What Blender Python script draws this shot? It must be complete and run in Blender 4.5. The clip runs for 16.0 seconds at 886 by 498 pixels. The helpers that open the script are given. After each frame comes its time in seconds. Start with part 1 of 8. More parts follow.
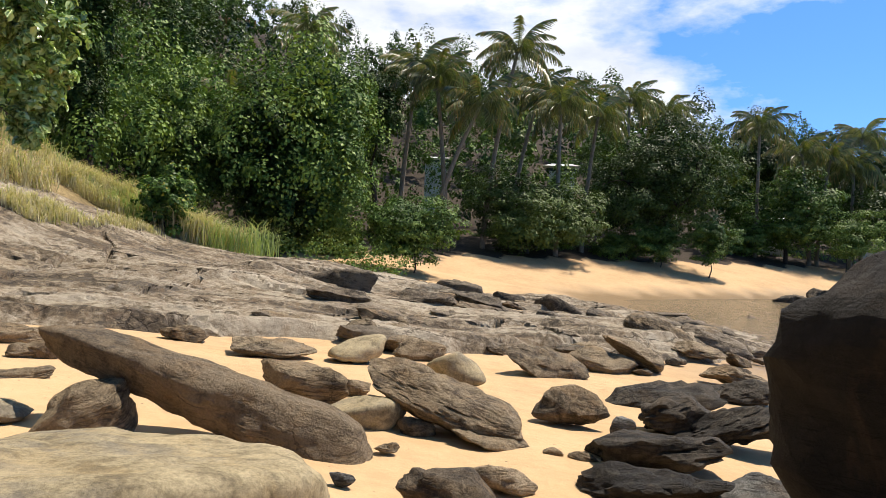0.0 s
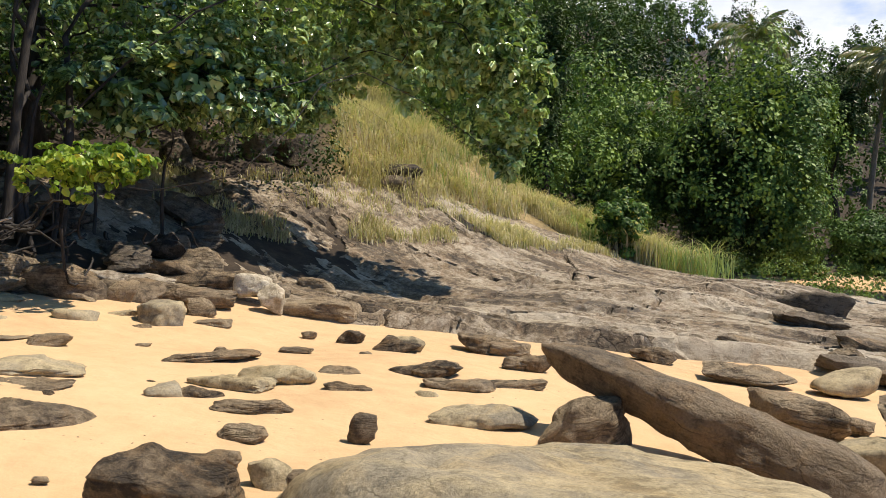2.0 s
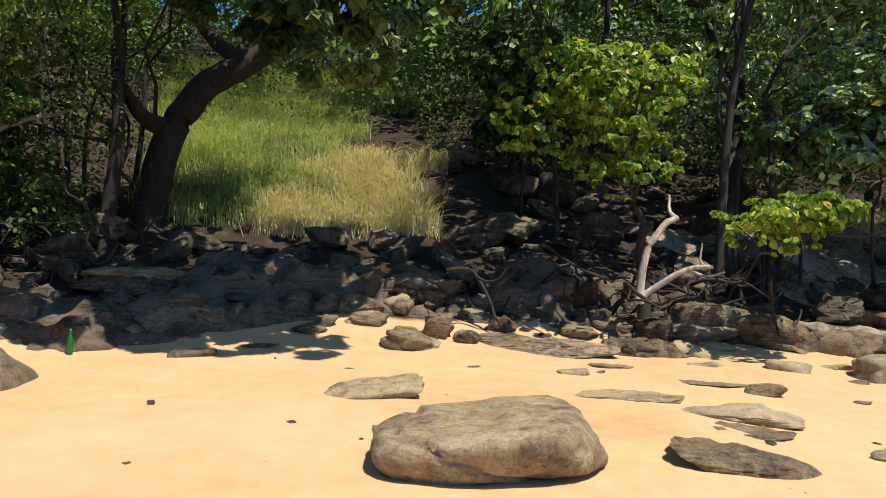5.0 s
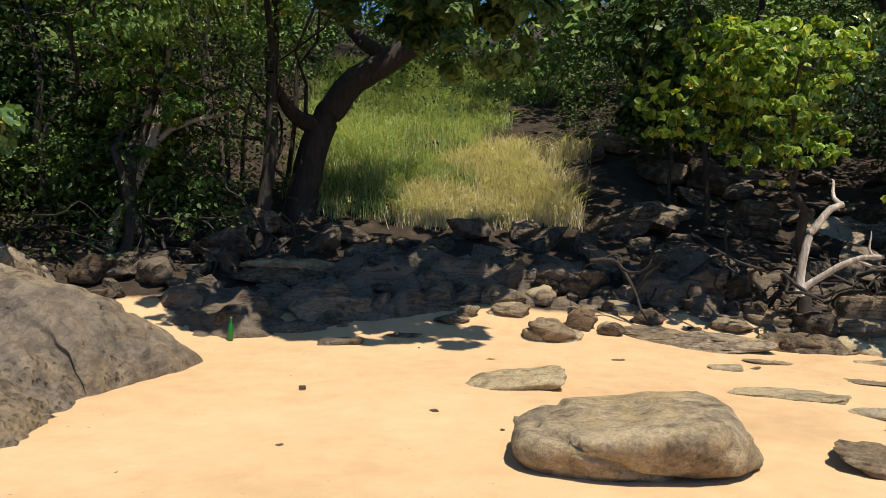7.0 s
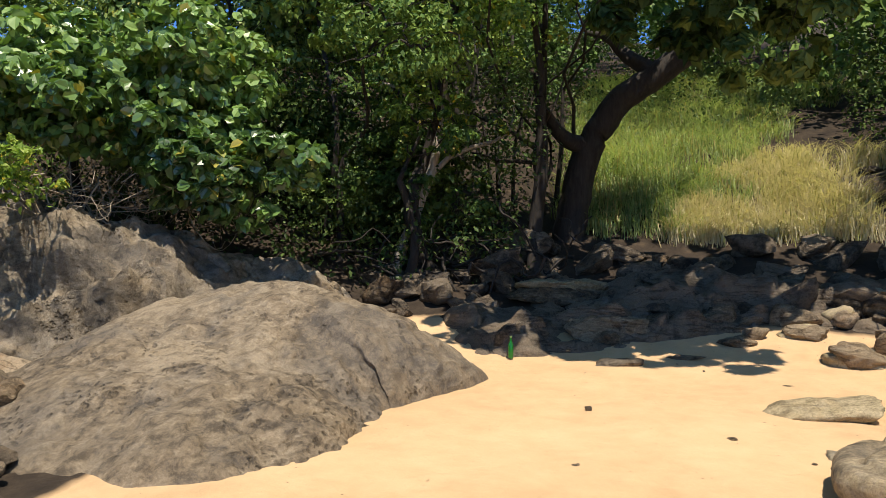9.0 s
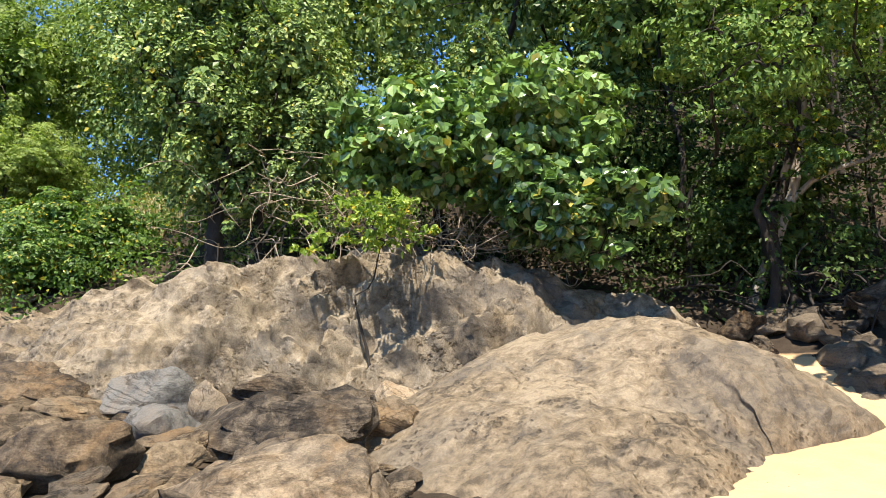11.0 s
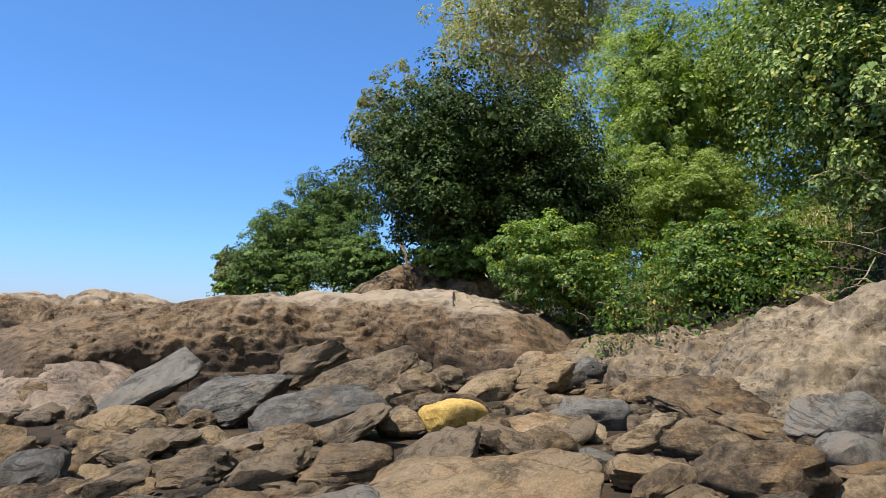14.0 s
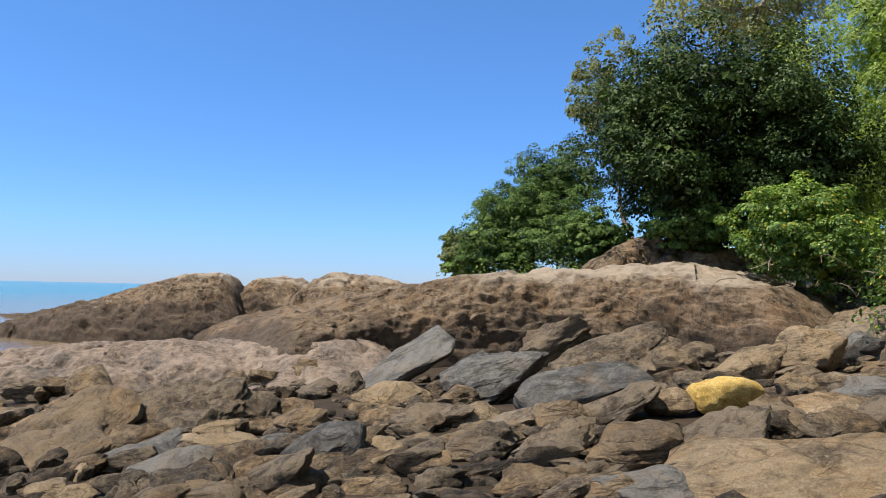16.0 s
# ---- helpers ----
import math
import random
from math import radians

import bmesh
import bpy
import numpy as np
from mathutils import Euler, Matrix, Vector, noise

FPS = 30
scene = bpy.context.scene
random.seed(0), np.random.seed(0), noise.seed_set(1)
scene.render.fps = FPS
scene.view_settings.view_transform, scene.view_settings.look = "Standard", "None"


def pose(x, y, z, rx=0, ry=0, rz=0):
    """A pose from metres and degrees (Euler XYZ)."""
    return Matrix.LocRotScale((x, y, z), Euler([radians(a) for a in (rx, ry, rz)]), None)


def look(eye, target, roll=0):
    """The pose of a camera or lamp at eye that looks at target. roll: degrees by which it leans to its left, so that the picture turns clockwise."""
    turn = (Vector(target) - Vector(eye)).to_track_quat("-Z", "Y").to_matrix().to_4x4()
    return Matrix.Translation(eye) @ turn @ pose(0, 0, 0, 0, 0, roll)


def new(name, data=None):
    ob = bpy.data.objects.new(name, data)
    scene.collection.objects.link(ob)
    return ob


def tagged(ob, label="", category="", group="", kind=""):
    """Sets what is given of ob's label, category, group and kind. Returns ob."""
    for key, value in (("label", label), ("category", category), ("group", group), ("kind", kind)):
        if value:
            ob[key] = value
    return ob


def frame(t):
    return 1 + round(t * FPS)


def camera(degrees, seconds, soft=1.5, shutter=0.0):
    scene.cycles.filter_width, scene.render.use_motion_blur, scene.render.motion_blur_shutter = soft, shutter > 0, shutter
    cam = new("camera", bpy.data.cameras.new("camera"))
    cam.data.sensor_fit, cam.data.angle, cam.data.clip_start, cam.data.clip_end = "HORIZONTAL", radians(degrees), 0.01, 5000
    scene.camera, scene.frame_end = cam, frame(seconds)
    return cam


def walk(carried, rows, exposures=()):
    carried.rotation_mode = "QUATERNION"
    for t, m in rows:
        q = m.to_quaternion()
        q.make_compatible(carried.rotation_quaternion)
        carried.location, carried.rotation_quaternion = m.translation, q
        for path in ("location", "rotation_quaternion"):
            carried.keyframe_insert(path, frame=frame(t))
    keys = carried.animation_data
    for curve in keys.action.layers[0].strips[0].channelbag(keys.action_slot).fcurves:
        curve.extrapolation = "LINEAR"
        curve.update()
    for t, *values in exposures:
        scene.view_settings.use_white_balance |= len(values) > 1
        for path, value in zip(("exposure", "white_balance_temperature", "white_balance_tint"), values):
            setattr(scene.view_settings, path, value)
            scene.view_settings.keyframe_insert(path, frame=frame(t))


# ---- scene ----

# ---- camera: one turn on the spot, from the bay in the north round to the headland in the south ----
cam = camera(58.60, 16.0, soft=0.5)
PATH = [
    (0.0, pose(0.075, 0.362, 1.597, 90.11, -2.22, -0.00)),
    (0.5, pose(-0.009, 0.391, 1.592, 89.99, -2.40, 7.60)),
    (1.0, pose(-0.121, 0.393, 1.599, 89.59, -2.19, 15.79)),
    (1.5, pose(-0.236, 0.344, 1.602, 90.27, -2.11, 22.79)),
    (2.0, pose(-0.334, 0.304, 1.596, 90.57, -1.66, 31.07)),
    (2.5, pose(-0.393, 0.260, 1.594, 90.95, -0.39, 40.30)),
    (3.0, pose(-0.429, 0.250, 1.599, 91.15, -0.26, 51.84)),
    (3.5, pose(-0.434, 0.227, 1.603, 92.00, -0.84, 61.29)),
    (4.0, pose(-0.429, 0.214, 1.597, 92.54, -1.05, 69.07)),
    (6.5, pose(-0.485, 0.247, 1.589, 92.82, -0.99, 86.13)),
    (7.0, pose(-0.483, 0.250, 1.590, 92.31, -1.14, 89.14)),
    (7.5, pose(-0.467, 0.226, 1.595, 92.12, -1.06, 93.32)),
    (8.0, pose(-0.450, 0.166, 1.600, 92.33, -1.08, 97.59)),
    (10.5, pose(-0.300, -0.245, 1.580, 95.20, -1.03, 124.86)),
    (11.0, pose(-0.241, -0.305, 1.576, 95.55, -1.18, 131.12)),
    (11.5, pose(-0.187, -0.351, 1.583, 95.54, -1.82, 139.96)),
    (12.0, pose(-0.174, -0.409, 1.620, 95.94, -1.76, 150.47)),
    (12.5, pose(-0.152, -0.448, 1.631, 96.45, -2.07, 160.82)),
    (13.0, pose(-0.144, -0.472, 1.629, 96.52, -2.90, 167.49)),
    (13.5, pose(-0.141, -0.489, 1.618, 95.65, -2.74, 171.90)),
    (14.0, pose(-0.143, -0.490, 1.611, 95.13, -2.45, 176.47)),
    (14.5, pose(-0.059, -0.499, 1.600, 94.99, -2.71, 179.13)),
    (15.0, pose(0.117, -0.524, 1.601, 94.55, -1.70, 182.18)),
    (15.5, pose(0.300, -0.528, 1.599, 93.63, -0.99, 186.24)),
    (16.0, pose(0.478, -0.518, 1.598, 92.94, -1.21, 191.55)),
]
walk(cam, PATH, exposures=[(0.0, 0.48), (3.0, 0.48), (4.0, 0.48), (6.5, 0.40), (8.0, 0.40), (10.5, 0.95), (11.0, 1.22), (11.5, 1.42), (12.0, 1.48), (12.5, 1.24), (13.5, 0.70), (15.0, 0.53), (16.0, 0.50)])

# ---- daylight: sun high over the sea in the north-east ----
SUN_EL, SUN_AZ = 61.0, 60.0          # degrees above the horizon, degrees east of north (+y)
world = bpy.data.worlds.new("sky")
scene.world = world
world.use_nodes = True
wt = world.node_tree
wt.nodes.clear()
sky = wt.nodes.new("ShaderNodeTexSky")
sky.sky_type, sky.sun_disc = "NISHITA", False
sky.sun_elevation, sky.sun_rotation = radians(SUN_EL), radians(SUN_AZ)
sky.air_density, sky.dust_density, sky.ozone_density = 1.0, 0.0, 3.5
sky_bg = wt.nodes.new("ShaderNodeBackground")
sky_bg.inputs["Strength"].default_value = 0.11
sky_hue = wt.nodes.new("ShaderNodeHueSaturation")
sky_hue.inputs["Saturation"].default_value, sky_hue.inputs["Value"].default_value = 1.14, 1.0
wt.links.new(sky.outputs["Color"], sky_hue.inputs["Color"])
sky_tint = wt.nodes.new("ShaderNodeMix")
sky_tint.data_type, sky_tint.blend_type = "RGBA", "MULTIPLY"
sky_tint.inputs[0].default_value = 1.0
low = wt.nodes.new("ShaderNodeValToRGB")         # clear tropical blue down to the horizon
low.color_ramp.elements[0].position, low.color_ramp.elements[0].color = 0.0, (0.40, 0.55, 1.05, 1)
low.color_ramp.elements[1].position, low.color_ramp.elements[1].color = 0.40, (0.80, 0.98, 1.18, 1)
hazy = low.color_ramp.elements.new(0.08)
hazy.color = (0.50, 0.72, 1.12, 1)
high = low.color_ramp.elements.new(0.72)           # warm tint added high in the unseen sky, takes blue out of shade fill
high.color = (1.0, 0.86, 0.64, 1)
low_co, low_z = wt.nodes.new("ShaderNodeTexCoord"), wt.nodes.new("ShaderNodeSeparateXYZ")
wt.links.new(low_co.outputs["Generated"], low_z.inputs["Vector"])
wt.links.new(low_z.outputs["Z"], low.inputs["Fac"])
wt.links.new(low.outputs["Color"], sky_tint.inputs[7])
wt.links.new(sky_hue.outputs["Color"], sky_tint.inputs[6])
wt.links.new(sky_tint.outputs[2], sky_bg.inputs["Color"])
# fair-weather clouds low in the north, thin streaks elsewhere
wtc = wt.nodes.new("ShaderNodeTexCoord")
wmap = wt.nodes.new("ShaderNodeMapping")
wmap.inputs["Scale"].default_value = (1.0, 1.0, 2.4)
wmap.inputs["Location"].default_value = (0.35, 0.0, 0.15)
wt.links.new(wtc.outputs["Generated"], wmap.inputs["Vector"])
wn = wt.nodes.new("ShaderNodeTexNoise")
wn.inputs["Scale"].default_value, wn.inputs["Detail"].default_value, wn.inputs["Roughness"].default_value = 3.2, 9.0, 0.58
wt.links.new(wmap.outputs["Vector"], wn.inputs["Vector"])
wsep = wt.nodes.new("ShaderNodeSeparateXYZ")
wt.links.new(wtc.outputs["Generated"], wsep.inputs["Vector"])
wdot = wt.nodes.new("ShaderNodeVectorMath")
wdot.operation = "DOT_PRODUCT"
wdot.inputs[1].default_value = (-0.25, 0.93, 0.25)
wt.links.new(wtc.outputs["Generated"], wdot.inputs[0])
wnorth = wt.nodes.new("ShaderNodeMapRange")      # a cloud bank stands over the hill in the north-west
wnorth.inputs["From Min"].default_value, wnorth.inputs["From Max"].default_value = 0.55, 0.98
wnorth.inputs["To Min"].default_value, wnorth.inputs["To Max"].default_value = -0.22, 0.26
wt.links.new(wdot.outputs["Value"], wnorth.inputs["Value"])
wadd = wt.nodes.new("ShaderNodeMath")
wt.links.new(wn.outputs["Fac"], wadd.inputs[0])
wt.links.new(wnorth.outputs["Result"], wadd.inputs[1])
wfac = wt.nodes.new("ShaderNodeMapRange")
wfac.inputs["From Min"].default_value, wfac.inputs["From Max"].default_value = 0.52, 0.66
wt.links.new(wadd.outputs[0], wfac.inputs["Value"])
cloud_bg = wt.nodes.new("ShaderNodeBackground")
cloud_bg.inputs["Strength"].default_value = 0.88
cloud_col = wt.nodes.new("ShaderNodeValToRGB")   # grey undersides, white tops
cloud_col.color_ramp.elements[0].position, cloud_col.color_ramp.elements[0].color = 0.36, (0.66, 0.71, 0.80, 1)
cloud_col.color_ramp.elements[1].position, cloud_col.color_ramp.elements[1].color = 0.62, (1.0, 1.0, 1.0, 1)
wn2 = wt.nodes.new("ShaderNodeTexNoise")
wn2.inputs["Scale"].default_value, wn2.inputs["Detail"].default_value, wn2.inputs["Roughness"].default_value = 5.0, 7.0, 0.55
wt.links.new(wmap.outputs["Vector"], wn2.inputs["Vector"])
wt.links.new(wn2.outputs["Fac"], cloud_col.inputs["Fac"])
wt.links.new(cloud_col.outputs["Color"], cloud_bg.inputs["Color"])
wmix = wt.nodes.new("ShaderNodeMixShader")
wt.links.new(wfac.outputs["Result"], wmix.inputs["Fac"])
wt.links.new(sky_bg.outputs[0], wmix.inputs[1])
wt.links.new(cloud_bg.outputs[0], wmix.inputs[2])
wout = wt.nodes.new("ShaderNodeOutputWorld")
wt.links.new(wmix.outputs[0], wout.inputs["Surface"])

sun_data = bpy.data.lights.new("sun", "SUN")
sun_data.energy, sun_data.angle, sun_data.color = 5.0, radians(0.5), (1.0, 0.885, 0.745)
sun = new("sun", sun_data)
sun_way = Vector((math.sin(radians(SUN_AZ)) * math.cos(radians(SUN_EL)), math.cos(radians(SUN_AZ)) * math.cos(radians(SUN_EL)), math.sin(radians(SUN_EL))))
sun.matrix_world = look(sun_way * 60, (0, 0, 0))

# ---- materials ----
def node_mat(name):
    m = bpy.data.materials.new(name)
    m.use_nodes = True
    nt = m.node_tree
    return m, nt, nt.nodes["Principled BSDF"]


def noise_node(nt, vec, scale, detail=4.0, rough=0.55, dist=0.0):
    n = nt.nodes.new("ShaderNodeTexNoise")
    n.inputs["Scale"].default_value, n.inputs["Detail"].default_value = scale, detail
    n.inputs["Roughness"].default_value, n.inputs["Distortion"].default_value = rough, dist
    nt.links.new(vec, n.inputs["Vector"])
    return n.outputs["Fac"]


def scaled(nt, vec, sx, sy, sz):
    n = nt.nodes.new("ShaderNodeMapping")
    n.inputs["Scale"].default_value = (sx, sy, sz)
    nt.links.new(vec, n.inputs["Vector"])
    return n.outputs["Vector"]


def ramp_node(nt, fac, stops):
    n = nt.nodes.new("ShaderNodeValToRGB")
    while len(n.color_ramp.elements) < len(stops):
        n.color_ramp.elements.new(0.5)
    for e, (p, c) in zip(n.color_ramp.elements, stops):
        e.position, e.color = p, (*c, 1)
    nt.links.new(fac, n.inputs["Fac"])
    return n.outputs["Color"]


def mix_col(nt, fac, a, b, mode="MIX"):
    n = nt.nodes.new("ShaderNodeMix")
    n.data_type, n.blend_type = "RGBA", mode
    for sock, v in ((n.inputs[0], fac), (n.inputs[6], a), (n.inputs[7], b)):
        if isinstance(v, (int, float)):
            sock.default_value = v
        elif isinstance(v, tuple):
            sock.default_value = (*v, 1)
        else:
            nt.links.new(v, sock)
    return n.outputs[2]


def maprange(nt, fac, a, b, c=0.0, d=1.0):
    n = nt.nodes.new("ShaderNodeMapRange")
    for k, v in zip(("From Min", "From Max", "To Min", "To Max"), (a, b, c, d)):
        n.inputs[k].default_value = v
    nt.links.new(fac, n.inputs["Value"])
    return n.outputs["Result"]


def add_math(nt, a, b, op="ADD"):
    n = nt.nodes.new("ShaderNodeMath")
    n.operation = op
    for sock, v in zip(n.inputs, (a, b)):
        if isinstance(v, (int, float)):
            sock.default_value = v
        else:
            nt.links.new(v, sock)
    return n.outputs[0]


def bump_node(nt, height, strength, distance, normal=None):
    n = nt.nodes.new("ShaderNodeBump")
    n.inputs["Strength"].default_value, n.inputs["Distance"].default_value = strength, distance
    nt.links.new(height, n.inputs["Height"])
    if normal:
        nt.links.new(normal, n.inputs["Normal"])
    return n.outputs["Normal"]


def object_vec(nt):
    """Object coordinates shifted by a random amount for each object."""
    tc, oi = nt.nodes.new("ShaderNodeTexCoord"), nt.nodes.new("ShaderNodeObjectInfo")
    n = nt.nodes.new("ShaderNodeVectorMath")
    n.operation = "MULTIPLY_ADD"
    n.inputs[1].default_value = (1, 1, 1)
    s = nt.nodes.new("ShaderNodeVectorMath")
    s.operation = "SCALE"
    s.inputs[0].default_value = (37, 61, 23)
    nt.links.new(oi.outputs["Random"], s.inputs["Scale"])
    nt.links.new(tc.outputs["Object"], n.inputs[0])
    nt.links.new(s.outputs[0], n.inputs[2])
    return n.outputs[0], oi.outputs["Random"]


def rock_mat(name, dark, mid, light, strata=1.0, levels=None, pits=0.0, rough=0.85, stain=(0.30, 0.19, 0.09), stain_amount=0.5, crack=0.6, grey=0.32, band=False, relief=0.055, vary=1.0, grain=0.62):
    m, nt, b = node_mat(name)
    vec, rnd = object_vec(nt)
    big = noise_node(nt, vec, 0.8, 6, 0.68, 0.6)
    lay = noise_node(nt, scaled(nt, vec, 1.0, 1.2, 2.4), 2.2, 8, 0.66, 0.5)
    fine = noise_node(nt, vec, 46, 5, 0.75)
    speck = noise_node(nt, vec, 7, 9, 0.74, 0.3)
    f = add_math(nt, add_math(nt, add_math(nt, big, 0.6, "MULTIPLY"), add_math(nt, lay, 0.15 + 0.15 * strata, "MULTIPLY")), add_math(nt, maprange(nt, speck, 0.32, 0.68, 0.00, 0.37), 1.0, "MULTIPLY"))
    f = add_math(nt, f, maprange(nt, rnd, 0, 1, -0.11 * vary, 0.11 * vary))
    if band:
        # long bands of darker and paler beds along the shelf
        beds = noise_node(nt, scaled(nt, vec, 0.10, 0.75, 0.6), 1.0, 7, 0.62, 0.7)
        f = add_math(nt, f, maprange(nt, beds, 0.35, 0.65, -0.17, 0.17))
    col = ramp_node(nt, f, [(0.42, dark), (0.54, mid), (0.70, light)])
    lich = maprange(nt, noise_node(nt, vec, 0.55, 8, 0.72, 0.8), 0.50, 0.60, 0, grey)
    col = mix_col(nt, lich, col, tuple(0.62 * sum(mid) / 3 * k for k in (1.02, 1.0, 0.97)))
    st = maprange(nt, noise_node(nt, vec, 1.5, 7, 0.7, 1.0), 0.50, 0.66, 0, stain_amount)
    col = mix_col(nt, st, col, stain)
    col = mix_col(nt, grain, col, ramp_node(nt, fine, [(0.30, (0.42, 0.41, 0.40)), (0.5, (0.98, 0.97, 0.95)), (0.70, (1.45, 1.43, 1.40))]), "MULTIPLY")
    vo = nt.nodes.new("ShaderNodeTexVoronoi")
    vo.feature = "DISTANCE_TO_EDGE"
    vo.inputs["Scale"].default_value = 1.0
    wob = nt.nodes.new("ShaderNodeVectorMath")
    wob.operation = "ADD"
    nz = nt.nodes.new("ShaderNodeTexNoise")
    nz.inputs["Scale"].default_value, nz.inputs["Detail"].default_value, nz.inputs["Roughness"].default_value = 1.4, 6, 0.6
    nt.links.new(vec, nz.inputs["Vector"])
    nt.links.new(scaled(nt, vec, 0.7, 0.9, 2.2), wob.inputs[0])
    nt.links.new(nz.outputs["Color"], wob.inputs[1])
    nt.links.new(wob.outputs[0], vo.inputs["Vector"])
    ck = maprange(nt, vo.outputs["Distance"], 0.0, 0.016 + 0.012 * band, 0.0, 1.0)
    ck = add_math(nt, maprange(nt, noise_node(nt, vec, 0.9, 3), 0.48, 0.58, 1.0, 0.0), ck, "MAXIMUM")
    col = mix_col(nt, crack, col, mix_col(nt, ck, (0.18, 0.16, 0.15), (1, 1, 1)), "MULTIPLY")
    seam = None
    if strata >= 0.55:
        sn = noise_node(nt, scaled(nt, vec, 1.1, 1.3, 11.0), 1.0, 6, 0.6, 0.35)
        seam = maprange(nt, add_math(nt, add_math(nt, sn, 0.5, "SUBTRACT"), 0.0, "ABSOLUTE"), 0.0, 0.028, 0.0, 1.0)
        seam = add_math(nt, seam, maprange(nt, noise_node(nt, vec, 1.3, 3), 0.45, 0.60, 0.75, 0.0), "MAXIMUM")
        col = mix_col(nt, 0.7, col, mix_col(nt, seam, (0.20, 0.18, 0.16), (1, 1, 1)), "MULTIPLY")
    if levels:
        # pale salt and lichen crust above one level, darker brown below another
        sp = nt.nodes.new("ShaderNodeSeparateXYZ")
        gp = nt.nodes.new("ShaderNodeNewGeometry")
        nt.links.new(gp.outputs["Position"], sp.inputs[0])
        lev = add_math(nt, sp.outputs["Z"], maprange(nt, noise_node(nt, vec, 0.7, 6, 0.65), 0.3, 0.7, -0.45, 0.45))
        col = mix_col(nt, maprange(nt, lev, levels[0], levels[0] + 0.3, 0, 0.6), col, (0.46, 0.40, 0.32))
        col = mix_col(nt, maprange(nt, lev, levels[1], levels[1] + 0.35, 0.65, 0), col, (0.045, 0.034, 0.027))
    nt.links.new(col, b.inputs["Base Color"])
    h = add_math(nt, add_math(nt, lay, 1.2 * strata, "MULTIPLY"), add_math(nt, speck, 0.7 + 1.6 * grain, "MULTIPLY"))
    h = add_math(nt, h, add_math(nt, fine, 0.45 * grain, "MULTIPLY"))
    h = add_math(nt, h, add_math(nt, ck, 0.5 * crack, "MULTIPLY"))
    if seam:
        h = add_math(nt, h, add_math(nt, seam, 0.45, "MULTIPLY"))
    if pits:
        pv = nt.nodes.new("ShaderNodeTexVoronoi")
        pv.inputs["Scale"].default_value = 15.0
        pw = nt.nodes.new("ShaderNodeVectorMath")
        pw.operation = "MULTIPLY_ADD"
        nt.links.new(nz.outputs["Color"], pw.inputs[0])
        pw.inputs[1].default_value = (0.25, 0.25, 0.25)
        nt.links.new(vec, pw.inputs[2])
        nt.links.new(pw.outputs[0], pv.inputs["Vector"])
        pm = maprange(nt, noise_node(nt, vec, 1.3, 6, 0.7), 0.50, 0.60, 0, 1)
        hole = add_math(nt, maprange(nt, add_math(nt, pv.outputs["Distance"], maprange(nt, speck, 0.3, 0.7, -0.15, 0.15)), 0.10, 0.40, -1.0, 0.0), pm, "MULTIPLY")
        h = add_math(nt, h, add_math(nt, hole, 2.0 * pits, "MULTIPLY"))
    nt.links.new(bump_node(nt, h, 0.9, relief), b.inputs["Normal"])
    nt.links.new(maprange(nt, speck, 0.3, 0.7, rough - 0.12, rough + 0.1), b.inputs["Roughness"])
    b.inputs["Specular IOR Level"].default_value = 0.35
    return m


ROCK_BROWN = rock_mat("brown_schist", (0.044, 0.032, 0.019), (0.146, 0.107, 0.065), (0.305, 0.238, 0.152))
ROCK_PALE = rock_mat("pale_sandy_schist", (0.075, 0.057, 0.036), (0.205, 0.157, 0.103), (0.395, 0.316, 0.215), strata=0.6)
ROCK_GREY = rock_mat("blue_grey_schist", (0.040, 0.041, 0.040), (0.084, 0.085, 0.083), (0.172, 0.170, 0.160), strata=0.7, stain_amount=0.25, grain=0.4)
# dark rock, also used to deepen shade under trees and between boulders
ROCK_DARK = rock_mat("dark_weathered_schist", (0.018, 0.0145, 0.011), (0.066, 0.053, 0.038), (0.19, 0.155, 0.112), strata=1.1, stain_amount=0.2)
ROCK_SLAB = rock_mat("shelf_schist", (0.047, 0.036, 0.025), (0.132, 0.103, 0.070), (0.274, 0.226, 0.167), strata=1.3, stain=(0.24, 0.155, 0.085), stain_amount=0.55)
ROCK_PIT = rock_mat("pitted_headland_rock", (0.088, 0.070, 0.048), (0.188, 0.148, 0.099), (0.310, 0.254, 0.175), strata=0.15, pits=0.7, stain=(0.25, 0.185, 0.105), stain_amount=0.3, grey=0.4, crack=0.15, relief=0.045, vary=0.0, grain=0.42)
ROCK_BANK = rock_mat("pale_pitted_bank_rock", (0.092, 0.074, 0.052), (0.215, 0.177, 0.125), (0.345, 0.293, 0.213), strata=0.3, pits=0.8, stain=(0.29, 0.21, 0.11), stain_amount=0.35, grey=0.45, crack=0.25, relief=0.05, vary=0.0, grain=0.45)
ROCK_CLIFF = rock_mat("cliff_rock", (0.028, 0.020, 0.0135), (0.104, 0.075, 0.047), (0.245, 0.188, 0.130), strata=0.5, levels=(1.72, 0.62), pits=0.5, stain=(0.25, 0.15, 0.075), relief=0.055, crack=0.8, grey=0.15, vary=0.0)
ROCK_PINK = rock_mat("pinkish_shelf_rock", (0.065, 0.053, 0.046), (0.175, 0.139, 0.113), (0.315, 0.256, 0.208), strata=0.5, pits=0.3, stain=(0.36, 0.27, 0.20), stain_amount=0.5, grey=0.7, crack=0.6, vary=0.0)
ROCK_UMBER = rock_mat("dark_brown_schist", (0.029, 0.022, 0.015), (0.100, 0.074, 0.047), (0.225, 0.173, 0.113), strata=0.7, grey=0.35)
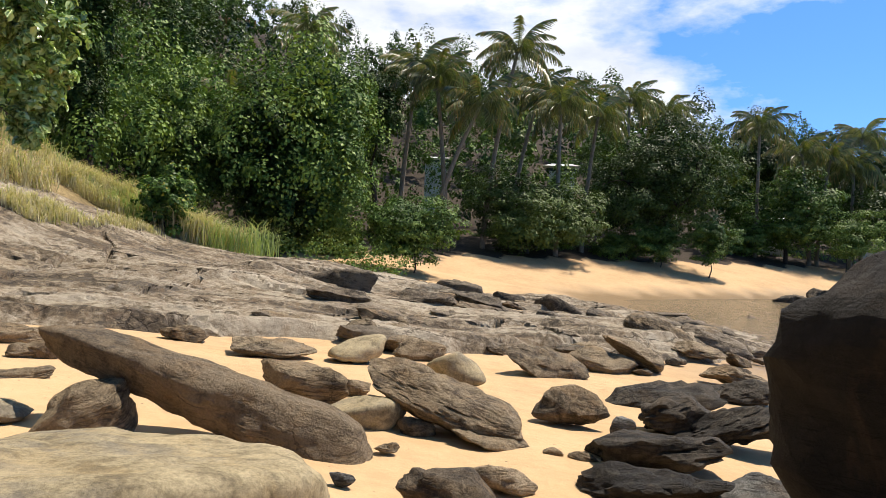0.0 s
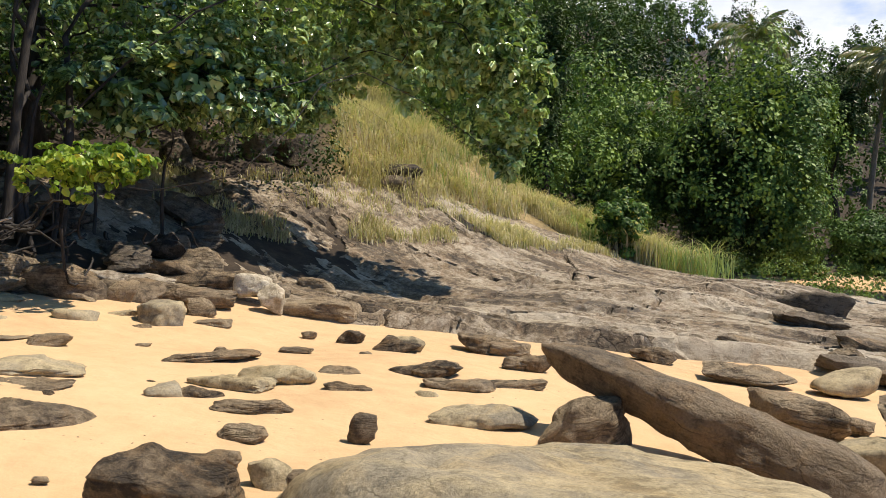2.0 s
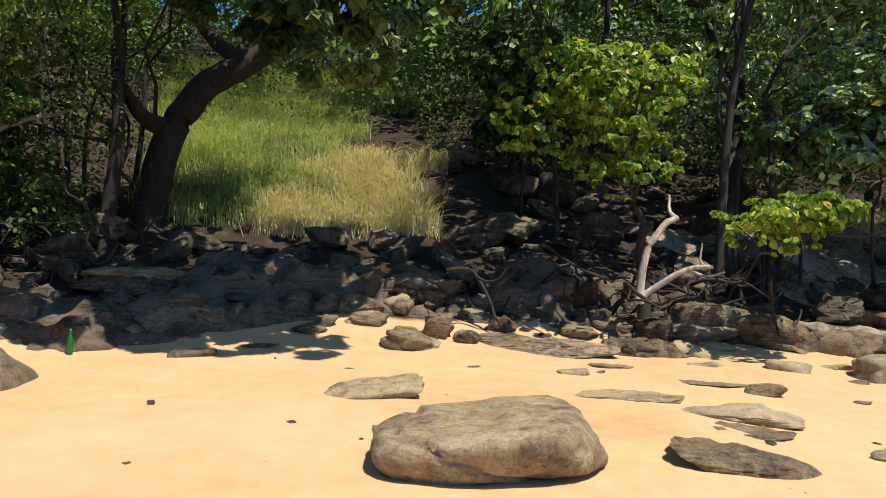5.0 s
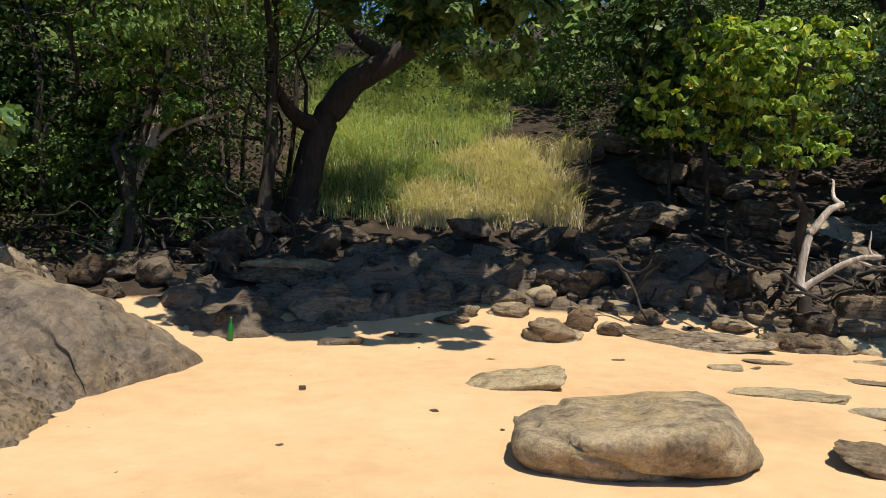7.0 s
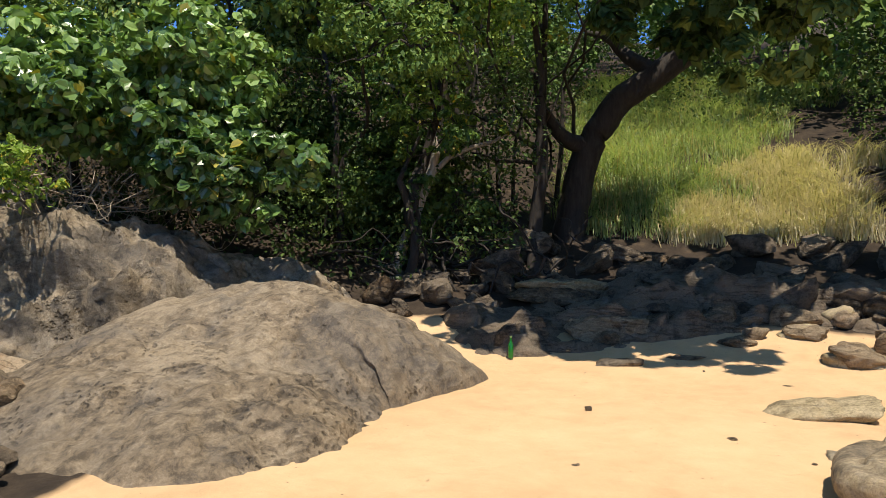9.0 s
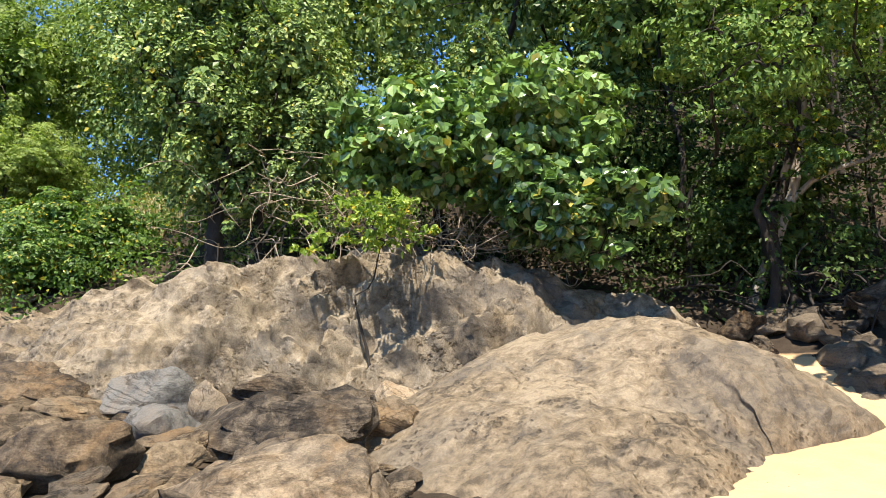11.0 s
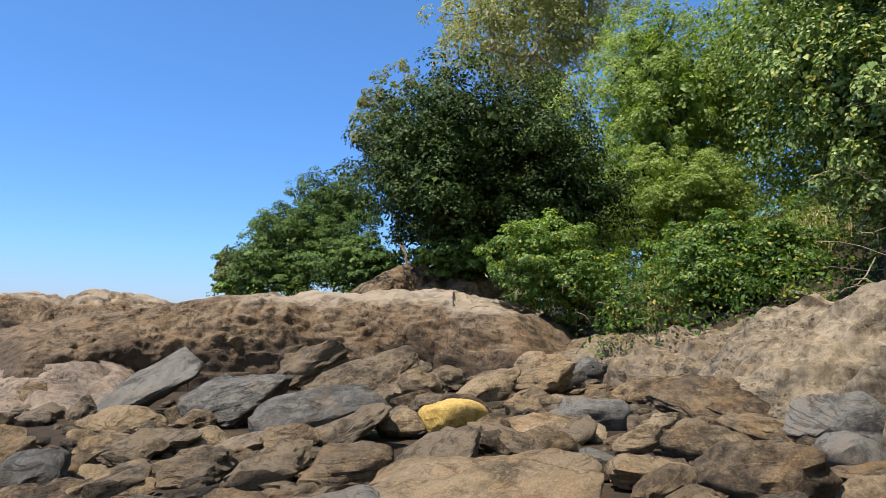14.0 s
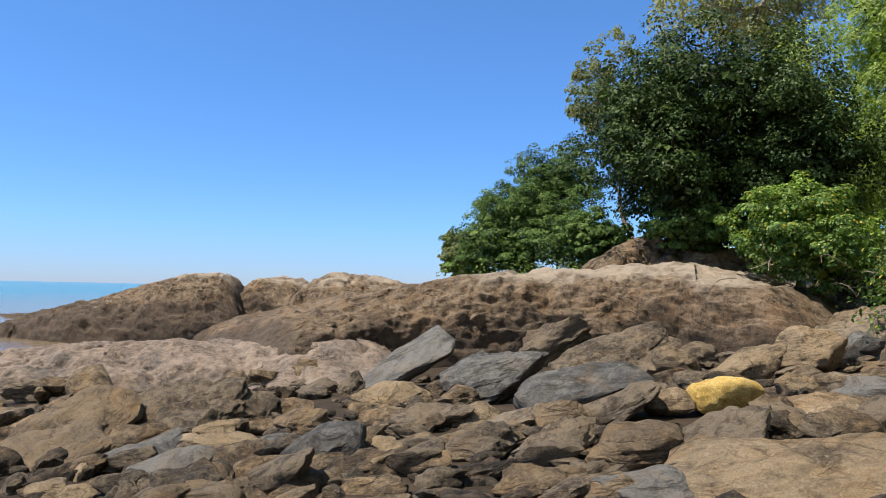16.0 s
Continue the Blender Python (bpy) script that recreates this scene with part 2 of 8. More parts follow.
ROCK_SMOOTH = rock_mat("smooth_pale_slab", (0.143, 0.113, 0.065), (0.279, 0.231, 0.139), (0.392, 0.327, 0.204), strata=0.25, stain=(0.42, 0.31, 0.15), stain_amount=0.4, crack=0.35, grey=0.45, relief=0.012, vary=0.0)
ROCK_SHELF = rock_mat("banded_shelf_schist", (0.080, 0.062, 0.043), (0.215, 0.167, 0.110), (0.40, 0.345, 0.262), strata=0.4, grey=0.2, band=True, stain=(0.20, 0.13, 0.07), stain_amount=0.55, crack=0.8, vary=0.0, grain=0.4)
ROCK_ROUND = rock_mat("rounded_boulder_rock", (0.088, 0.070, 0.046), (0.219, 0.174, 0.111), (0.385, 0.315, 0.202), strata=0.12, stain=(0.36, 0.27, 0.12), stain_amount=0.65, crack=0.3, grey=0.5, relief=0.022, vary=0.0)
# dark schist made blacker, with the shade beside the big boulder in its colour
ROCK_COAL = rock_mat("coal_dark_shaded_schist", (0.010, 0.008, 0.007), (0.032, 0.027, 0.021), (0.088, 0.074, 0.057), strata=0.8, stain_amount=0.15)
# near-black colour carries the shade on the big boulder's near face
ROCK_BLACK = rock_mat("black_shaded_rock", (0.003, 0.0025, 0.0025), (0.006, 0.005, 0.0045), (0.016, 0.014, 0.012), strata=0.6, stain_amount=0.1)
ROCK_WHITE = rock_mat("bleached_pale_rock", (0.36, 0.30, 0.21), (0.60, 0.53, 0.40), (0.74, 0.68, 0.55), strata=0.3, stain_amount=0.25, crack=0.2, grey=0.1)
ROCK_YELLOW = rock_mat("yellow_ochre_rock", (0.42, 0.28, 0.07), (0.60, 0.42, 0.12), (0.72, 0.54, 0.20), strata=0.2, stain=(0.35, 0.22, 0.06), stain_amount=0.35, crack=0.2)


def ground_mat():
    m, nt, b = node_mat("sand_and_soil")
    geo = nt.nodes.new("ShaderNodeNewGeometry")
    vec = geo.outputs["Position"]
    big, mid_, fine = noise_node(nt, vec, 0.35, 4), noise_node(nt, vec, 3.5, 5, 0.6), noise_node(nt, vec, 160, 3, 0.7)
    sand = ramp_node(nt, add_math(nt, add_math(nt, big, 0.6, "MULTIPLY"), add_math(nt, mid_, 0.4, "MULTIPLY")),
                     [(0.32, (0.44, 0.295, 0.158)), (0.50, (0.54, 0.37, 0.203)), (0.66, (0.60, 0.418, 0.238))])
    sand = mix_col(nt, 0.5, sand, ramp_node(nt, fine, [(0.3, (0.72, 0.70, 0.68)), (0.7, (1.2, 1.2, 1.2))]), "MULTIPLY")
    bits = maprange(nt, noise_node(nt, vec, 22, 2, 0.5), 0.735, 0.76)
    sand = mix_col(nt, bits, sand, (0.16, 0.11, 0.06))
    wet = nt.nodes.new("ShaderNodeAttribute")
    wet.attribute_name = "wet"
    sand = mix_col(nt, wet.outputs["Fac"], sand, (0.26, 0.18, 0.10))
    soil = ramp_node(nt, noise_node(nt, vec, 2.4, 8, 0.7), [(0.3, (0.016, 0.012, 0.009)), (0.55, (0.042, 0.031, 0.021)), (0.75, (0.095, 0.068, 0.042))])
    at = nt.nodes.new("ShaderNodeAttribute")
    at.attribute_name = "soil"
    lit = nt.nodes.new("ShaderNodeAttribute")
    lit.attribute_name = "litter"
    soil = mix_col(nt, lit.outputs["Fac"], soil, ramp_node(nt, noise_node(nt, vec, 9, 6, 0.7), [(0.35, (0.12, 0.085, 0.04)), (0.65, (0.36, 0.27, 0.13))]))
    edge = maprange(nt, add_math(nt, at.outputs["Fac"], add_math(nt, noise_node(nt, vec, 1.1, 5), 0.6, "MULTIPLY")), 0.70, 0.85)
    nt.links.new(mix_col(nt, edge, sand, soil), b.inputs["Base Color"])
    h = add_math(nt, add_math(nt, mid_, 1.0, "MULTIPLY"), add_math(nt, fine, 0.06, "MULTIPLY"))
    nt.links.new(bump_node(nt, h, 0.45, 0.06), b.inputs["Normal"])
    nt.links.new(maprange(nt, wet.outputs["Fac"], 0, 1, 0.92, 0.35), b.inputs["Roughness"])
    b.inputs["Specular IOR Level"].default_value = 0.25
    return m


def water_mat():
    m, nt, b = node_mat("sea_water")
    geo = nt.nodes.new("ShaderNodeNewGeometry")
    vec = geo.outputs["Position"]
    sep = nt.nodes.new("ShaderNodeSeparateXYZ")
    nt.links.new(vec, sep.inputs[0])
    far = maprange(nt, sep.outputs["X"], 22, 120)
    col = mix_col(nt, far, (0.20, 0.155, 0.10), (0.018, 0.17, 0.20))
    nt.links.new(col, b.inputs["Base Color"])
    w1 = noise_node(nt, scaled(nt, vec, 1.0, 0.45, 1.0), 0.9, 5, 0.6, 0.4)
    w2 = noise_node(nt, vec, 5.0, 3, 0.6)
    nt.links.new(bump_node(nt, add_math(nt, w1, add_math(nt, w2, 0.25, "MULTIPLY")), 0.6, 0.25), b.inputs["Normal"])
    b.inputs["Roughness"].default_value, b.inputs["IOR"].default_value = 0.14, 1.33
    b.inputs["Specular IOR Level"].default_value = 0.5
    return m


def leaf_mat(name, dark, mid, light, gloss=0.32, through_light=0.35, yellow=None, yellow_amount=0.0, mixed=0.62, sheen=None):
    m, nt, b = node_mat(name)
    geo = nt.nodes.new("ShaderNodeNewGeometry")
    tc = nt.nodes.new("ShaderNodeTexCoord")
    rnd = geo.outputs["Random Per Island"]
    patch = noise_node(nt, tc.outputs["Object"], 0.8, 3)
    oi = nt.nodes.new("ShaderNodeObjectInfo")
    broad = noise_node(nt, tc.outputs["Object"], 0.13, 3)
    f = add_math(nt, add_math(nt, rnd, mixed, "MULTIPLY"), add_math(nt, patch, 1.0 - mixed, "MULTIPLY"))
    f = add_math(nt, f, maprange(nt, broad, 0.3, 0.7, -0.28, 0.28))
    f = add_math(nt, f, maprange(nt, oi.outputs["Random"], 0, 1, -0.12, 0.12))
    col = ramp_node(nt, f, [(0.2, dark), (0.48, mid), (0.8, light)])
    if yellow:
        pick = maprange(nt, rnd, 1 - yellow_amount - 0.02, 1 - yellow_amount)
        col = mix_col(nt, pick, col, yellow)
    nt.links.new(col, b.inputs["Base Color"])
    b.inputs["Roughness"].default_value = gloss
    b.inputs["Specular IOR Level"].default_value = sheen or (0.75 if gloss < 0.35 else 0.28)
    tr = nt.nodes.new("ShaderNodeBsdfTranslucent")
    nt.links.new(mix_col(nt, 1.0, col, (1.25, 1.35, 0.55), "MULTIPLY"), tr.inputs["Color"])
    mx = nt.nodes.new("ShaderNodeMixShader")
    mx.inputs["Fac"].default_value = through_light
    nt.links.new(b.outputs[0], mx.inputs[1])
    nt.links.new(tr.outputs[0], mx.inputs[2])
    nt.links.new(mx.outputs[0], nt.nodes["Material Output"].inputs["Surface"])
    return m


LEAF_DARK = leaf_mat("dark_glossy_leaves", (0.020, 0.038, 0.012), (0.046, 0.082, 0.021), (0.118, 0.170, 0.045), 0.44, 0.09, mixed=0.40, sheen=0.14)
LEAF_JUNGLE = leaf_mat("jungle_leaves", (0.034, 0.066, 0.018), (0.089, 0.160, 0.038), (0.222, 0.314, 0.075), 0.46, 0.10, mixed=0.40, sheen=0.12)
LEAF_BROAD = leaf_mat("broad_sea_almond_leaves", (0.042, 0.078, 0.026), (0.147, 0.242, 0.068), (0.448, 0.555, 0.212), 0.26, 0.18, (0.22, 0.19, 0.03), 0.012, sheen=1.0)
LEAF_BIG = leaf_mat("large_deep_green_leaves", (0.054, 0.103, 0.029), (0.121, 0.218, 0.056), (0.246, 0.375, 0.106), 0.28, 0.22, (0.34, 0.30, 0.05), 0.015)
LEAF_YELLOW = leaf_mat("yellow_green_hibiscus_leaves", (0.070, 0.130, 0.026), (0.200, 0.310, 0.052), (0.44, 0.53, 0.115), 0.36, 0.42, (0.52, 0.40, 0.05), 0.035)
LEAF_VINE = leaf_mat("small_vine_leaves", (0.033, 0.067, 0.020), (0.134, 0.218, 0.059), (0.345, 0.435, 0.142), 0.40, 0.20, (0.36, 0.32, 0.05), 0.03)
LEAF_BUSH = leaf_mat("bright_bush_leaves", (0.047, 0.097, 0.024), (0.135, 0.238, 0.052), (0.340, 0.455, 0.120), 0.40, 0.38, (0.40, 0.34, 0.05), 0.04)
LEAF_ACACIA = leaf_mat("feathery_light_green_leaves", (0.133, 0.201, 0.053), (0.239, 0.323, 0.090), (0.382, 0.461, 0.154), 0.5, 0.45)
LEAF_GUM = leaf_mat("olive_gum_leaves", (0.17, 0.195, 0.09), (0.29, 0.305, 0.15), (0.43, 0.42, 0.22), 0.45, 0.40)
LEAF_PALM = leaf_mat("palm_frond_green", (0.07, 0.092, 0.028), (0.15, 0.175, 0.055), (0.31, 0.31, 0.12), 0.34, 0.25, (0.26, 0.19, 0.08), 0.08)
LEAF_GREY = leaf_mat("grey_green_shrub_leaves", (0.085, 0.115, 0.045), (0.165, 0.200, 0.078), (0.28, 0.305, 0.13), 0.5, 0.35)
GRASS_DRY = leaf_mat("dry_straw_grass", (0.34, 0.285, 0.165), (0.49, 0.42, 0.265), (0.63, 0.56, 0.395), 0.6, 0.30, (0.28, 0.29, 0.10), 0.08)
GRASS_GREEN = leaf_mat("fresh_green_grass", (0.160, 0.225, 0.085), (0.260, 0.335, 0.140), (0.40, 0.46, 0.215), 0.55, 0.35, (0.46, 0.38, 0.18), 0.10)


def bark_mat(name, dark, light):
    m, nt, b = node_mat(name)
    vec, rnd = object_vec(nt)
    f = noise_node(nt, scaled(nt, vec, 6, 6, 1.6), 2.2, 8, 0.68, 0.5)
    nt.links.new(ramp_node(nt, f, [(0.32, dark), (0.68, light)]), b.inputs["Base Color"])
    nt.links.new(bump_node(nt, f, 0.8, 0.03), b.inputs["Normal"])
    b.inputs["Roughness"].default_value = 0.9
    return m


BARK = bark_mat("grey_brown_bark", (0.010, 0.008, 0.0065), (0.042, 0.035, 0.028))
BARK_PALE = bark_mat("pale_grey_bark", (0.13, 0.11, 0.085), (0.42, 0.38, 0.32))
BARK_PALM = bark_mat("grey_palm_bark", (0.10, 0.085, 0.065), (0.28, 0.25, 0.20))
DEADWOOD = bark_mat("bleached_dead_wood", (0.22, 0.17, 0.12), (0.62, 0.56, 0.48))
VINE = bark_mat("dry_vine_stems", (0.12, 0.09, 0.06), (0.42, 0.36, 0.26))
SAND, WATER = ground_mat(), water_mat()


# ---- lie of the land ----
def ramp(a, b, v):
    u = np.clip((v - a) / (b - a), 0.0, 1.0)
    return u * u * (3 - 2 * u)


def soft(v, k=1.0):
    return k * np.logaddexp(0.0, v / k)


def shore_x(y):
    """The water's edge: x of the shoreline at each y."""
    return 14 - 0.19 * np.clip(y, -20, 20) - 2.4 * ramp(15, 22, y) * (1 - ramp(32, 44, y)) + 1.5 * np.maximum(0, y - 46) + 0.3 * np.maximum(0, -y - 27)


def ground_z(x, y):
    """Height of the beach, the rocky spur to the north and the wooded hill inland."""
    x, y = np.asarray(x, float), np.asarray(y, float)
    s = shore_x(y) - x
    z = -0.84 + np.clip(s, -60, 34) * (0.06 + 0.06 * ramp(28, 50, y))
    # the foot of the hill and its slope
    foot = -12.0 + 2.6 * ramp(2, 20, y) + 8.0 * ramp(-2, -19, y) - 9 * ramp(30, 48, y)
    inland = soft(foot - x)
    z = z + 48 * (1 - np.exp(-0.50 * inland / 48)) * (1 - 0.55 * ramp(-20, -45, y))
    z = z + 62 * (1 - np.exp(-0.40 * soft(y - 74 - 0.6 * x, 4) / 62))
    # spur of bedrock running down to the water
    crest = ramp(12.5, 23.5, y) * (1 - ramp(25, 33, y))
    z = z + crest * (np.clip(0.55 + 0.065 * (2.6 - x), 0, 1.7) + 0.13 * np.clip(-7.5 - x, 0, 6)) * (1 - ramp(4, 11, x))
    return z


# ---- shape tools ----
def hash01(ix, iy, iz, seed):
    h = (ix * 374761393 + iy * 668265263 + iz * 974634721 + seed * 1274126177) & 0xFFFFFFFF
    h = ((h ^ (h >> 13)) * 1274126177) & 0xFFFFFFFF
    return ((h ^ (h >> 16)) & 0xFFFFFF) / float(0xFFFFFF)


def vnoise(p, seed=0):
    i = np.floor(p).astype(np.int64)
    f = p - i
    f = f * f * (3 - 2 * f)
    out = np.zeros(len(p))
    for dx in (0, 1):
        for dy in (0, 1):
            for dz in (0, 1):
                wgt = (f[:, 0] if dx else 1 - f[:, 0]) * (f[:, 1] if dy else 1 - f[:, 1]) * (f[:, 2] if dz else 1 - f[:, 2])
                out += wgt * hash01(i[:, 0] + dx, i[:, 1] + dy, i[:, 2] + dz, seed)
    return out * 2 - 1


def fbm(p, seed=0, octaves=4, gain=0.5):
    a, s, out = 1.0, 1.0, np.zeros(len(p))
    for o in range(octaves):
        out += a * vnoise(p * s, seed + 17 * o)
        a, s = a * gain, s * 2.03
    return out


def mesh_np(name, verts, faces, material, smooth=True, crisp=0.0):
    """A mesh from an array of vertices and an array of faces that all have the same number of corners."""
    verts, faces = np.asarray(verts, np.float32), np.asarray(faces, np.int32)
    me = bpy.data.meshes.new(name)
    n, k = faces.shape
    me.vertices.add(len(verts))
    me.vertices.foreach_set("co", verts.ravel())
    me.loops.add(n * k)
    me.loops.foreach_set("vertex_index", faces.ravel())
    me.polygons.add(n)
    me.polygons.foreach_set("loop_start", np.arange(0, n * k, k, dtype=np.int32))
    me.polygons.foreach_set("use_smooth", np.full(n, smooth))
    me.update(calc_edges=True)
    me.materials.append(material)
    if crisp:
        me.set_sharp_from_angle(angle=radians(crisp))
    return me


def child(name, me, parent, label=""):
    ob = new(name, me)
    ob.parent = parent
    return tagged(ob, label)


def thing(name, x, y, z, label, category, group="", kind="", rz=0.0):
    ob = new(name)
    ob.empty_display_size = 0.2
    ob.matrix_basis = pose(x, y, z, 0, 0, rz)
    return tagged(ob, label, category, group, kind)


ICO = {}


def ico(sub):
    if sub not in ICO:
        bm = bmesh.new()
        bmesh.ops.create_icosphere(bm, subdivisions=sub, radius=1.0)
        ICO[sub] = (np.array([v.co[:] for v in bm.verts]), np.array([[v.index for v in f.verts] for f in bm.faces]))
        bm.free()
    return ICO[sub]


def rock_mesh(name, w, d, h, seed, material, sub=4, blocky=17.0, rough=0.068, layers=0.6, planes=12, cracks=(), warp=1.0, crisp=46.0, skew=0.20):
    """A weathered rock w x d x h: a block cut by random planes and worn round, sheared along its bedding, with lumps, ledges and grain."""
    rs = np.random.RandomState(seed)
    n, f = ico(sub)
    pn = rs.normal(size=(planes, 3))
    pn = np.vstack([pn, [[0, 0, 1], [0, 0, -1], [1, 0, 0], [-1, 0, 0], [0, 1, 0], [0, -1, 0]]])
    pn[-6:] += rs.normal(size=(6, 3)) * skew
    pn /= np.linalg.norm(pn, axis=1)[:, None]
    off = rs.uniform(0.66, 1.02, len(pn))
    off[-6:] = rs.uniform(0.68, 0.94, 6)
    dots = np.maximum(n @ pn.T, 0) / off
    r = (dots ** blocky).sum(1) ** (-1.0 / blocky)
    p = n * r[:, None]
    tp = rs.uniform(-0.32, 0.32, 2) * warp
    p[:, 2] *= 1 + tp[0] * p[:, 0]
    p[:, 1] *= 1 + tp[1] * p[:, 0]
    p[:, 0] += rs.uniform(-0.35, 0.35) * warp * p[:, 2]
    p /= np.abs(p).max(0)
    v = p * np.array([w, d, h]) / 2
    size = (w * d * h) ** (1 / 3)
    q = v / size + seed * 3.7
    q[:, 2] *= 1.0 + 1.6 * layers
    v = v + n * (fbm(q * 1.7, seed, 3) * rough * size)[:, None]
    lumps = np.abs(fbm(q * 3.0, seed + 5, 5, 0.55)) * 1.3
    v = v + n * ((lumps - 0.4) * rough * 0.95 * size)[:, None]
    if layers:
        # bedding: plates of uneven thickness, each with its own overhang
        zz = v[:, 2] / h * (3.5 + 3.0 * rs.rand()) + fbm(q * 0.9, seed + 9, 3) * 0.8 + 0.35 * v[:, 0] / w
        lv = np.floor(zz).astype(np.int64)
        fr = zz - lv
        plate = hash01(lv, lv * 0, lv * 0, seed) - 0.5
        lip = ramp(0.0, 0.14, fr) * (1 - ramp(0.88, 1.0, fr))
        side = 1 - np.abs(n[:, 2]) ** 3
        v[:, :2] *= (1 + layers * side * (0.16 * plate + 0.14 * (lip - 1)))[:, None]
    for nx, ny, nz, o, wd, dp in cracks:
        dist = v @ np.array([nx, ny, nz]) - o + fbm(q * 1.6, seed + 31, 4) * 0.10
        v = v - n * (dp * np.exp(-(dist / wd) ** 2))[:, None]
    return mesh_np(name, v, f, material, crisp=crisp)


def boulder(x, y, w, d, h, rz=0.0, tilt=0.0, lean=0.0, seed=1, mat=None, sink=0.25, sub=4, z=None, name="boulder", label="brown weathered schist boulder lying on sand", group="boulders on the beach", blocky=12.0, rough=0.055, layers=0.22, cracks=(), warp=1.0):
    me = rock_mesh(name, w, d, h, seed, mat or ROCK_BROWN, sub, blocky, rough, layers, cracks=cracks, warp=warp, crisp=46.0 if layers else 0.0)
    ob = new(name, me)
    gz = float(ground_z(x, y)) if z is None else z
    ob.matrix_basis = pose(x, y, gz + h * (0.5 - sink), tilt, lean, rz)
    return tagged(ob, label, "rock", group)


def bank(name, crest, front, back, mat, seed, label, step=0.07, steep=2.2, rough=0.16, pitted=0.0, bedding=0.0, group="outcrops round the cove", crisp=0.0, groove=0.3, clefts=0, beds=0.0, dip=(0.5, 0.5, 0.7)):
    """A bank of bedrock along a crest line: falls off in front (to the side of the camera) and behind, with lumps, gullies and pits."""
    c = np.asarray(crest, float)
    seg = np.concatenate([[0], np.cumsum(np.linalg.norm(np.diff(c[:, :2], axis=0), axis=1))])
    na = int(seg[-1] / step)
    s = np.linspace(0, seg[-1], na)
    line = np.stack([np.interp(s, seg, c[:, i]) for i in range(3)], 1)
    k = max(3, int(0.8 / step))
    ker = np.hanning(2 * k + 1)
    ker /= ker.sum()
    line = np.stack([np.convolve(np.pad(line[:, i], k, mode="edge"), ker, "valid") for i in range(3)], 1)
    tan = np.gradient(line[:, :2], axis=0)
    tan /= np.linalg.norm(tan, axis=1)[:, None]
    nor = np.stack([-tan[:, 1], tan[:, 0]], 1)
    if (nor * -line[:, :2]).sum() < 0:
        nor = -nor
    # even steps over the rounded section: down the back, over the top and down the face
    tall = max(0.5, float((line[:, 2] - ground_z(line[:, 0], line[:, 1])).max()))
    nf, nk = int((front + tall) * 1.1 / step), int((back + tall) * 0.7 / step)
    th = np.concatenate([-np.linspace(np.pi / 2, 0, nk, endpoint=False), np.linspace(0, np.pi / 2, nf)])
    nb = len(th)
    e = 2.0 / steep
    a = np.where(th > 0, front, back) * np.sign(th) * np.abs(np.sin(th)) ** e
    A, L = np.meshgrid(a, np.arange(na))
    x = line[L, 0] + nor[L, 0] * A
    y = line[L, 1] + nor[L, 1] * A
    prof = np.broadcast_to(np.abs(np.cos(th)) ** e, A.shape)
    end = np.minimum(s, seg[-1] - s)[L] / 1.6
    prof = prof * (1 - (1 - np.clip(end, 0, 1)) ** 2.2)
    gz = ground_z(x, y)
    z = gz - 0.25 + (line[L, 2] - gz + 0.25) * prof
    v = np.stack([x, y, z], -1).reshape(-1, 3)
    q = v.copy()
    f0 = fbm(q * 0.55, seed, 4)
    f1 = np.abs(fbm(q * np.array([0.9, 0.9, 0.8 + 2.0 * bedding]), seed + 3, 4, 0.5)) * 1.4
    f2 = fbm(q * 4.0, seed + 7, 3)
    gr = np.abs(fbm(q * np.array([0.8, 0.8, 0.35]), seed + 11, 3))
    f3 = np.abs(fbm(q * np.array([2.2, 2.2, 2.6]) + f0[:, None] * 0.5, seed + 37, 4, 0.5)) * 1.3
    disp = f0 * 0.9 + (f1 - 0.4) * 0.75 + (f3 - 0.4) * 0.45 + f2 * 0.16 - groove * (1 - ramp(0.0, 0.03, gr))
    if beds:
        # worn edges of tilted beds that step down the face
        d = q @ np.array(dip) * 1.9 + f0 * 0.75 + 0.2 * f1
        saw = d - np.floor(d)
        worn = ramp(-0.35, 0.3, fbm(q * 0.6 + 3.1, seed + 71, 3))
        disp += beds * worn * (saw * (1 - ramp(0.86, 1.0, saw)) - 0.4)
    if clefts:
        # upright cracks down the face, a few of them deep
        rc = np.random.RandomState(seed + 90)
        along = s[L].ravel() + 0.22 * fbm(q * np.array([0.3, 0.3, 1.6]), seed + 61, 3)
        for at_, deep in zip(rc.uniform(0.5, seg[-1] - 0.5, clefts), rc.uniform(0.10, 0.45, clefts)):
            disp -= deep * np.exp(-((along - at_) / 0.10) ** 2) * ramp(0.15, 0.5, fbm(q * 0.9 + at_, seed + 67, 2) * 0.5 + 0.5)
    if pitted:
        pit = vnoise(q * 3.1, seed + 19) * 0.5 + vnoise(q * 7.1, seed + 23) * 0.5
        zone = ramp(0.0, 0.4, fbm(q * 0.5, seed + 29, 2))
        disp -= pitted * 1.1 * ramp(0.12, 0.5, pit) * zone
    out = np.stack([nor[L, 0], nor[L, 1], np.full(L.shape, 0.9)], -1).reshape(-1, 3) * np.where(A > 0, 1.0, 0.2).reshape(-1, 1)
    out[:, 2] = 0.9
    v = v + out * (disp * rough * np.minimum(1.0, prof.ravel() * 3))[:, None]
    i, j = np.meshgrid(np.arange(na - 1), np.arange(nb - 1), indexing="ij")
    f = np.stack([i * nb + j, (i + 1) * nb + j, (i + 1) * nb + j + 1, i * nb + j + 1], -1).reshape(-1, 4)
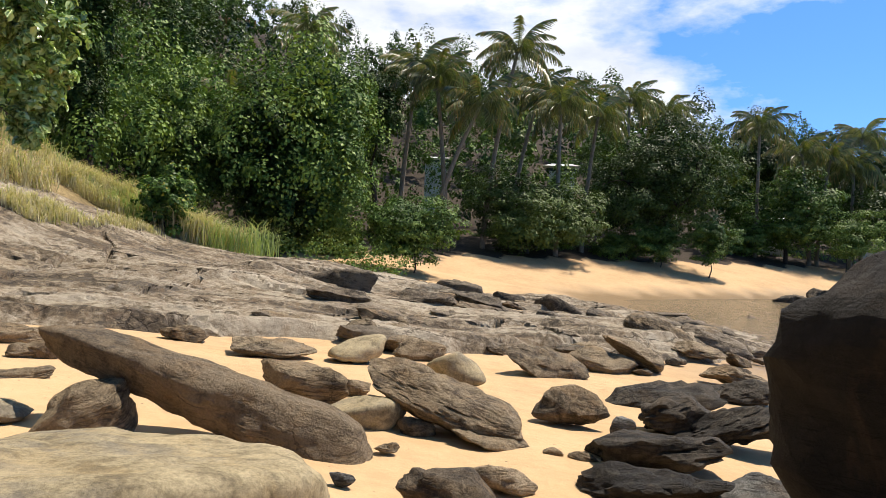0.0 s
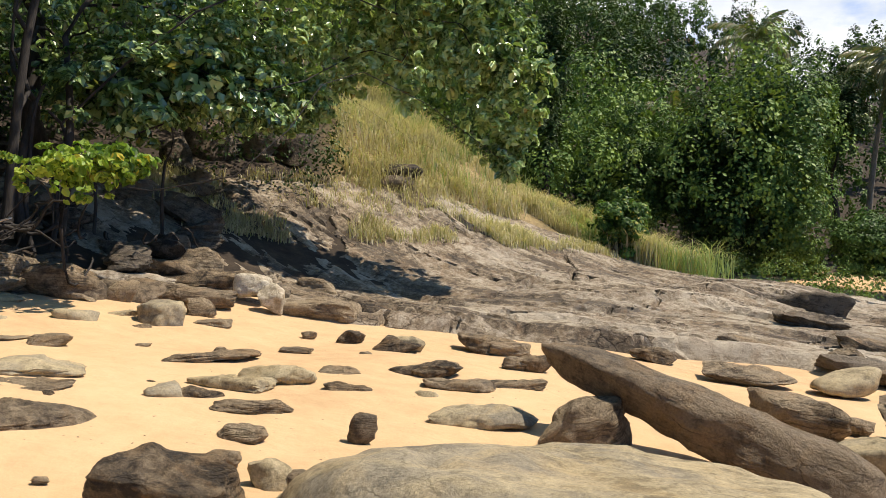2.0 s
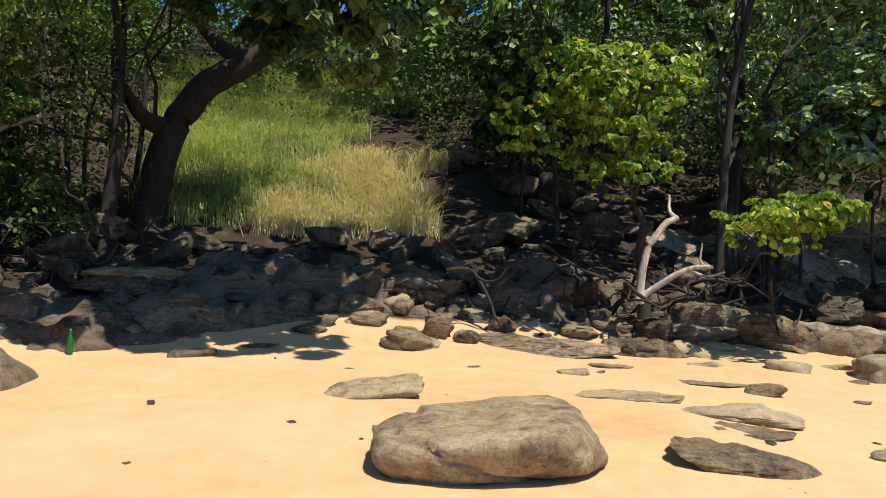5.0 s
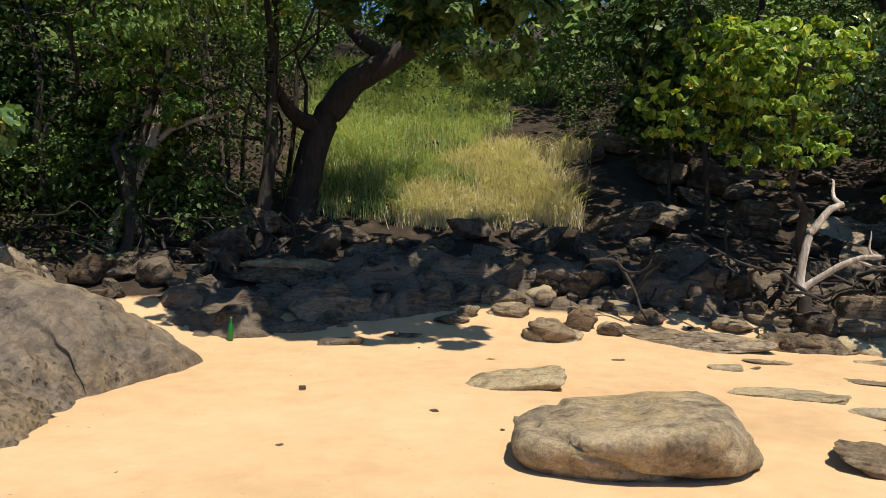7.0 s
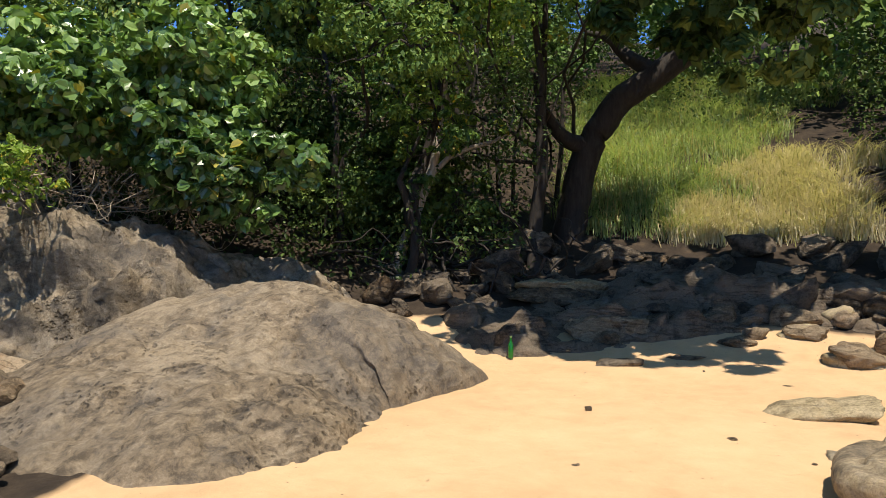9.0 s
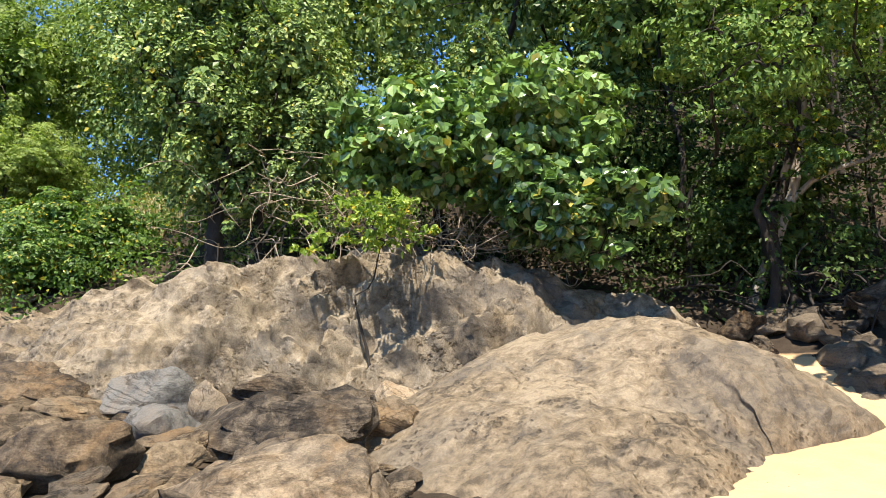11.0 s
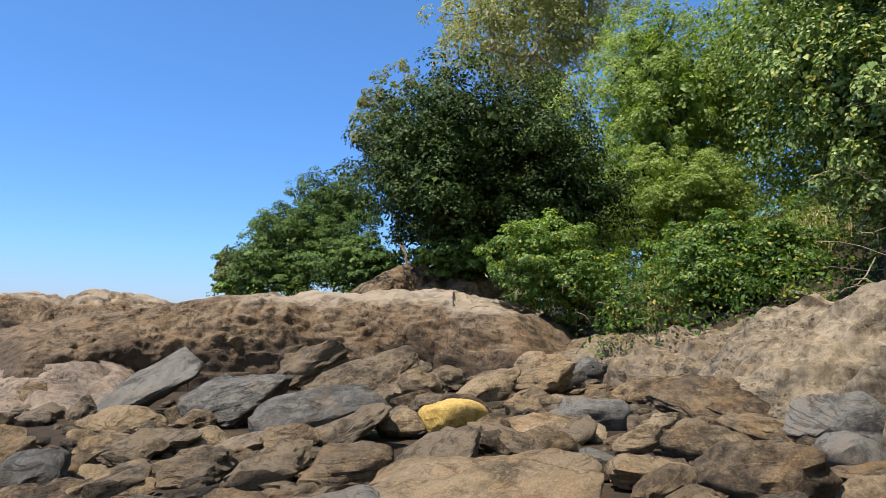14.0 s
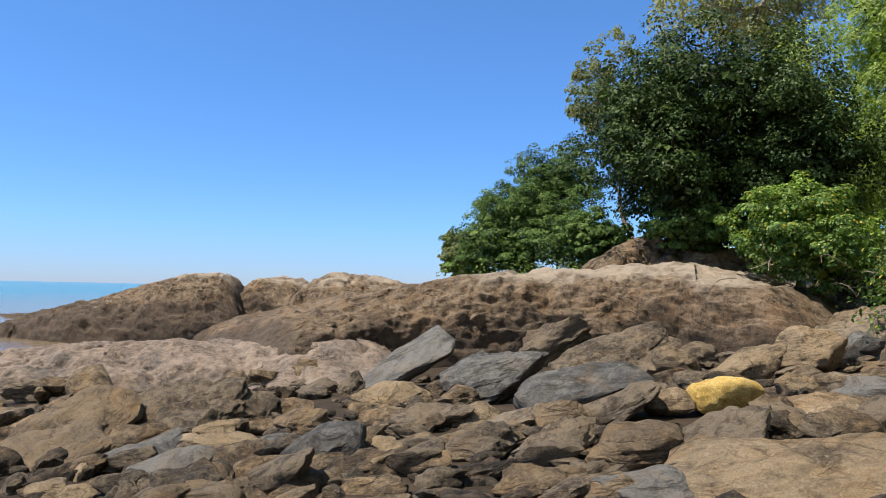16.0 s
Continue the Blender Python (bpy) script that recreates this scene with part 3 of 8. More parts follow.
    return tagged(new(name, mesh_np(name, v, f, mat, crisp=crisp)), label, "rock", group)


def tube(points, radii, sides=8):
    """A tapered tube along a line of points: vertices and quads."""
    pts = np.asarray(points, float)
    n = len(pts)
    tan = np.gradient(pts, axis=0)
    tan /= np.linalg.norm(tan, axis=1)[:, None] + 1e-9
    ref = np.where(np.abs(tan[:, 2:3]) > 0.9, [[1.0, 0, 0]], [[0, 0, 1.0]])
    u = np.cross(tan, ref)
    u /= np.linalg.norm(u, axis=1)[:, None] + 1e-9
    w = np.cross(tan, u)
    a = np.linspace(0, 2 * np.pi, sides, endpoint=False)
    ring = u[:, None, :] * np.cos(a)[None, :, None] + w[:, None, :] * np.sin(a)[None, :, None]
    v = (pts[:, None, :] + ring * np.asarray(radii)[:, None, None]).reshape(-1, 3)
    i, j = np.meshgrid(np.arange(n - 1), np.arange(sides), indexing="ij")
    k = (j + 1) % sides
    f = np.stack([i * sides + j, i * sides + k, (i + 1) * sides + k, (i + 1) * sides + j], -1).reshape(-1, 4)
    return v, f


def joined(pieces):
    vs, fs, o = [], [], 0
    for v, f in pieces:
        vs.append(v)
        fs.append(f + o)
        o += len(v)
    return np.vstack(vs), np.vstack(fs)


def bent(a, b, rs, wob=0.12, n=7, sag=0.0):
    """A slightly crooked line from a to b."""
    a, b = np.asarray(a, float), np.asarray(b, float)
    t = np.linspace(0, 1, n)[:, None]
    span = np.linalg.norm(b - a)
    k = rs.normal(size=(3, 3)) * wob * span
    p = a + (b - a) * t + k[0] * np.sin(np.pi * t) + k[1] * np.sin(2 * np.pi * t) * 0.4 + k[2] * np.sin(3 * np.pi * t) * 0.2
    p[:, 2] += (sag * span * np.sin(np.pi * t))[:, 0]
    return p


LEAF6 = (np.array([[0, 0, 0], [0.32, 0.46, 0.10], [0.32, -0.46, 0.10], [0.74, 0.36, 0.05], [0.74, -0.36, 0.05], [1, 0, -0.12]]), np.array([[0, 2, 4, 5], [0, 5, 3, 1]]))
LEAF4 = (np.array([[0, 0, 0], [0.45, 0.5, 0.06], [1, 0, -0.06], [0.45, -0.5, 0.06]]), np.array([[0, 3, 2, 1]]))


def leaf_cloud(pos, nrm, size, rs, aspect=0.6, droop=0.4, shape=LEAF6, spread=0.35):
    """Leaves at the positions, their faces turned towards nrm, their tips hanging a little."""
    n = len(pos)
    nrm = nrm / (np.linalg.norm(nrm, axis=1)[:, None] + 1e-9)
    a = rs.normal(size=(n, 3))
    a[:, 2] -= droop * 1.5
    u = a - nrm * (a * nrm).sum(1)[:, None]
    u /= np.linalg.norm(u, axis=1)[:, None] + 1e-9
    w = np.cross(nrm, u)
    s = size * rs.uniform(1 - spread, 1 + spread, n)
    tv, tf = shape
    v = pos[:, None, :] + s[:, None, None] * ((tv[None, :, 0:1] - 0.4) * u[:, None, :] + tv[None, :, 1:2] * aspect * w[:, None, :] + tv[None, :, 2:3] * nrm[:, None, :])
    f = tf[None] + (np.arange(n) * len(tv))[:, None, None]
    return v.reshape(-1, 3), f.reshape(-1, tf.shape[1])


def crown_points(blobs, count, rs, clump=0.30, up=0.7, inner=0.35, flat=0.78, loose=0.42, gaps=-0.20, per=75):
    """Leaf places and facings on many small domes of foliage that sit on and in the given ellipsoids, bare underneath."""
    vol = np.array([(b[3] * b[4] * b[5]) ** (2 / 3) for b in blobs])
    share = np.maximum(1, (count * vol / vol.sum()).astype(int))
    P, N = [], []
    for b, m in zip(blobs, share):
        c, r = np.array(b[:3]), np.array(b[3:6])
        k = max(9, int(m / per))
        dirs = rs.normal(size=(k, 3))
        dirs[:, 2] -= 0.02
        dirs /= np.linalg.norm(dirs, axis=1)[:, None]
        rad = np.where(rs.rand(k) < inner, rs.uniform(0.3, 0.78, k), rs.uniform(0.78, 1.04, k))
        cc = dirs * rad[:, None]
        cr = clump * rs.uniform(0.45, 1.15, k) * min(1.0, (26.0 / k) ** 0.30) * (per / 75) ** 0.2
        which = rs.choice(k, m, p=cr ** 2 / (cr ** 2).sum())
        d = rs.normal(size=(m, 3)) + dirs[which] * 0.8
        d[:, 2] = np.abs(d[:, 2]) * 1.2 - 0.58
        d /= np.linalg.norm(d, axis=1)[:, None]
        shell = np.where(rs.rand(m) < 0.8, rs.uniform(0.80, 1.04, m), rs.uniform(0.3, 0.8, m))
        q = cc[which] + d * (cr[which] * shell)[:, None] * np.array([1, 1, flat])
        hole = fbm(q * 2.3 + c * 0.37, int(m) % 97, 3)
        live = hole > gaps
        P.append((c + q * r)[live])
        nn = d * 0.85 + dirs[which] * 0.25 + rs.normal(size=(m, 3)) * loose
        nn[:, 2] += up * 0.7
        N.append(nn[live])
    return np.vstack(P), np.vstack(N)


def tree(name, x, y, blobs, leaf, leaves, size, seed, label, category="tree", trunk_r=0.14, bark=None, base=None, lean=(0, 0), z=None, group="", aspect=0.6, shape=LEAF6, droop=0.4, clump=0.28, up=0.75, loose=0.38, gaps=-0.20, limbs=True, core=0, core_size=1.8, twigs=3, inner=0.35, fork=0.35, stems=1, per=75):
    """A tree: tapered trunk with limbs into each part of its crown, and a crown of single leaves. Blobs are relative to the foot."""
    rs = np.random.RandomState(seed)
    gz = float(ground_z(x, y)) if z is None else z
    root = thing(name, x, y, gz, label, category, group)
    pieces = []
    cz = sorted(b[2] for b in blobs)
    top = np.array([lean[0], lean[1], max(0.3, cz[0] * fork + cz[-1] * fork * 0.6)])
    for s in range(stems):
        f0 = np.array([rs.normal() * 0.25 * (stems > 1), rs.normal() * 0.25 * (stems > 1), -0.25])
        tp = top + (rs.normal(size=3) * 0.35 * (stems > 1))
        tr = bent(f0, tp, rs, 0.06, 9)
        rr = np.linspace(1.25, 0.72, 9) * trunk_r / (stems ** 0.4)
        rr[0] *= 1.35
        pieces.append(tube(tr, rr, 9))
        ends = [tr[i] for i in (5, 6, 7, 8)]
        order = sorted(range(len(blobs)), key=lambda i: np.linalg.norm(np.array(blobs[i][:3]) - tr[-1]))
        for i in order:
            if stems > 1 and i % stems != s:
                continue
            c, r = np.array(blobs[i][:3]), np.array(blobs[i][3:6])
            near = min(range(len(ends)), key=lambda k: np.linalg.norm(ends[k] - c))
            tip = c + rs.normal(size=3) * r * 0.15
            line = bent(ends[near], tip, rs, 0.13, 8, 0.06)
            thick = 0.62 if near < 4 else 0.34
            pieces.append(tube(line, np.linspace(thick, thick * 0.5, 8) * trunk_r / (stems ** 0.4), 6))
            ends.append(tip)
            for k in range(twigs):
                d = rs.normal(size=3)
                d /= np.linalg.norm(d)
                ln = bent(line[rs.randint(4, 8)], c + d * r * 0.85, rs, 0.12, 5)
                pieces.append(tube(ln, np.linspace(0.17, 0.05, 5) * trunk_r / (stems ** 0.4), 4))
    v, f = joined(pieces)
    child("trunk", mesh_np("trunk", v, f, bark or BARK), root)
    P, N = crown_points(blobs, leaves, rs, clump, up, inner, loose=loose, gaps=gaps, per=per)
    v, f = leaf_cloud(P, N, size, rs, aspect, droop, shape)
    if core:
        # larger leaves deep inside, which close the crown
        b = np.array(blobs)[rs.randint(0, len(blobs), core)]
        d = rs.normal(size=(core, 3))
        d *= (rs.rand(core) ** 0.4 / np.linalg.norm(d, axis=1))[:, None]
        v2, f2 = leaf_cloud(b[:, :3] + d * b[:, 3:6] * 0.56, d + rs.normal(size=d.shape) * 0.3 + [0, 0, 0.4], size * core_size, rs, 0.8, droop, shape)
        v, f = joined([(v, f), (v2, f2)])
    child("crown", mesh_np("crown", v, f, leaf, smooth=False), root)
    return root


def grass_patch(name, xs, ys, height, count, seed, material, label, width=0.014, bend=0.5, group="", tuft=6, where=None, ragged=-0.35, on=None):
    """Blades of grass in tufts on the ground over a rectangle of the plan with ragged edges."""
    rs = np.random.RandomState(seed)
    n = count // tuft
    tx, ty = rs.uniform(*xs, n), rs.uniform(*ys, n)
    keep = fbm(np.stack([tx * 0.35, ty * 0.35, tx * 0 + seed], 1), seed, 3) > ragged
    if where:
        keep &= where(tx, ty)
    tx, ty = tx[keep], ty[keep]
    bx = np.repeat(tx, tuft) + rs.normal(size=len(tx) * tuft) * 0.07
    by = np.repeat(ty, tuft) + rs.normal(size=len(tx) * tuft) * 0.07
    bz = (on or ground_z)(bx, by) - 0.03
    m = len(bx)
    h = height * rs.uniform(0.55, 1.25, m) * (0.8 + 0.4 * vnoise(np.stack([bx, by, bx * 0], 1) * 0.7, seed))
    a = rs.uniform(0, 2 * np.pi, m)
    du = np.stack([np.cos(a), np.sin(a), a * 0], 1)
    lean = du * (bend * rs.uniform(0.2, 1.0, m) * h)[:, None]
    side = np.stack([-np.sin(a), np.cos(a), a * 0], 1) * (width * rs.uniform(0.6, 1.4, m))[:, None]
    p0 = np.stack([bx, by, bz], 1)
    p1 = p0 + lean * 0.3 + np.stack([a * 0, a * 0, h * 0.62], 1)
    p2 = p0 + lean + np.stack([a * 0, a * 0, h * (1 - 0.25 * bend)], 1)
    v = np.stack([p0 - side, p0 + side, p1 + side * 0.8, p1 - side * 0.8, p2 + side * 0.15, p2 - side * 0.15], 1).reshape(-1, 3)
    f = (np.array([[0, 1, 2, 3], [3, 2, 4, 5]])[None] + (np.arange(m) * 6)[:, None, None]).reshape(-1, 4)
    ob = new(name, mesh_np(name, v, f, material, smooth=False))
    return tagged(ob, label, "grass", group, "stuff")


# ---- ground, sea and bedrock ----
def ground_sheet():
    """One sheet from the camera's feet to the horizon, finer near the middle."""
    rad = np.concatenate([[0.0], 0.5 * 1.042 ** np.arange(0, 212)])
    rad = np.concatenate([rad[rad < 3000], [4500.0]])
    ang = np.linspace(0, 2 * np.pi, 300, endpoint=False)
    R, A = np.meshgrid(rad, ang, indexing="ij")
    x, y = (R * np.cos(A)).ravel(), (R * np.sin(A)).ravel()
    far = ramp(300, 700, np.hypot(x, y))
    base = ground_z(x, y)
    bumps = fbm(np.stack([x * 0.5, y * 0.5, x * 0], 1), 3, 4) * 0.05 + fbm(np.stack([x * 0.07, y * 0.07, x * 0], 1), 8, 4) * 0.04 * np.clip(base - 1.0, 0, 30)
    z = np.maximum(base * (1 - far) + (-6.0) * far * (x > 0) + base * far * (x <= 0), -6.0) + bumps
    v = np.stack([x, y, z], 1)
    nr, na = len(rad), len(ang)
    i, j = np.meshgrid(np.arange(nr - 1), np.arange(na), indexing="ij")
    k = (j + 1) % na
    f = np.stack([i * na + j, (i + 1) * na + j, (i + 1) * na + k, i * na + k], -1).reshape(-1, 4)
    me = mesh_np("ground", v, f, SAND)
    beach = -0.84 + (shore_x(y) - x) * (0.06 + 0.06 * ramp(28, 50, y))
    inland = ramp(0.15, 0.75, base - beach) * (1 - ramp(-9.5, -7.5, x) * ramp(8, 12, y) * (1 - ramp(30, 34, y)))
    inland = np.maximum(inland, ramp(17.0, 19.5, shore_x(y) - x) * ramp(33, 38, y))
    inland = np.maximum(inland, ramp(-3.4, -4.4, y - 0.5 * np.minimum(x + 5, 0)) * ramp(40, 30, np.abs(y)))
    # dry litter, pale as straw, under the grass of the slope
    litter = ramp(0.5, -0.5, x + 10.0 - 0.6 * (y - 22.8)) * ramp(-25, -22, x) * ramp(11, 13, y) * ramp(35, 32, y)
    inland = np.maximum(inland, litter)
    litter = litter * ramp(-0.86, -0.78, x / np.maximum(y, 1.0))
    for key, val in (("soil", inland), ("litter", litter), ("wet", 1 - ramp(-0.62, -0.30, z))):
        at = me.attributes.new(key, "FLOAT", "POINT")
        at.data.foreach_set("value", np.asarray(val, np.float32))
    ob = new("ground", me)
    return tagged(ob, "pale golden sand beach rising to dark wooded soil", "ground", "", "structure")


def water_sheet():
    v = np.array([[5, -4000, -0.84], [4500, -4000, -0.84], [4500, 4000, -0.84], [5, 4000, -0.84]])
    ob = new("water", mesh_np("water", v, np.array([[0, 1, 2, 3]]), WATER))
    return tagged(ob, "calm turquoise sea, brown in the shallows", "water", "", "structure")


def shelf_z(x, y):
    """Height of the bedrock shelf, and how far it stands out of the sand (0 to 1)."""
    flat = lambda u, w, c=0: np.stack([x * u, y * w, x * 0 + c], 1)
    wob = fbm(flat(0.22, 0.22), 4, 4)
    front = np.interp(x, [-16, -12, -8, -4.4, 0, 4, 8.3, 12], [6.5, 8.4, 10.4, 12.2, 12.7, 14.6, 17.6, 20])
    edge = ramp(0.0, 0.8, y - front + 0.7 * wob) * (1 - ramp(26, 29.0, y + wob)) * (1 - ramp(9.0, 12.0, x + wob))
    edge *= ramp(0.0, 0.9, x - (-10.6 + 0.6 * (y - 22.8)) + 0.8 * wob)
    # low broken ledges near the front, each a plate that dips gently back
    far = y - front + 0.55 * wob + 0.10 * fbm(flat(1.6, 1.6), 6, 3)
    ledge, total = np.zeros(len(x)), 0.0
    for at_, up in ((0.7, 0.12), (1.5, 0.16), (2.6, 0.10), (3.3, 0.17), (5.0, 0.13), (6.6, 0.17), (8.2, 0.12), (9.8, 0.15)):
        jag = 0.60 * fbm(flat(0.26, 0.2, at_ * 7), 60 + int(at_ * 10), 4, 0.42)
        worn = ramp(-0.35, 0.25, fbm(flat(0.16, 0.12, at_ * 3), 70 + int(at_ * 10), 3))
        ledge += up * worn * (0.35 + 0.65 * ramp(-9, -3, x)) * ramp(at_, at_ + 0.15, far + jag)
        total += up * 0.42
    ledge -= (0.35 + 0.65 * ramp(-9, -3, x)) * total * np.clip(far / 11.0, 0, 1)
    turn = (0.25 * x + y)
    streak = fbm(np.stack([x * 0.35, turn * 3.4, x * 0 + 2], 1), 21, 5, 0.62) * 0.045 + fbm(flat(0.30, 0.45, 7), 12, 4) * 0.045
    streak -= 0.10 * (1 - ramp(0.0, 0.05, np.abs(fbm(np.stack([x * 0.22, turn * 0.9, x * 0 + 9], 1), 23, 4, 0.55))))
    block = np.floor(fbm(flat(0.9, 1.5, 5), 41, 3) * 3.0) / 3.0 * 0.05 * ramp(-4, 1, x)
    z = ground_z(x, y) - 0.35 + edge * (0.60 - 0.24 * ramp(-7, -12, x) + ledge + streak + block)
    for u, w, sd in ((0.30, 0.16, 31), (0.12, 0.34, 37)):
        groove = np.abs(fbm(flat(u, w, sd) + wob[:, None] * 0.05, sd, 4))
        z -= edge * 0.30 * (1 - ramp(0.004, 0.022, groove))
    return z, edge


def shelf():
    """The long bedrock shelf of tilted layers that runs down the spur into the water."""
    xs, ys = np.arange(-15.5, 12.5, 0.070), np.arange(7.0, 29.5, 0.072)
    X, Y = np.meshgrid(xs, ys, indexing="ij")
    x, y = X.ravel(), Y.ravel()
    z, edge = shelf_z(x, y)
    nx, ny = len(xs), len(ys)
    i, j = np.meshgrid(np.arange(nx - 1), np.arange(ny - 1), indexing="ij")
    f = np.stack([i * ny + j, (i + 1) * ny + j, (i + 1) * ny + j + 1, i * ny + j + 1], -1).reshape(-1, 4)
    keep = edge.reshape(nx, ny)
    use = (keep[:-1, :-1] > 0.001) | (keep[1:, 1:] > 0.001)
    f = f[use.ravel()]
    ob = new("bedrock_shelf", mesh_np("bedrock_shelf", np.stack([x, y, z], 1), f, ROCK_SHELF, crisp=22.0))
    return tagged(ob, "sloping grey-brown bedrock shelf of layered schist", "rock", "", "structure")


ground_sheet()
water_sheet()
shelf()


# rock banks from the sand round to the headland
bank("rock_outcrop", [(-9.98, -4.75, 0.60), (-9.6, -4.75, 1.35), (-9.3, -4.7, 1.80), (-8.6, -4.95, 1.72), (-7.8, -5.2, 1.45), (-6.6, -5.1, 1.05), (-5.4, -4.9, 0.70), (-4.4, -5.0, 0.35)], 2.5, 1.6, ROCK_PIT, 41, "large rounded brown rock outcrop rising from the sand", 0.045, 2.3, 0.10, 0.35)
bank("rock_bank", [(-12.2, -4.9, 2.0), (-11.2, -6.2, 2.2), (-10.1, -7.4, 2.50), (-9.5, -8.6, 2.68), (-8.2, -10.2, 2.48), (-7.2, -11.3, 2.32), (-6.2, -12.2, 1.88), (-5.2, -13.6, 1.3)], 2.1, 1.8, ROCK_BANK, 42, "pitted pale brown rock bank under the bushes", 0.045, 1.35, 0.20, 0.25, 0.1, crisp=40.0, beds=2.3, dip=(0.42, -0.30, 0.86))
bank("sloping_rock", [(-7.8, -13.2, 1.9), (-6.2, -15.2, 1.55), (-5.0, -16.8, 1.3), (-3.6, -18.0, 1.1)], 2.5, 1.8, ROCK_PIT, 44, "broad pale sloping rock below the slope", 0.06, 1.4, 0.20, 0.3, 0.8, crisp=34.0)
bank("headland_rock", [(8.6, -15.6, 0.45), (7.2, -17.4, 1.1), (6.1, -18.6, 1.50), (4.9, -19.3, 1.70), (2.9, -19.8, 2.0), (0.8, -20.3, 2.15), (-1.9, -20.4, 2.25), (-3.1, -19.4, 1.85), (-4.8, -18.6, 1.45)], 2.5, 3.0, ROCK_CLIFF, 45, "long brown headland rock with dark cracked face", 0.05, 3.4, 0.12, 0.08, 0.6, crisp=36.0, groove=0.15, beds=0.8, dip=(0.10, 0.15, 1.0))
bank("headland_rock", [(2.0, -22.6, 2.2), (0.8, -23.0, 2.6), (-0.7, -23.2, 2.95), (-2.7, -23.0, 2.98), (-3.9, -21.9, 2.3)], 1.8, 2.2, ROCK_UMBER, 46, "rough dark brown rock crest behind the headland", 0.07, 2.0, 0.22, crisp=34.0)
bank("rock_shelf", [(14.4, -14.2, -0.35), (12.9, -14.9, -0.05), (11.3, -15.5, 0.25), (9.7, -16.2, 0.42), (8.2, -16.3, 0.5), (6.4, -16.4, 0.5), (5.1, -16.15, 0.42), (3.9, -16.3, 0.2)], 3.3, 2.6, ROCK_PINK, 47, "low pinkish-grey rock shelf crusted with shells", 0.05, 1.5, 0.12, 0.2, crisp=34.0)
bank("far_rock", [(27.5, -32.6, -0.3), (24.7, -32.4, 0.33), (21.1, -31.3, 0.95), (18.8, -31.0, 1.55), (16.8, -30.9, 1.95), (15.4, -31.1, 2.12), (14.7, -31.4, 1.6)], 2.8, 3.0, ROCK_CLIFF, 49, "far brown headland rock with darker foot", 0.08, 2.8, 0.15, crisp=34.0, groove=0.3, clefts=9)
bank("far_rock", [(16.0, -32.8, 1.2), (15.2, -32.5, 1.85), (14.2, -32.4, 1.92), (12.8, -32.5, 1.78), (11.9, -32.6, 1.3)], 2.2, 3.0, ROCK_CLIFF, 50, "far brown headland rock with darker foot", 0.08, 2.8, 0.15, crisp=34.0, groove=0.3, clefts=9)
bank("far_rock", [(13.1, -31.5, 1.2), (12.4, -31.3, 1.75), (11.1, -31.3, 2.12), (9.8, -31.7, 2.15), (8.3, -31.5, 1.75), (6.9, -31.4, 1.6)], 2.4, 3.0, ROCK_CLIFF, 52, "far brown headland rock with darker foot", 0.08, 2.8, 0.15, crisp=34.0, groove=0.3, clefts=9)
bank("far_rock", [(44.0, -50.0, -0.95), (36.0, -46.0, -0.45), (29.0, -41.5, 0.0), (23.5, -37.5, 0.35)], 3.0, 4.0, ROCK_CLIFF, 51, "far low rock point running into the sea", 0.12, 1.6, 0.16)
# rocky bank in tree shade, which its dark rock colour deepens
bank("shaded_bank", [(-12.6, -4.2, 1.55), (-13.4, -2.6, 1.60), (-14.6, -0.4, 1.85), (-15.0, 2.2, 2.00), (-14.6, 4.6, 2.05), (-13.8, 6.6, 1.85), (-13.6, 8.4, 1.55)], 2.6, 2.5, ROCK_DARK, 53, "rock bank with roots below the trees, darkened for shade", 0.07, 1.3, 0.30, 0.2, 0.6)


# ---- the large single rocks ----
# this boulder's shadow is mostly in its black material
boulder(3.62, 4.70, 2.95, 2.6, 3.5, 38, 0, 6, 52, ROCK_BLACK, 0.30, 5, label="large boulder with its shadow painted in as black", blocky=6, rough=0.05)
boulder(-1.85, 3.95, 3.1, 2.0, 0.90, 24, -4, 3, 54, ROCK_SMOOTH, 0.36, 5, label="broad flat pale grey-brown slab in the sand", layers=0, blocky=9, rough=0.020, warp=0.3, cracks=((0.9, 0.3, 0.2, -0.55, 0.018, 0.05), (0.5, 0.85, 0, 0.35, 0.014, 0.03)))
boulder(-1.80, 6.75, 2.95, 0.62, 0.44, -10, 28, 16.5, 56, ROCK_UMBER, 0.0, 5, z=0.17, label="long dark slanting slab propped on a smaller rock", blocky=8, rough=0.035, layers=0.1, warp=0.3)
boulder(-5.98, 1.72, 1.80, 1.40, 0.60, 86, 0, 0, 59, ROCK_ROUND, 0.26, 5, label="large rounded grey-brown boulder with a winding crack", blocky=8, rough=0.025, layers=0, warp=0.0, cracks=((0.40, 0.0, 0.92, -0.07, 0.020, 0.06),))
boulder(-0.93, -10.55, 1.0, 0.85, 0.60, 165, 0, 4, 61, ROCK_YELLOW, 0.06, 5, z=0.10, label="bright yellow ochre boulder among brown rocks", group="boulder field below the headland", blocky=7, rough=0.035, layers=0, warp=0.4)
boulder(-10.00, 10.15, 0.70, 0.5, 0.52, 40, 5, -6, 62, ROCK_WHITE, 0.1, 4, z=0.78, label="bleached pale rock lying on the ledge", group="rocks scattered on the sand", rough=0.04, layers=0.2)
boulder(-9.45, 10.05, 0.55, 0.42, 0.46, 30, 8, 24, 63, ROCK_WHITE, 0.1, 4, z=0.62, label="bleached pale rock tilted on the ledge", group="rocks scattered on the sand", rough=0.04, layers=0.2)
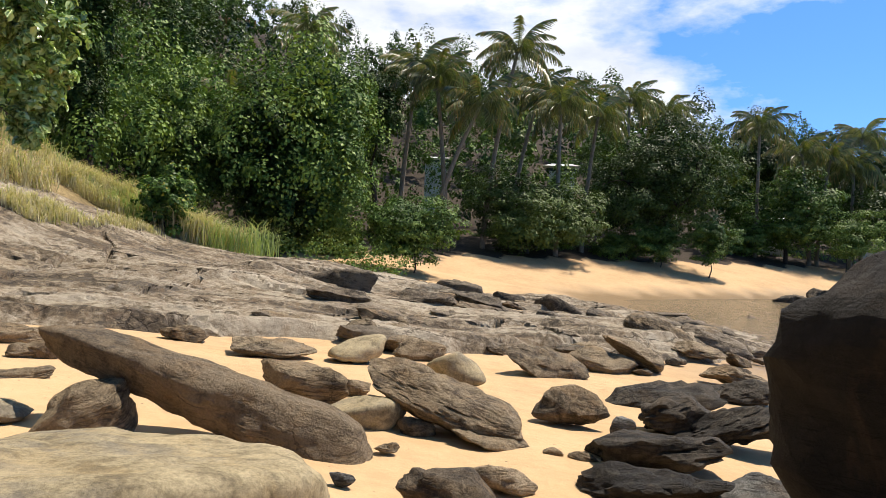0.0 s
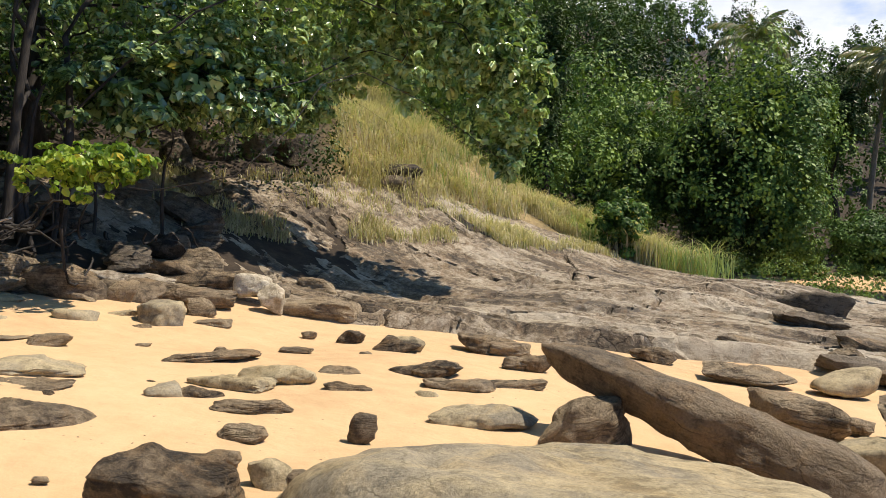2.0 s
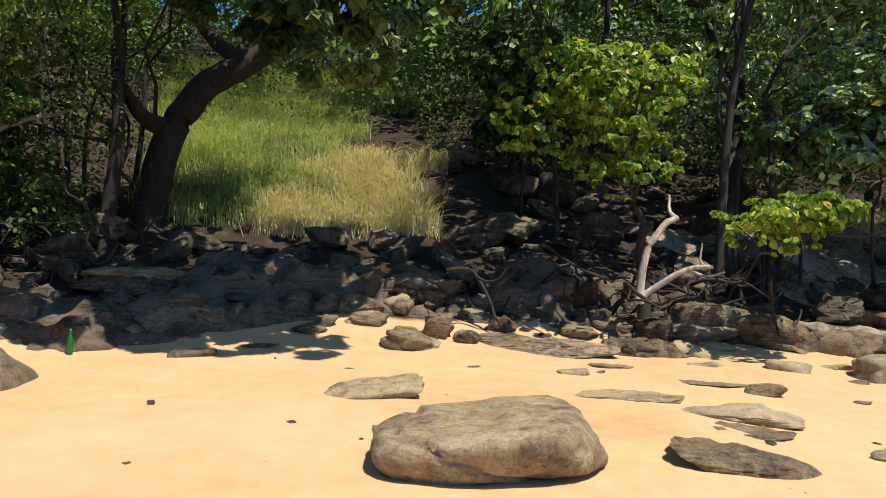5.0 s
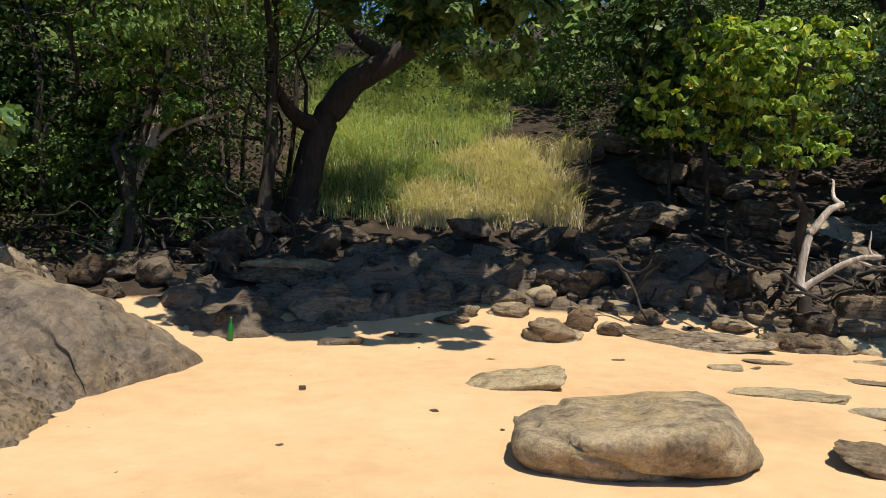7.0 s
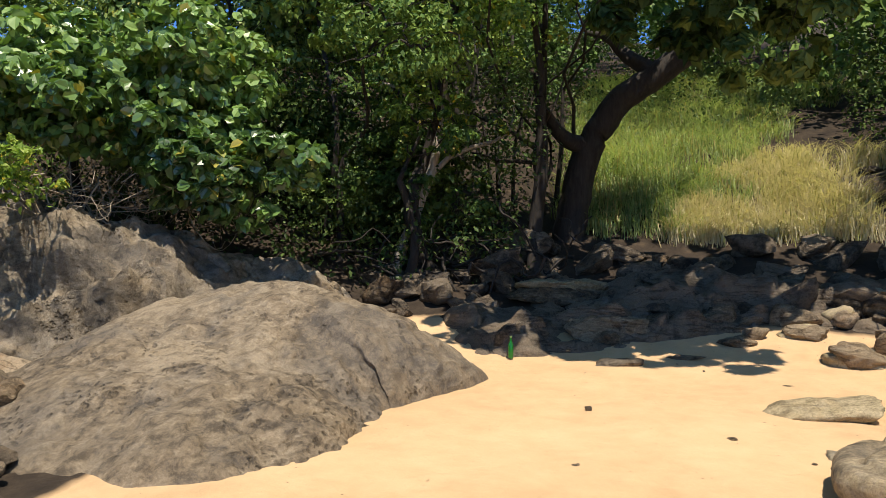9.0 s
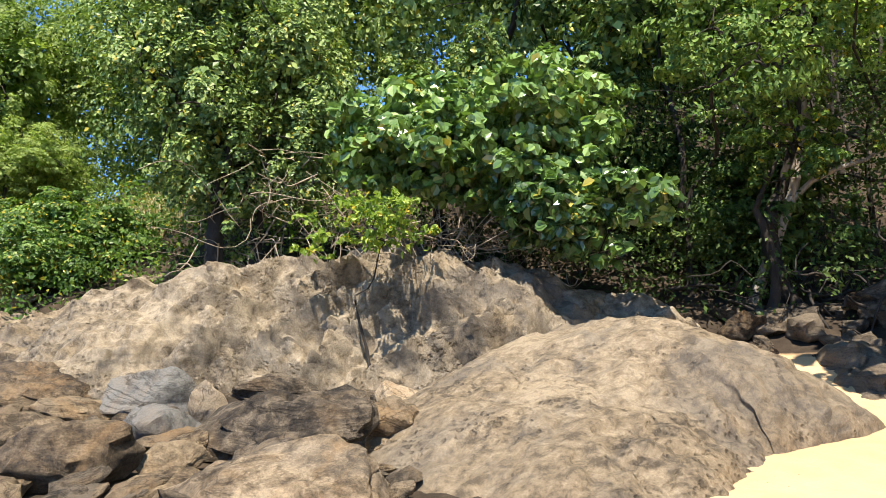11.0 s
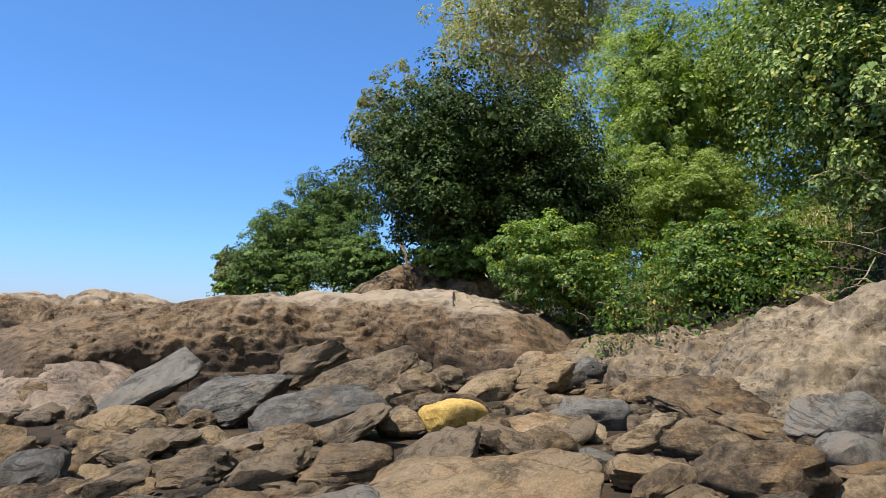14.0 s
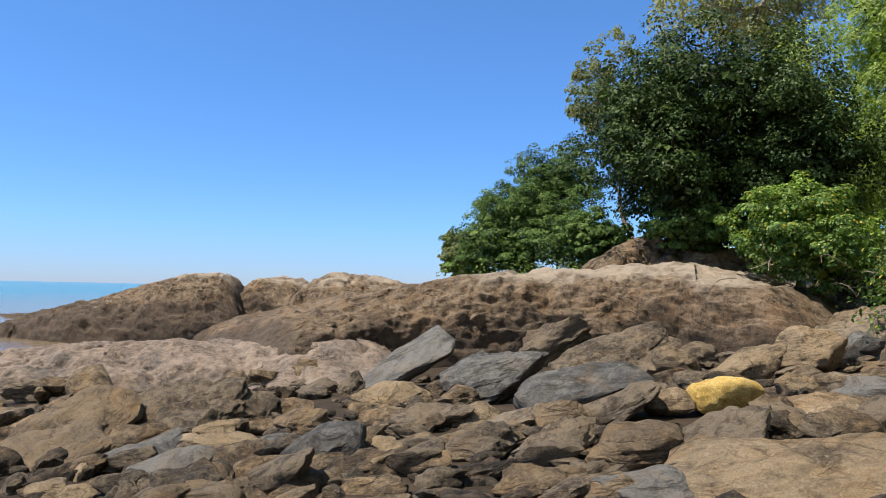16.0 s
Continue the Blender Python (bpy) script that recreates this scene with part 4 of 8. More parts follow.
boulder(-12.00, 5.20, 0.81, 0.45, 0.37, 32, 4, 7, 400, ROCK_BROWN, 0.35, 4, label="brown layered rock at the edge of the sand", group="rocks scattered on the sand")
boulder(-11.60, 6.40, 0.99, 0.44, 0.30, 43, -2, 4, 403, ROCK_SHELF, 0.35, 4, label="brown layered rock at the edge of the sand", group="rocks scattered on the sand")
boulder(-11.20, 7.40, 1.39, 0.66, 0.27, 40, -3, 11, 406, ROCK_BROWN, 0.35, 4, label="brown layered rock at the edge of the sand", group="rocks scattered on the sand")
boulder(-10.90, 8.30, 1.28, 0.58, 0.47, 35, 1, 8, 409, ROCK_UMBER, 0.35, 4, label="brown layered rock at the edge of the sand", group="rocks scattered on the sand")
boulder(-10.60, 9.00, 2.13, 0.88, 0.42, 35, -2, 5, 412, ROCK_BROWN, 0.35, 4, label="brown layered rock at the edge of the sand", group="rocks scattered on the sand")
boulder(-11.40, 8.90, 1.60, 1.07, 0.42, 59, 5, 4, 415, ROCK_SHELF, 0.35, 4, label="brown layered rock at the edge of the sand", group="rocks scattered on the sand")
boulder(-11.90, 7.60, 1.57, 0.96, 0.35, 49, 3, 2, 418, ROCK_BROWN, 0.35, 4, label="brown layered rock at the edge of the sand", group="rocks scattered on the sand")
boulder(-12.20, 6.60, 1.77, 1.15, 0.37, 43, 1, 12, 421, ROCK_UMBER, 0.35, 4, label="brown layered rock at the edge of the sand", group="rocks scattered on the sand")
boulder(-11.00, 10.00, 2.12, 1.36, 0.50, 55, 4, 2, 424, ROCK_BROWN, 0.35, 4, label="brown layered rock at the edge of the sand", group="rocks scattered on the sand")
boulder(-10.40, 10.90, 1.04, 0.58, 0.49, 39, 3, 7, 427, ROCK_SHELF, 0.35, 4, label="brown layered rock at the edge of the sand", group="rocks scattered on the sand")
boulder(-9.00, 10.90, 1.71, 1.13, 0.49, 26, -4, 3, 430, ROCK_BROWN, 0.35, 4, label="brown layered rock at the edge of the sand", group="rocks scattered on the sand")
boulder(-8.40, 11.60, 1.06, 0.50, 0.47, 47, 3, 8, 433, ROCK_UMBER, 0.35, 4, label="brown layered rock at the edge of the sand", group="rocks scattered on the sand")
boulder(-11.70, 9.80, 2.07, 1.30, 0.34, 57, 4, 10, 436, ROCK_BROWN, 0.35, 4, label="brown layered rock at the edge of the sand", group="rocks scattered on the sand")


# ---- the boulder field and the rocks below the shelf ----
KINDS = {"U": (ROCK_UMBER, "dark brown weathered schist boulder"), "D": (ROCK_DARK, "dark jagged weathered rock"), "B": (ROCK_BROWN, "brown weathered schist boulder"),
         "P": (ROCK_PALE, "pale sandy-brown rock slab"), "G": (ROCK_GREY, "smooth blue-grey schist slab"), "W": (ROCK_SMOOTH, "smooth pale rock half buried in sand"), "K": (ROCK_COAL, "dark weathered rock blackened for shade")}


def laid_rock(x, y, z, w, d, h, rz, lean, seed, kind, where, group, size=1.0, under=8.0):
    """A rock with its middle at x, y, z, leaning along its length and undercut on its near side."""
    mat, label = KINDS[kind]
    rs = np.random.RandomState(seed)
    edge, rough, layers = {"U": (15, 0.055, 0.5), "D": (14, 0.085, 0.7), "B": (14, 0.05, 0.4), "P": (15, 0.045, 0.3), "G": (18, 0.035, 0.25), "W": (8, 0.03, 0.0), "K": (15, 0.07, 0.6)}[kind]
    me = rock_mesh("boulder", w * size, d * size, h * min(size, 0.97), seed, mat, 5 if w > 1.7 else 4 if w > 0.45 else 3, edge, rough, layers, planes=13, warp=0.9, crisp=38.0 if layers else 0.0, skew=0.42)
    ob = new("boulder", me)
    ob.matrix_basis = pose(x, y, z, under + rs.normal() * 7, lean * 1.2, rz + rs.normal() * 9)
    return tagged(ob, label + where, "rock", group)


def pile(x, y, z, w, d, h, rz, lean, seed, kind):
    return laid_rock(x, y, z, w, d, h, rz, lean, seed, kind, " in the boulder field", "boulder field below the headland", 1.16, 18.0)


def sand_rock(x, y, z, w, d, h, rz, lean, seed, kind):
    return laid_rock(x, y, z, w, d, h, rz, lean, seed, kind, " on the sand" if kind != "W" else "", "rocks below the bedrock shelf", 0.97, 8.0)


pile(11.87, -14.36, -0.39, 0.90, 0.59, 0.48, 220, -5, 900, "D")
pile(9.95, -12.59, -0.32, 1.09, 0.72, 0.44, 218, 0, 907, "D")
pile(8.52, -11.31, -0.29, 0.47, 0.31, 0.27, 217, 0, 914, "U")
pile(8.46, -11.75, -0.27, 0.47, 0.31, 0.28, 216, -8, 921, "D")
pile(7.57, -11.57, -0.21, 0.57, 0.38, 0.31, 213, 5, 928, "U")
pile(5.48, -9.61, -0.01, 1.89, 1.24, 0.56, 209, -11, 935, "D")
pile(6.60, -8.82, -0.10, 1.47, 0.97, 0.53, 217, -16, 942, "U")
pile(7.74, -9.70, -0.26, 0.65, 0.43, 0.30, 219, -12, 949, "B")
pile(8.86, -10.51, -0.35, 0.45, 0.30, 0.22, 220, 0, 956, "U")
pile(7.39, -8.77, -0.27, 0.53, 0.35, 0.27, 220, -4, 963, "B")
pile(6.08, -7.66, -0.21, 1.41, 0.93, 0.32, 219, -10, 970, "U")
pile(6.45, -8.17, -0.26, 0.52, 0.34, 0.17, 218, -4, 977, "B")
pile(5.51, -8.58, -0.13, 0.70, 0.46, 0.30, 212, -14, 984, "B")
pile(4.97, -7.50, -0.13, 0.93, 0.62, 0.25, 213, -16, 991, "G")
pile(5.19, -7.07, -0.17, 0.21, 0.21, 0.21, 216, 15, 998, "P")
pile(4.82, -6.89, -0.18, 0.39, 0.26, 0.15, 215, -6, 1005, "B")
pile(5.42, -6.88, -0.22, 0.72, 0.47, 0.21, 218, -3, 1012, "U")
pile(5.10, -6.54, -0.19, 0.41, 0.27, 0.19, 218, -6, 1019, "B")
pile(4.82, -6.39, -0.19, 0.49, 0.32, 0.17, 217, -4, 1026, "B")
pile(4.27, -7.04, -0.09, 0.74, 0.49, 0.25, 211, -18, 1033, "G")
pile(3.86, -6.51, -0.08, 0.80, 0.53, 0.29, 210, -10, 1040, "D")
pile(4.89, -9.11, -0.11, 0.55, 0.36, 0.24, 208, -2, 1047, "B")
pile(5.14, -9.99, -0.16, 0.48, 0.32, 0.14, 207, 0, 1054, "U")
pile(5.07, -8.54, -0.15, 0.53, 0.35, 0.20, 210, -2, 1061, "P")
pile(4.43, -8.33, -0.11, 0.83, 0.54, 0.23, 207, -4, 1068, "B")
pile(4.46, -9.45, -0.09, 0.53, 0.35, 0.22, 204, -4, 1075, "P")
pile(4.03, -7.82, -0.12, 0.57, 0.38, 0.16, 206, 2, 1082, "U")
pile(3.55, -7.26, -0.06, 0.58, 0.38, 0.22, 205, -12, 1089, "B")
pile(3.10, -6.61, -0.07, 0.74, 0.49, 0.24, 204, -2, 1096, "U")
pile(3.81, -8.46, -0.08, 0.55, 0.36, 0.18, 203, -5, 1103, "G")
pile(3.86, -9.39, 0.02, 0.88, 0.58, 0.37, 201, -10, 1110, "U")
pile(4.71, -10.54, -0.05, 0.75, 0.49, 0.30, 203, -8, 1117, "P")
pile(3.09, -7.93, 0.05, 0.85, 0.56, 0.35, 200, -18, 1124, "G")
pile(2.97, -7.66, -0.04, 0.36, 0.24, 0.16, 200, -5, 1131, "B")
pile(2.52, -7.31, 0.02, 0.72, 0.47, 0.28, 197, -8, 1138, "U")
pile(2.26, -6.68, -0.01, 0.57, 0.37, 0.21, 196, -8, 1145, "B")
pile(2.78, -8.39, -0.02, 0.51, 0.34, 0.18, 197, -5, 1152, "B")
pile(2.41, -8.34, -0.00, 0.49, 0.32, 0.16, 194, -8, 1159, "B")
pile(1.96, -7.33, 0.06, 0.37, 0.26, 0.26, 193, -18, 1166, "U")
pile(1.76, -6.86, 0.06, 0.44, 0.29, 0.26, 192, -14, 1173, "D")
pile(2.82, -6.85, -0.03, 0.45, 0.30, 0.21, 201, 6, 1180, "U")
pile(3.62, -10.41, -0.01, 0.38, 0.25, 0.23, 198, -5, 1187, "B")
pile(3.46, -11.51, 0.06, 1.04, 0.69, 0.34, 195, -8, 1194, "B")
pile(3.14, -10.33, -0.01, 0.79, 0.52, 0.17, 195, -8, 1201, "B")
pile(4.40, -12.58, 0.04, 0.46, 0.35, 0.35, 198, -30, 1208, "D")
pile(2.49, -8.78, 0.04, 0.48, 0.32, 0.25, 194, 8, 1215, "D")
pile(3.70, -13.48, 0.31, 1.84, 1.21, 0.57, 194, -21, 1222, "G")
pile(2.23, -12.06, 0.33, 1.86, 1.23, 0.65, 189, -14, 1229, "G")
pile(2.46, -9.75, 0.10, 0.94, 0.62, 0.33, 192, -12, 1236, "D")
pile(0.80, -10.41, 0.34, 1.68, 1.11, 0.68, 182, -6, 1243, "G")
pile(1.44, -16.64, 0.54, 1.43, 0.94, 0.82, 183, -22, 1250, "D")
pile(0.42, -15.01, 0.43, 2.22, 1.47, 0.46, 180, -14, 1257, "D")
pile(-0.64, -13.54, 0.48, 1.25, 0.83, 0.69, 175, -6, 1264, "U")
pile(-0.77, -12.51, 0.33, 0.70, 0.46, 0.37, 174, -6, 1271, "D")
pile(1.02, -9.55, 0.20, 0.76, 0.50, 0.38, 184, -11, 1278, "U")
pile(0.40, -9.74, 0.25, 1.02, 0.67, 0.30, 180, -24, 1285, "D")
pile(-0.28, -10.48, 0.29, 0.55, 0.40, 0.40, 176, -4, 1292, "P")
pile(-0.72, -8.56, 0.28, 1.02, 0.67, 0.38, 171, -16, 1299, "D")
pile(0.16, -7.63, 0.27, 0.81, 0.55, 0.55, 178, -4, 1306, "U")
pile(-0.92, -6.58, 0.32, 1.84, 1.21, 0.76, 167, -6, 1313, "B")
pile(-2.20, -9.99, 0.27, 1.52, 1.00, 0.30, 164, -3, 1320, "P")
pile(1.95, -9.80, 0.10, 0.60, 0.40, 0.26, 189, -12, 1327, "B")
pile(1.61, -8.69, 0.17, 0.71, 0.47, 0.43, 188, -6, 1334, "U")
pile(0.88, -7.77, 0.20, 0.74, 0.49, 0.39, 183, -20, 1341, "D")
pile(1.60, -8.12, 0.12, 0.75, 0.50, 0.35, 189, -8, 1348, "D")
pile(1.51, -7.09, 0.06, 0.55, 0.36, 0.23, 189, -12, 1355, "D")
pile(0.98, -6.75, 0.10, 0.60, 0.39, 0.28, 185, -8, 1362, "U")
pile(0.18, -6.50, 0.16, 0.71, 0.47, 0.35, 177, -5, 1369, "G")
pile(0.58, -6.93, 0.08, 0.47, 0.31, 0.18, 181, 6, 1376, "P")
pile(-1.41, -10.04, 0.33, 0.46, 0.37, 0.37, 169, 0, 1383, "B")
pile(-1.86, -10.41, 0.32, 0.59, 0.39, 0.30, 167, -2, 1390, "U")
pile(-2.73, -11.02, 0.44, 0.98, 0.64, 0.49, 163, -5, 1397, "G")
pile(-2.69, -11.99, 0.45, 1.20, 0.79, 0.46, 165, -8, 1404, "P")
pile(-2.83, -14.25, 0.72, 1.28, 0.92, 0.92, 166, -13, 1411, "B")
pile(-1.69, -13.36, 0.53, 1.10, 0.73, 0.66, 170, -14, 1418, "B")
pile(-3.80, -15.22, 0.73, 0.96, 0.63, 0.60, 164, -8, 1425, "G")
pile(-2.80, -19.48, 0.55, 2.50, 1.65, 0.50, 170, -7, 1432, "U")
pile(-2.09, -12.01, 0.40, 0.55, 0.38, 0.38, 167, 4, 1439, "B")
pile(-1.31, -12.13, 0.36, 0.72, 0.48, 0.39, 171, 10, 1446, "U")
pile(-4.58, -17.90, 1.12, 1.50, 0.99, 0.58, 164, -6, 1453, "U")
pile(2.40, -11.31, 0.13, 0.55, 0.36, 0.34, 190, -8, 1460, "U")
pile(2.40, -7.30, -0.02, 0.31, 0.20, 0.15, 196, -4, 1467, "B")
pile(3.54, -7.23, -0.08, 0.22, 0.16, 0.16, 205, -4, 1474, "P")
pile(2.53, -6.41, -0.03, 0.32, 0.21, 0.18, 200, -6, 1481, "D")
pile(1.72, -6.37, 0.03, 0.31, 0.20, 0.19, 192, -6, 1488, "U")
pile(0.80, -6.42, 0.06, 0.30, 0.20, 0.15, 183, -2, 1495, "P")
pile(3.50, -6.37, -0.08, 0.44, 0.29, 0.21, 208, -10, 1502, "U")
pile(5.44, -6.58, -0.20, 0.34, 0.23, 0.23, 220, -8, 1509, "D")
pile(6.23, -7.19, -0.20, 0.58, 0.38, 0.34, 221, -10, 1516, "U")
pile(-2.83, -10.72, 0.47, 0.98, 0.64, 0.46, 166, 0, 1700, "G")
pile(-3.83, -15.16, 0.74, 0.86, 0.57, 0.50, 166, -4, 1707, "G")
pile(-4.44, -14.93, 0.77, 0.66, 0.44, 0.36, 164, 4, 1714, "U")
pile(-4.60, -11.07, 0.65, 1.75, 1.15, 0.58, 157, 8, 1721, "U")
pile(-3.45, -10.14, 0.45, 0.45, 0.31, 0.31, 161, -12, 1728, "P")
pile(-2.79, -8.90, 0.41, 0.48, 0.36, 0.36, 163, -8, 1735, "B")
pile(-3.33, -8.51, 0.46, 0.96, 0.64, 0.47, 159, -4, 1742, "P")
pile(-4.47, -9.55, 0.50, 0.89, 0.59, 0.34, 155, 4, 1749, "B")
pile(-5.25, -9.25, 0.66, 1.20, 0.79, 0.63, 150, 6, 1756, "G")
pile(-4.29, -7.41, 0.52, 0.71, 0.53, 0.53, 149, 0, 1763, "G")
pile(-3.10, -6.76, 0.46, 1.10, 0.73, 0.61, 155, -6, 1770, "U")
pile(-2.48, -7.37, 0.35, 0.82, 0.54, 0.37, 162, -4, 1777, "B")
pile(-2.10, -8.01, 0.32, 0.39, 0.29, 0.29, 166, 10, 1784, "G")
pile(-4.35, -13.05, 0.64, 1.43, 0.94, 0.40, 162, -10, 1791, "B")
pile(-5.45, -14.55, 0.98, 1.80, 1.19, 0.51, 159, -3, 1798, "B")
pile(-4.68, -17.24, 1.16, 1.53, 1.01, 0.57, 165, -8, 1805, "U")
pile(-5.40, -19.75, 1.70, 1.52, 1.00, 0.77, 165, -6, 1812, "U")
pile(-5.92, -13.74, 1.00, 1.12, 0.74, 0.44, 157, 6, 1819, "B")
pile(-5.93, -12.31, 0.80, 0.75, 0.49, 0.37, 154, -4, 1826, "B")
pile(-5.09, -7.88, 0.69, 0.45, 0.45, 0.50, 147, -40, 2000, "P")
pile(-6.49, -8.58, 0.67, 1.01, 0.67, 0.40, 143, 3, 2007, "D")
pile(-4.88, -6.20, 0.60, 1.53, 1.01, 0.65, 142, -2, 2014, "D")
pile(-5.65, -5.69, 0.62, 0.55, 0.54, 0.54, 135, 18, 2021, "B")
pile(-4.16, -5.69, 0.39, 0.52, 0.34, 0.24, 144, -8, 2028, "G")
pile(-3.79, -6.41, 0.39, 0.64, 0.42, 0.30, 150, -4, 2035, "B")
pile(-3.41, -5.80, 0.33, 0.63, 0.42, 0.24, 150, -4, 2042, "B")
pile(-3.75, -5.00, 0.37, 1.55, 1.02, 0.41, 143, -7, 2049, "P")
pile(-3.88, -5.87, 0.37, 0.25, 0.21, 0.21, 147, -10, 2056, "P")
pile(-7.19, -6.90, 0.67, 0.71, 0.47, 0.30, 133, 20, 2063, "P")
pile(-1.30, -9.06, 0.31, 0.62, 0.41, 0.34, 173, 8, 2100, "U")
pile(-1.81, -8.70, 0.33, 0.66, 0.44, 0.35, 169, 8, 2107, "B")
pile(-1.18, -15.66, 0.45, 0.92, 0.61, 0.44, 176, 6, 2114, "D")
pile(-1.21, -8.91, 0.29, 0.58, 0.38, 0.33, 170, 8, 2121, "D")
pile(-1.68, -8.79, 0.31, 0.58, 0.38, 0.32, 166, 8, 2128, "D")
pile(-1.40, -9.22, 0.27, 0.82, 0.54, 0.26, 173, 8, 2135, "D")
sand_rock(-2.67, 6.51, 0.24, 0.87, 0.58, 0.49, 25, -12, 2300, "B")
sand_rock(-1.26, 8.38, 0.17, 0.96, 0.64, 0.49, 10, 8, 2307, "B")
sand_rock(0.18, 7.97, 0.14, 1.80, 0.95, 0.44, 0, 13, 2314, "B")
sand_rock(1.43, 8.69, 0.00, 0.95, 0.63, 0.45, -9, 13, 2321, "P")
sand_rock(-0.62, 7.76, 0.05, 0.89, 0.59, 0.33, 6, 0, 2328, "W")
sand_rock(-0.84, 9.00, 0.04, 0.38, 0.25, 0.24, 6, 4, 2335, "B")
sand_rock(0.33, 10.48, 0.07, 0.89, 0.59, 0.48, -1, 6, 2342, "W")
sand_rock(-1.36, 13.97, 0.15, 0.92, 0.61, 0.45, 6, 3, 2349, "B")
sand_rock(-0.69, 14.45, 0.11, 0.65, 0.43, 0.39, 3, 12, 2356, "B")
sand_rock(-1.14, 11.90, 0.10, 1.00, 0.66, 0.41, 6, -4, 2363, "W")
sand_rock(-0.22, 12.83, 0.02, 0.97, 0.64, 0.37, 2, 2, 2370, "B")
sand_rock(-2.29, 11.62, 0.10, 1.29, 0.85, 0.29, 12, 4, 2377, "B")
sand_rock(-3.70, 12.05, 0.21, 0.74, 0.49, 0.32, 18, 3, 2384, "B")
sand_rock(-2.90, 13.88, 0.16, 0.65, 0.43, 0.27, 13, 4, 2391, "B")
sand_rock(-5.43, 10.62, 0.29, 0.78, 0.51, 0.29, 28, 6, 2398, "B")
sand_rock(-4.69, 9.56, 0.24, 0.61, 0.40, 0.24, 28, 3, 2405, "B")
sand_rock(-4.09, 8.18, 0.19, 0.74, 0.49, 0.21, 28, -2, 2412, "B")
sand_rock(1.77, 12.53, -0.07, 1.63, 1.08, 0.44, -8, 8, 2419, "B")
sand_rock(2.77, 13.64, -0.16, 1.24, 0.82, 0.37, -11, 8, 2426, "B")
sand_rock(2.83, 15.42, -0.15, 0.68, 0.45, 0.28, -10, 0, 2433, "B")
sand_rock(3.61, 13.99, -0.08, 1.66, 1.10, 0.58, -14, 14, 2440, "B")
sand_rock(4.76, 17.15, -0.03, 1.73, 1.14, 0.64, -15, 14, 2447, "B")
sand_rock(2.87, 10.51, -0.21, 1.60, 1.06, 0.35, -15, -7, 2454, "K")
sand_rock(2.57, 8.73, -0.06, 1.10, 0.72, 0.64, -16, -12, 2461, "K")
sand_rock(4.54, 11.78, -0.30, 1.62, 1.07, 0.46, -21, -4, 2468, "K")
sand_rock(2.95, 8.33, -0.11, 1.99, 1.31, 0.49, -19, -22, 2475, "K")
sand_rock(2.00, 7.21, -0.11, 1.34, 0.89, 0.43, -15, -8, 2482, "K")
sand_rock(1.64, 6.19, -0.11, 1.24, 0.81, 0.38, -14, -6, 2489, "K")
sand_rock(2.45, 6.06, -0.11, 1.08, 0.71, 0.46, -22, -3, 2496, "G")
sand_rock(0.15, 5.57, 0.01, 0.90, 0.60, 0.32, -0, 10, 2503, "U")
sand_rock(0.60, 6.06, -0.05, 0.53, 0.35, 0.22, -5, 6, 2510, "P")
sand_rock(-0.10, 7.62, -0.03, 0.37, 0.25, 0.16, 2, -4, 2517, "B")
sand_rock(0.52, 7.44, -0.07, 0.83, 0.55, 0.18, -3, 9, 2524, "B")
sand_rock(1.92, 8.25, -0.12, 0.30, 0.25, 0.25, -13, 6, 2531, "G")
sand_rock(1.10, 7.26, -0.13, 0.18, 0.12, 0.08, -8, 5, 2538, "B")
sand_rock(1.36, 7.20, -0.14, 0.29, 0.19, 0.09, -10, 10, 2545, "B")
sand_rock(-0.32, 6.77, -0.03, 0.21, 0.14, 0.10, 4, -4, 2552, "B")
sand_rock(-0.55, 5.78, 0.00, 0.21, 0.14, 0.12, 7, 0, 2559, "G")


def edge_rock(x, y, z, w, d, h, rz, lean, seed, kind):
    return laid_rock(x, y, z, w, d, h, rz, lean, seed, kind, " at the shaded edge of the sand", "stones below the trees", 1.0, 8.0)


edge_rock(-13.35, -2.01, 1.62, 1.83, 1.21, 0.43, 100, -2, 2700, "B")
edge_rock(-11.92, -1.24, 1.13, 1.34, 0.88, 0.38, 98, 0, 2707, "B")
edge_rock(-11.62, -1.16, 1.03, 0.54, 0.36, 0.22, 97, 0, 2714, "B")
edge_rock(-12.57, 1.95, 1.35, 0.44, 0.33, 0.33, 82, 0, 2721, "P")
edge_rock(-12.95, 2.45, 1.54, 0.65, 0.46, 0.46, 80, 0, 2728, "B")
edge_rock(-12.58, 1.36, 1.37, 0.72, 0.48, 0.38, 85, -4, 2735, "B")
edge_rock(-12.11, 1.44, 1.17, 0.61, 0.40, 0.29, 84, 0, 2742, "B")
edge_rock(-11.08, 1.90, 0.94, 0.84, 0.55, 0.37, 81, 3, 2749, "B")
edge_rock(-11.71, 2.42, 1.11, 0.54, 0.39, 0.39, 79, 16, 2756, "B")
edge_rock(-11.40, 2.71, 0.96, 0.44, 0.29, 0.25, 77, 0, 2763, "B")
edge_rock(-11.36, 3.28, 0.91, 0.98, 0.65, 0.25, 74, 0, 2770, "B")
edge_rock(-11.03, 3.99, 0.81, 1.64, 1.08, 0.33, 70, 0, 2777, "P")
edge_rock(-10.88, 5.26, 0.83, 1.19, 0.78, 0.35, 64, 4, 2784, "B")
edge_rock(-11.73, 6.29, 1.08, 1.62, 1.07, 0.50, 62, -5, 2791, "B")
edge_rock(-11.09, -0.20, 0.85, 0.62, 0.41, 0.14, 93, 0, 2798, "B")
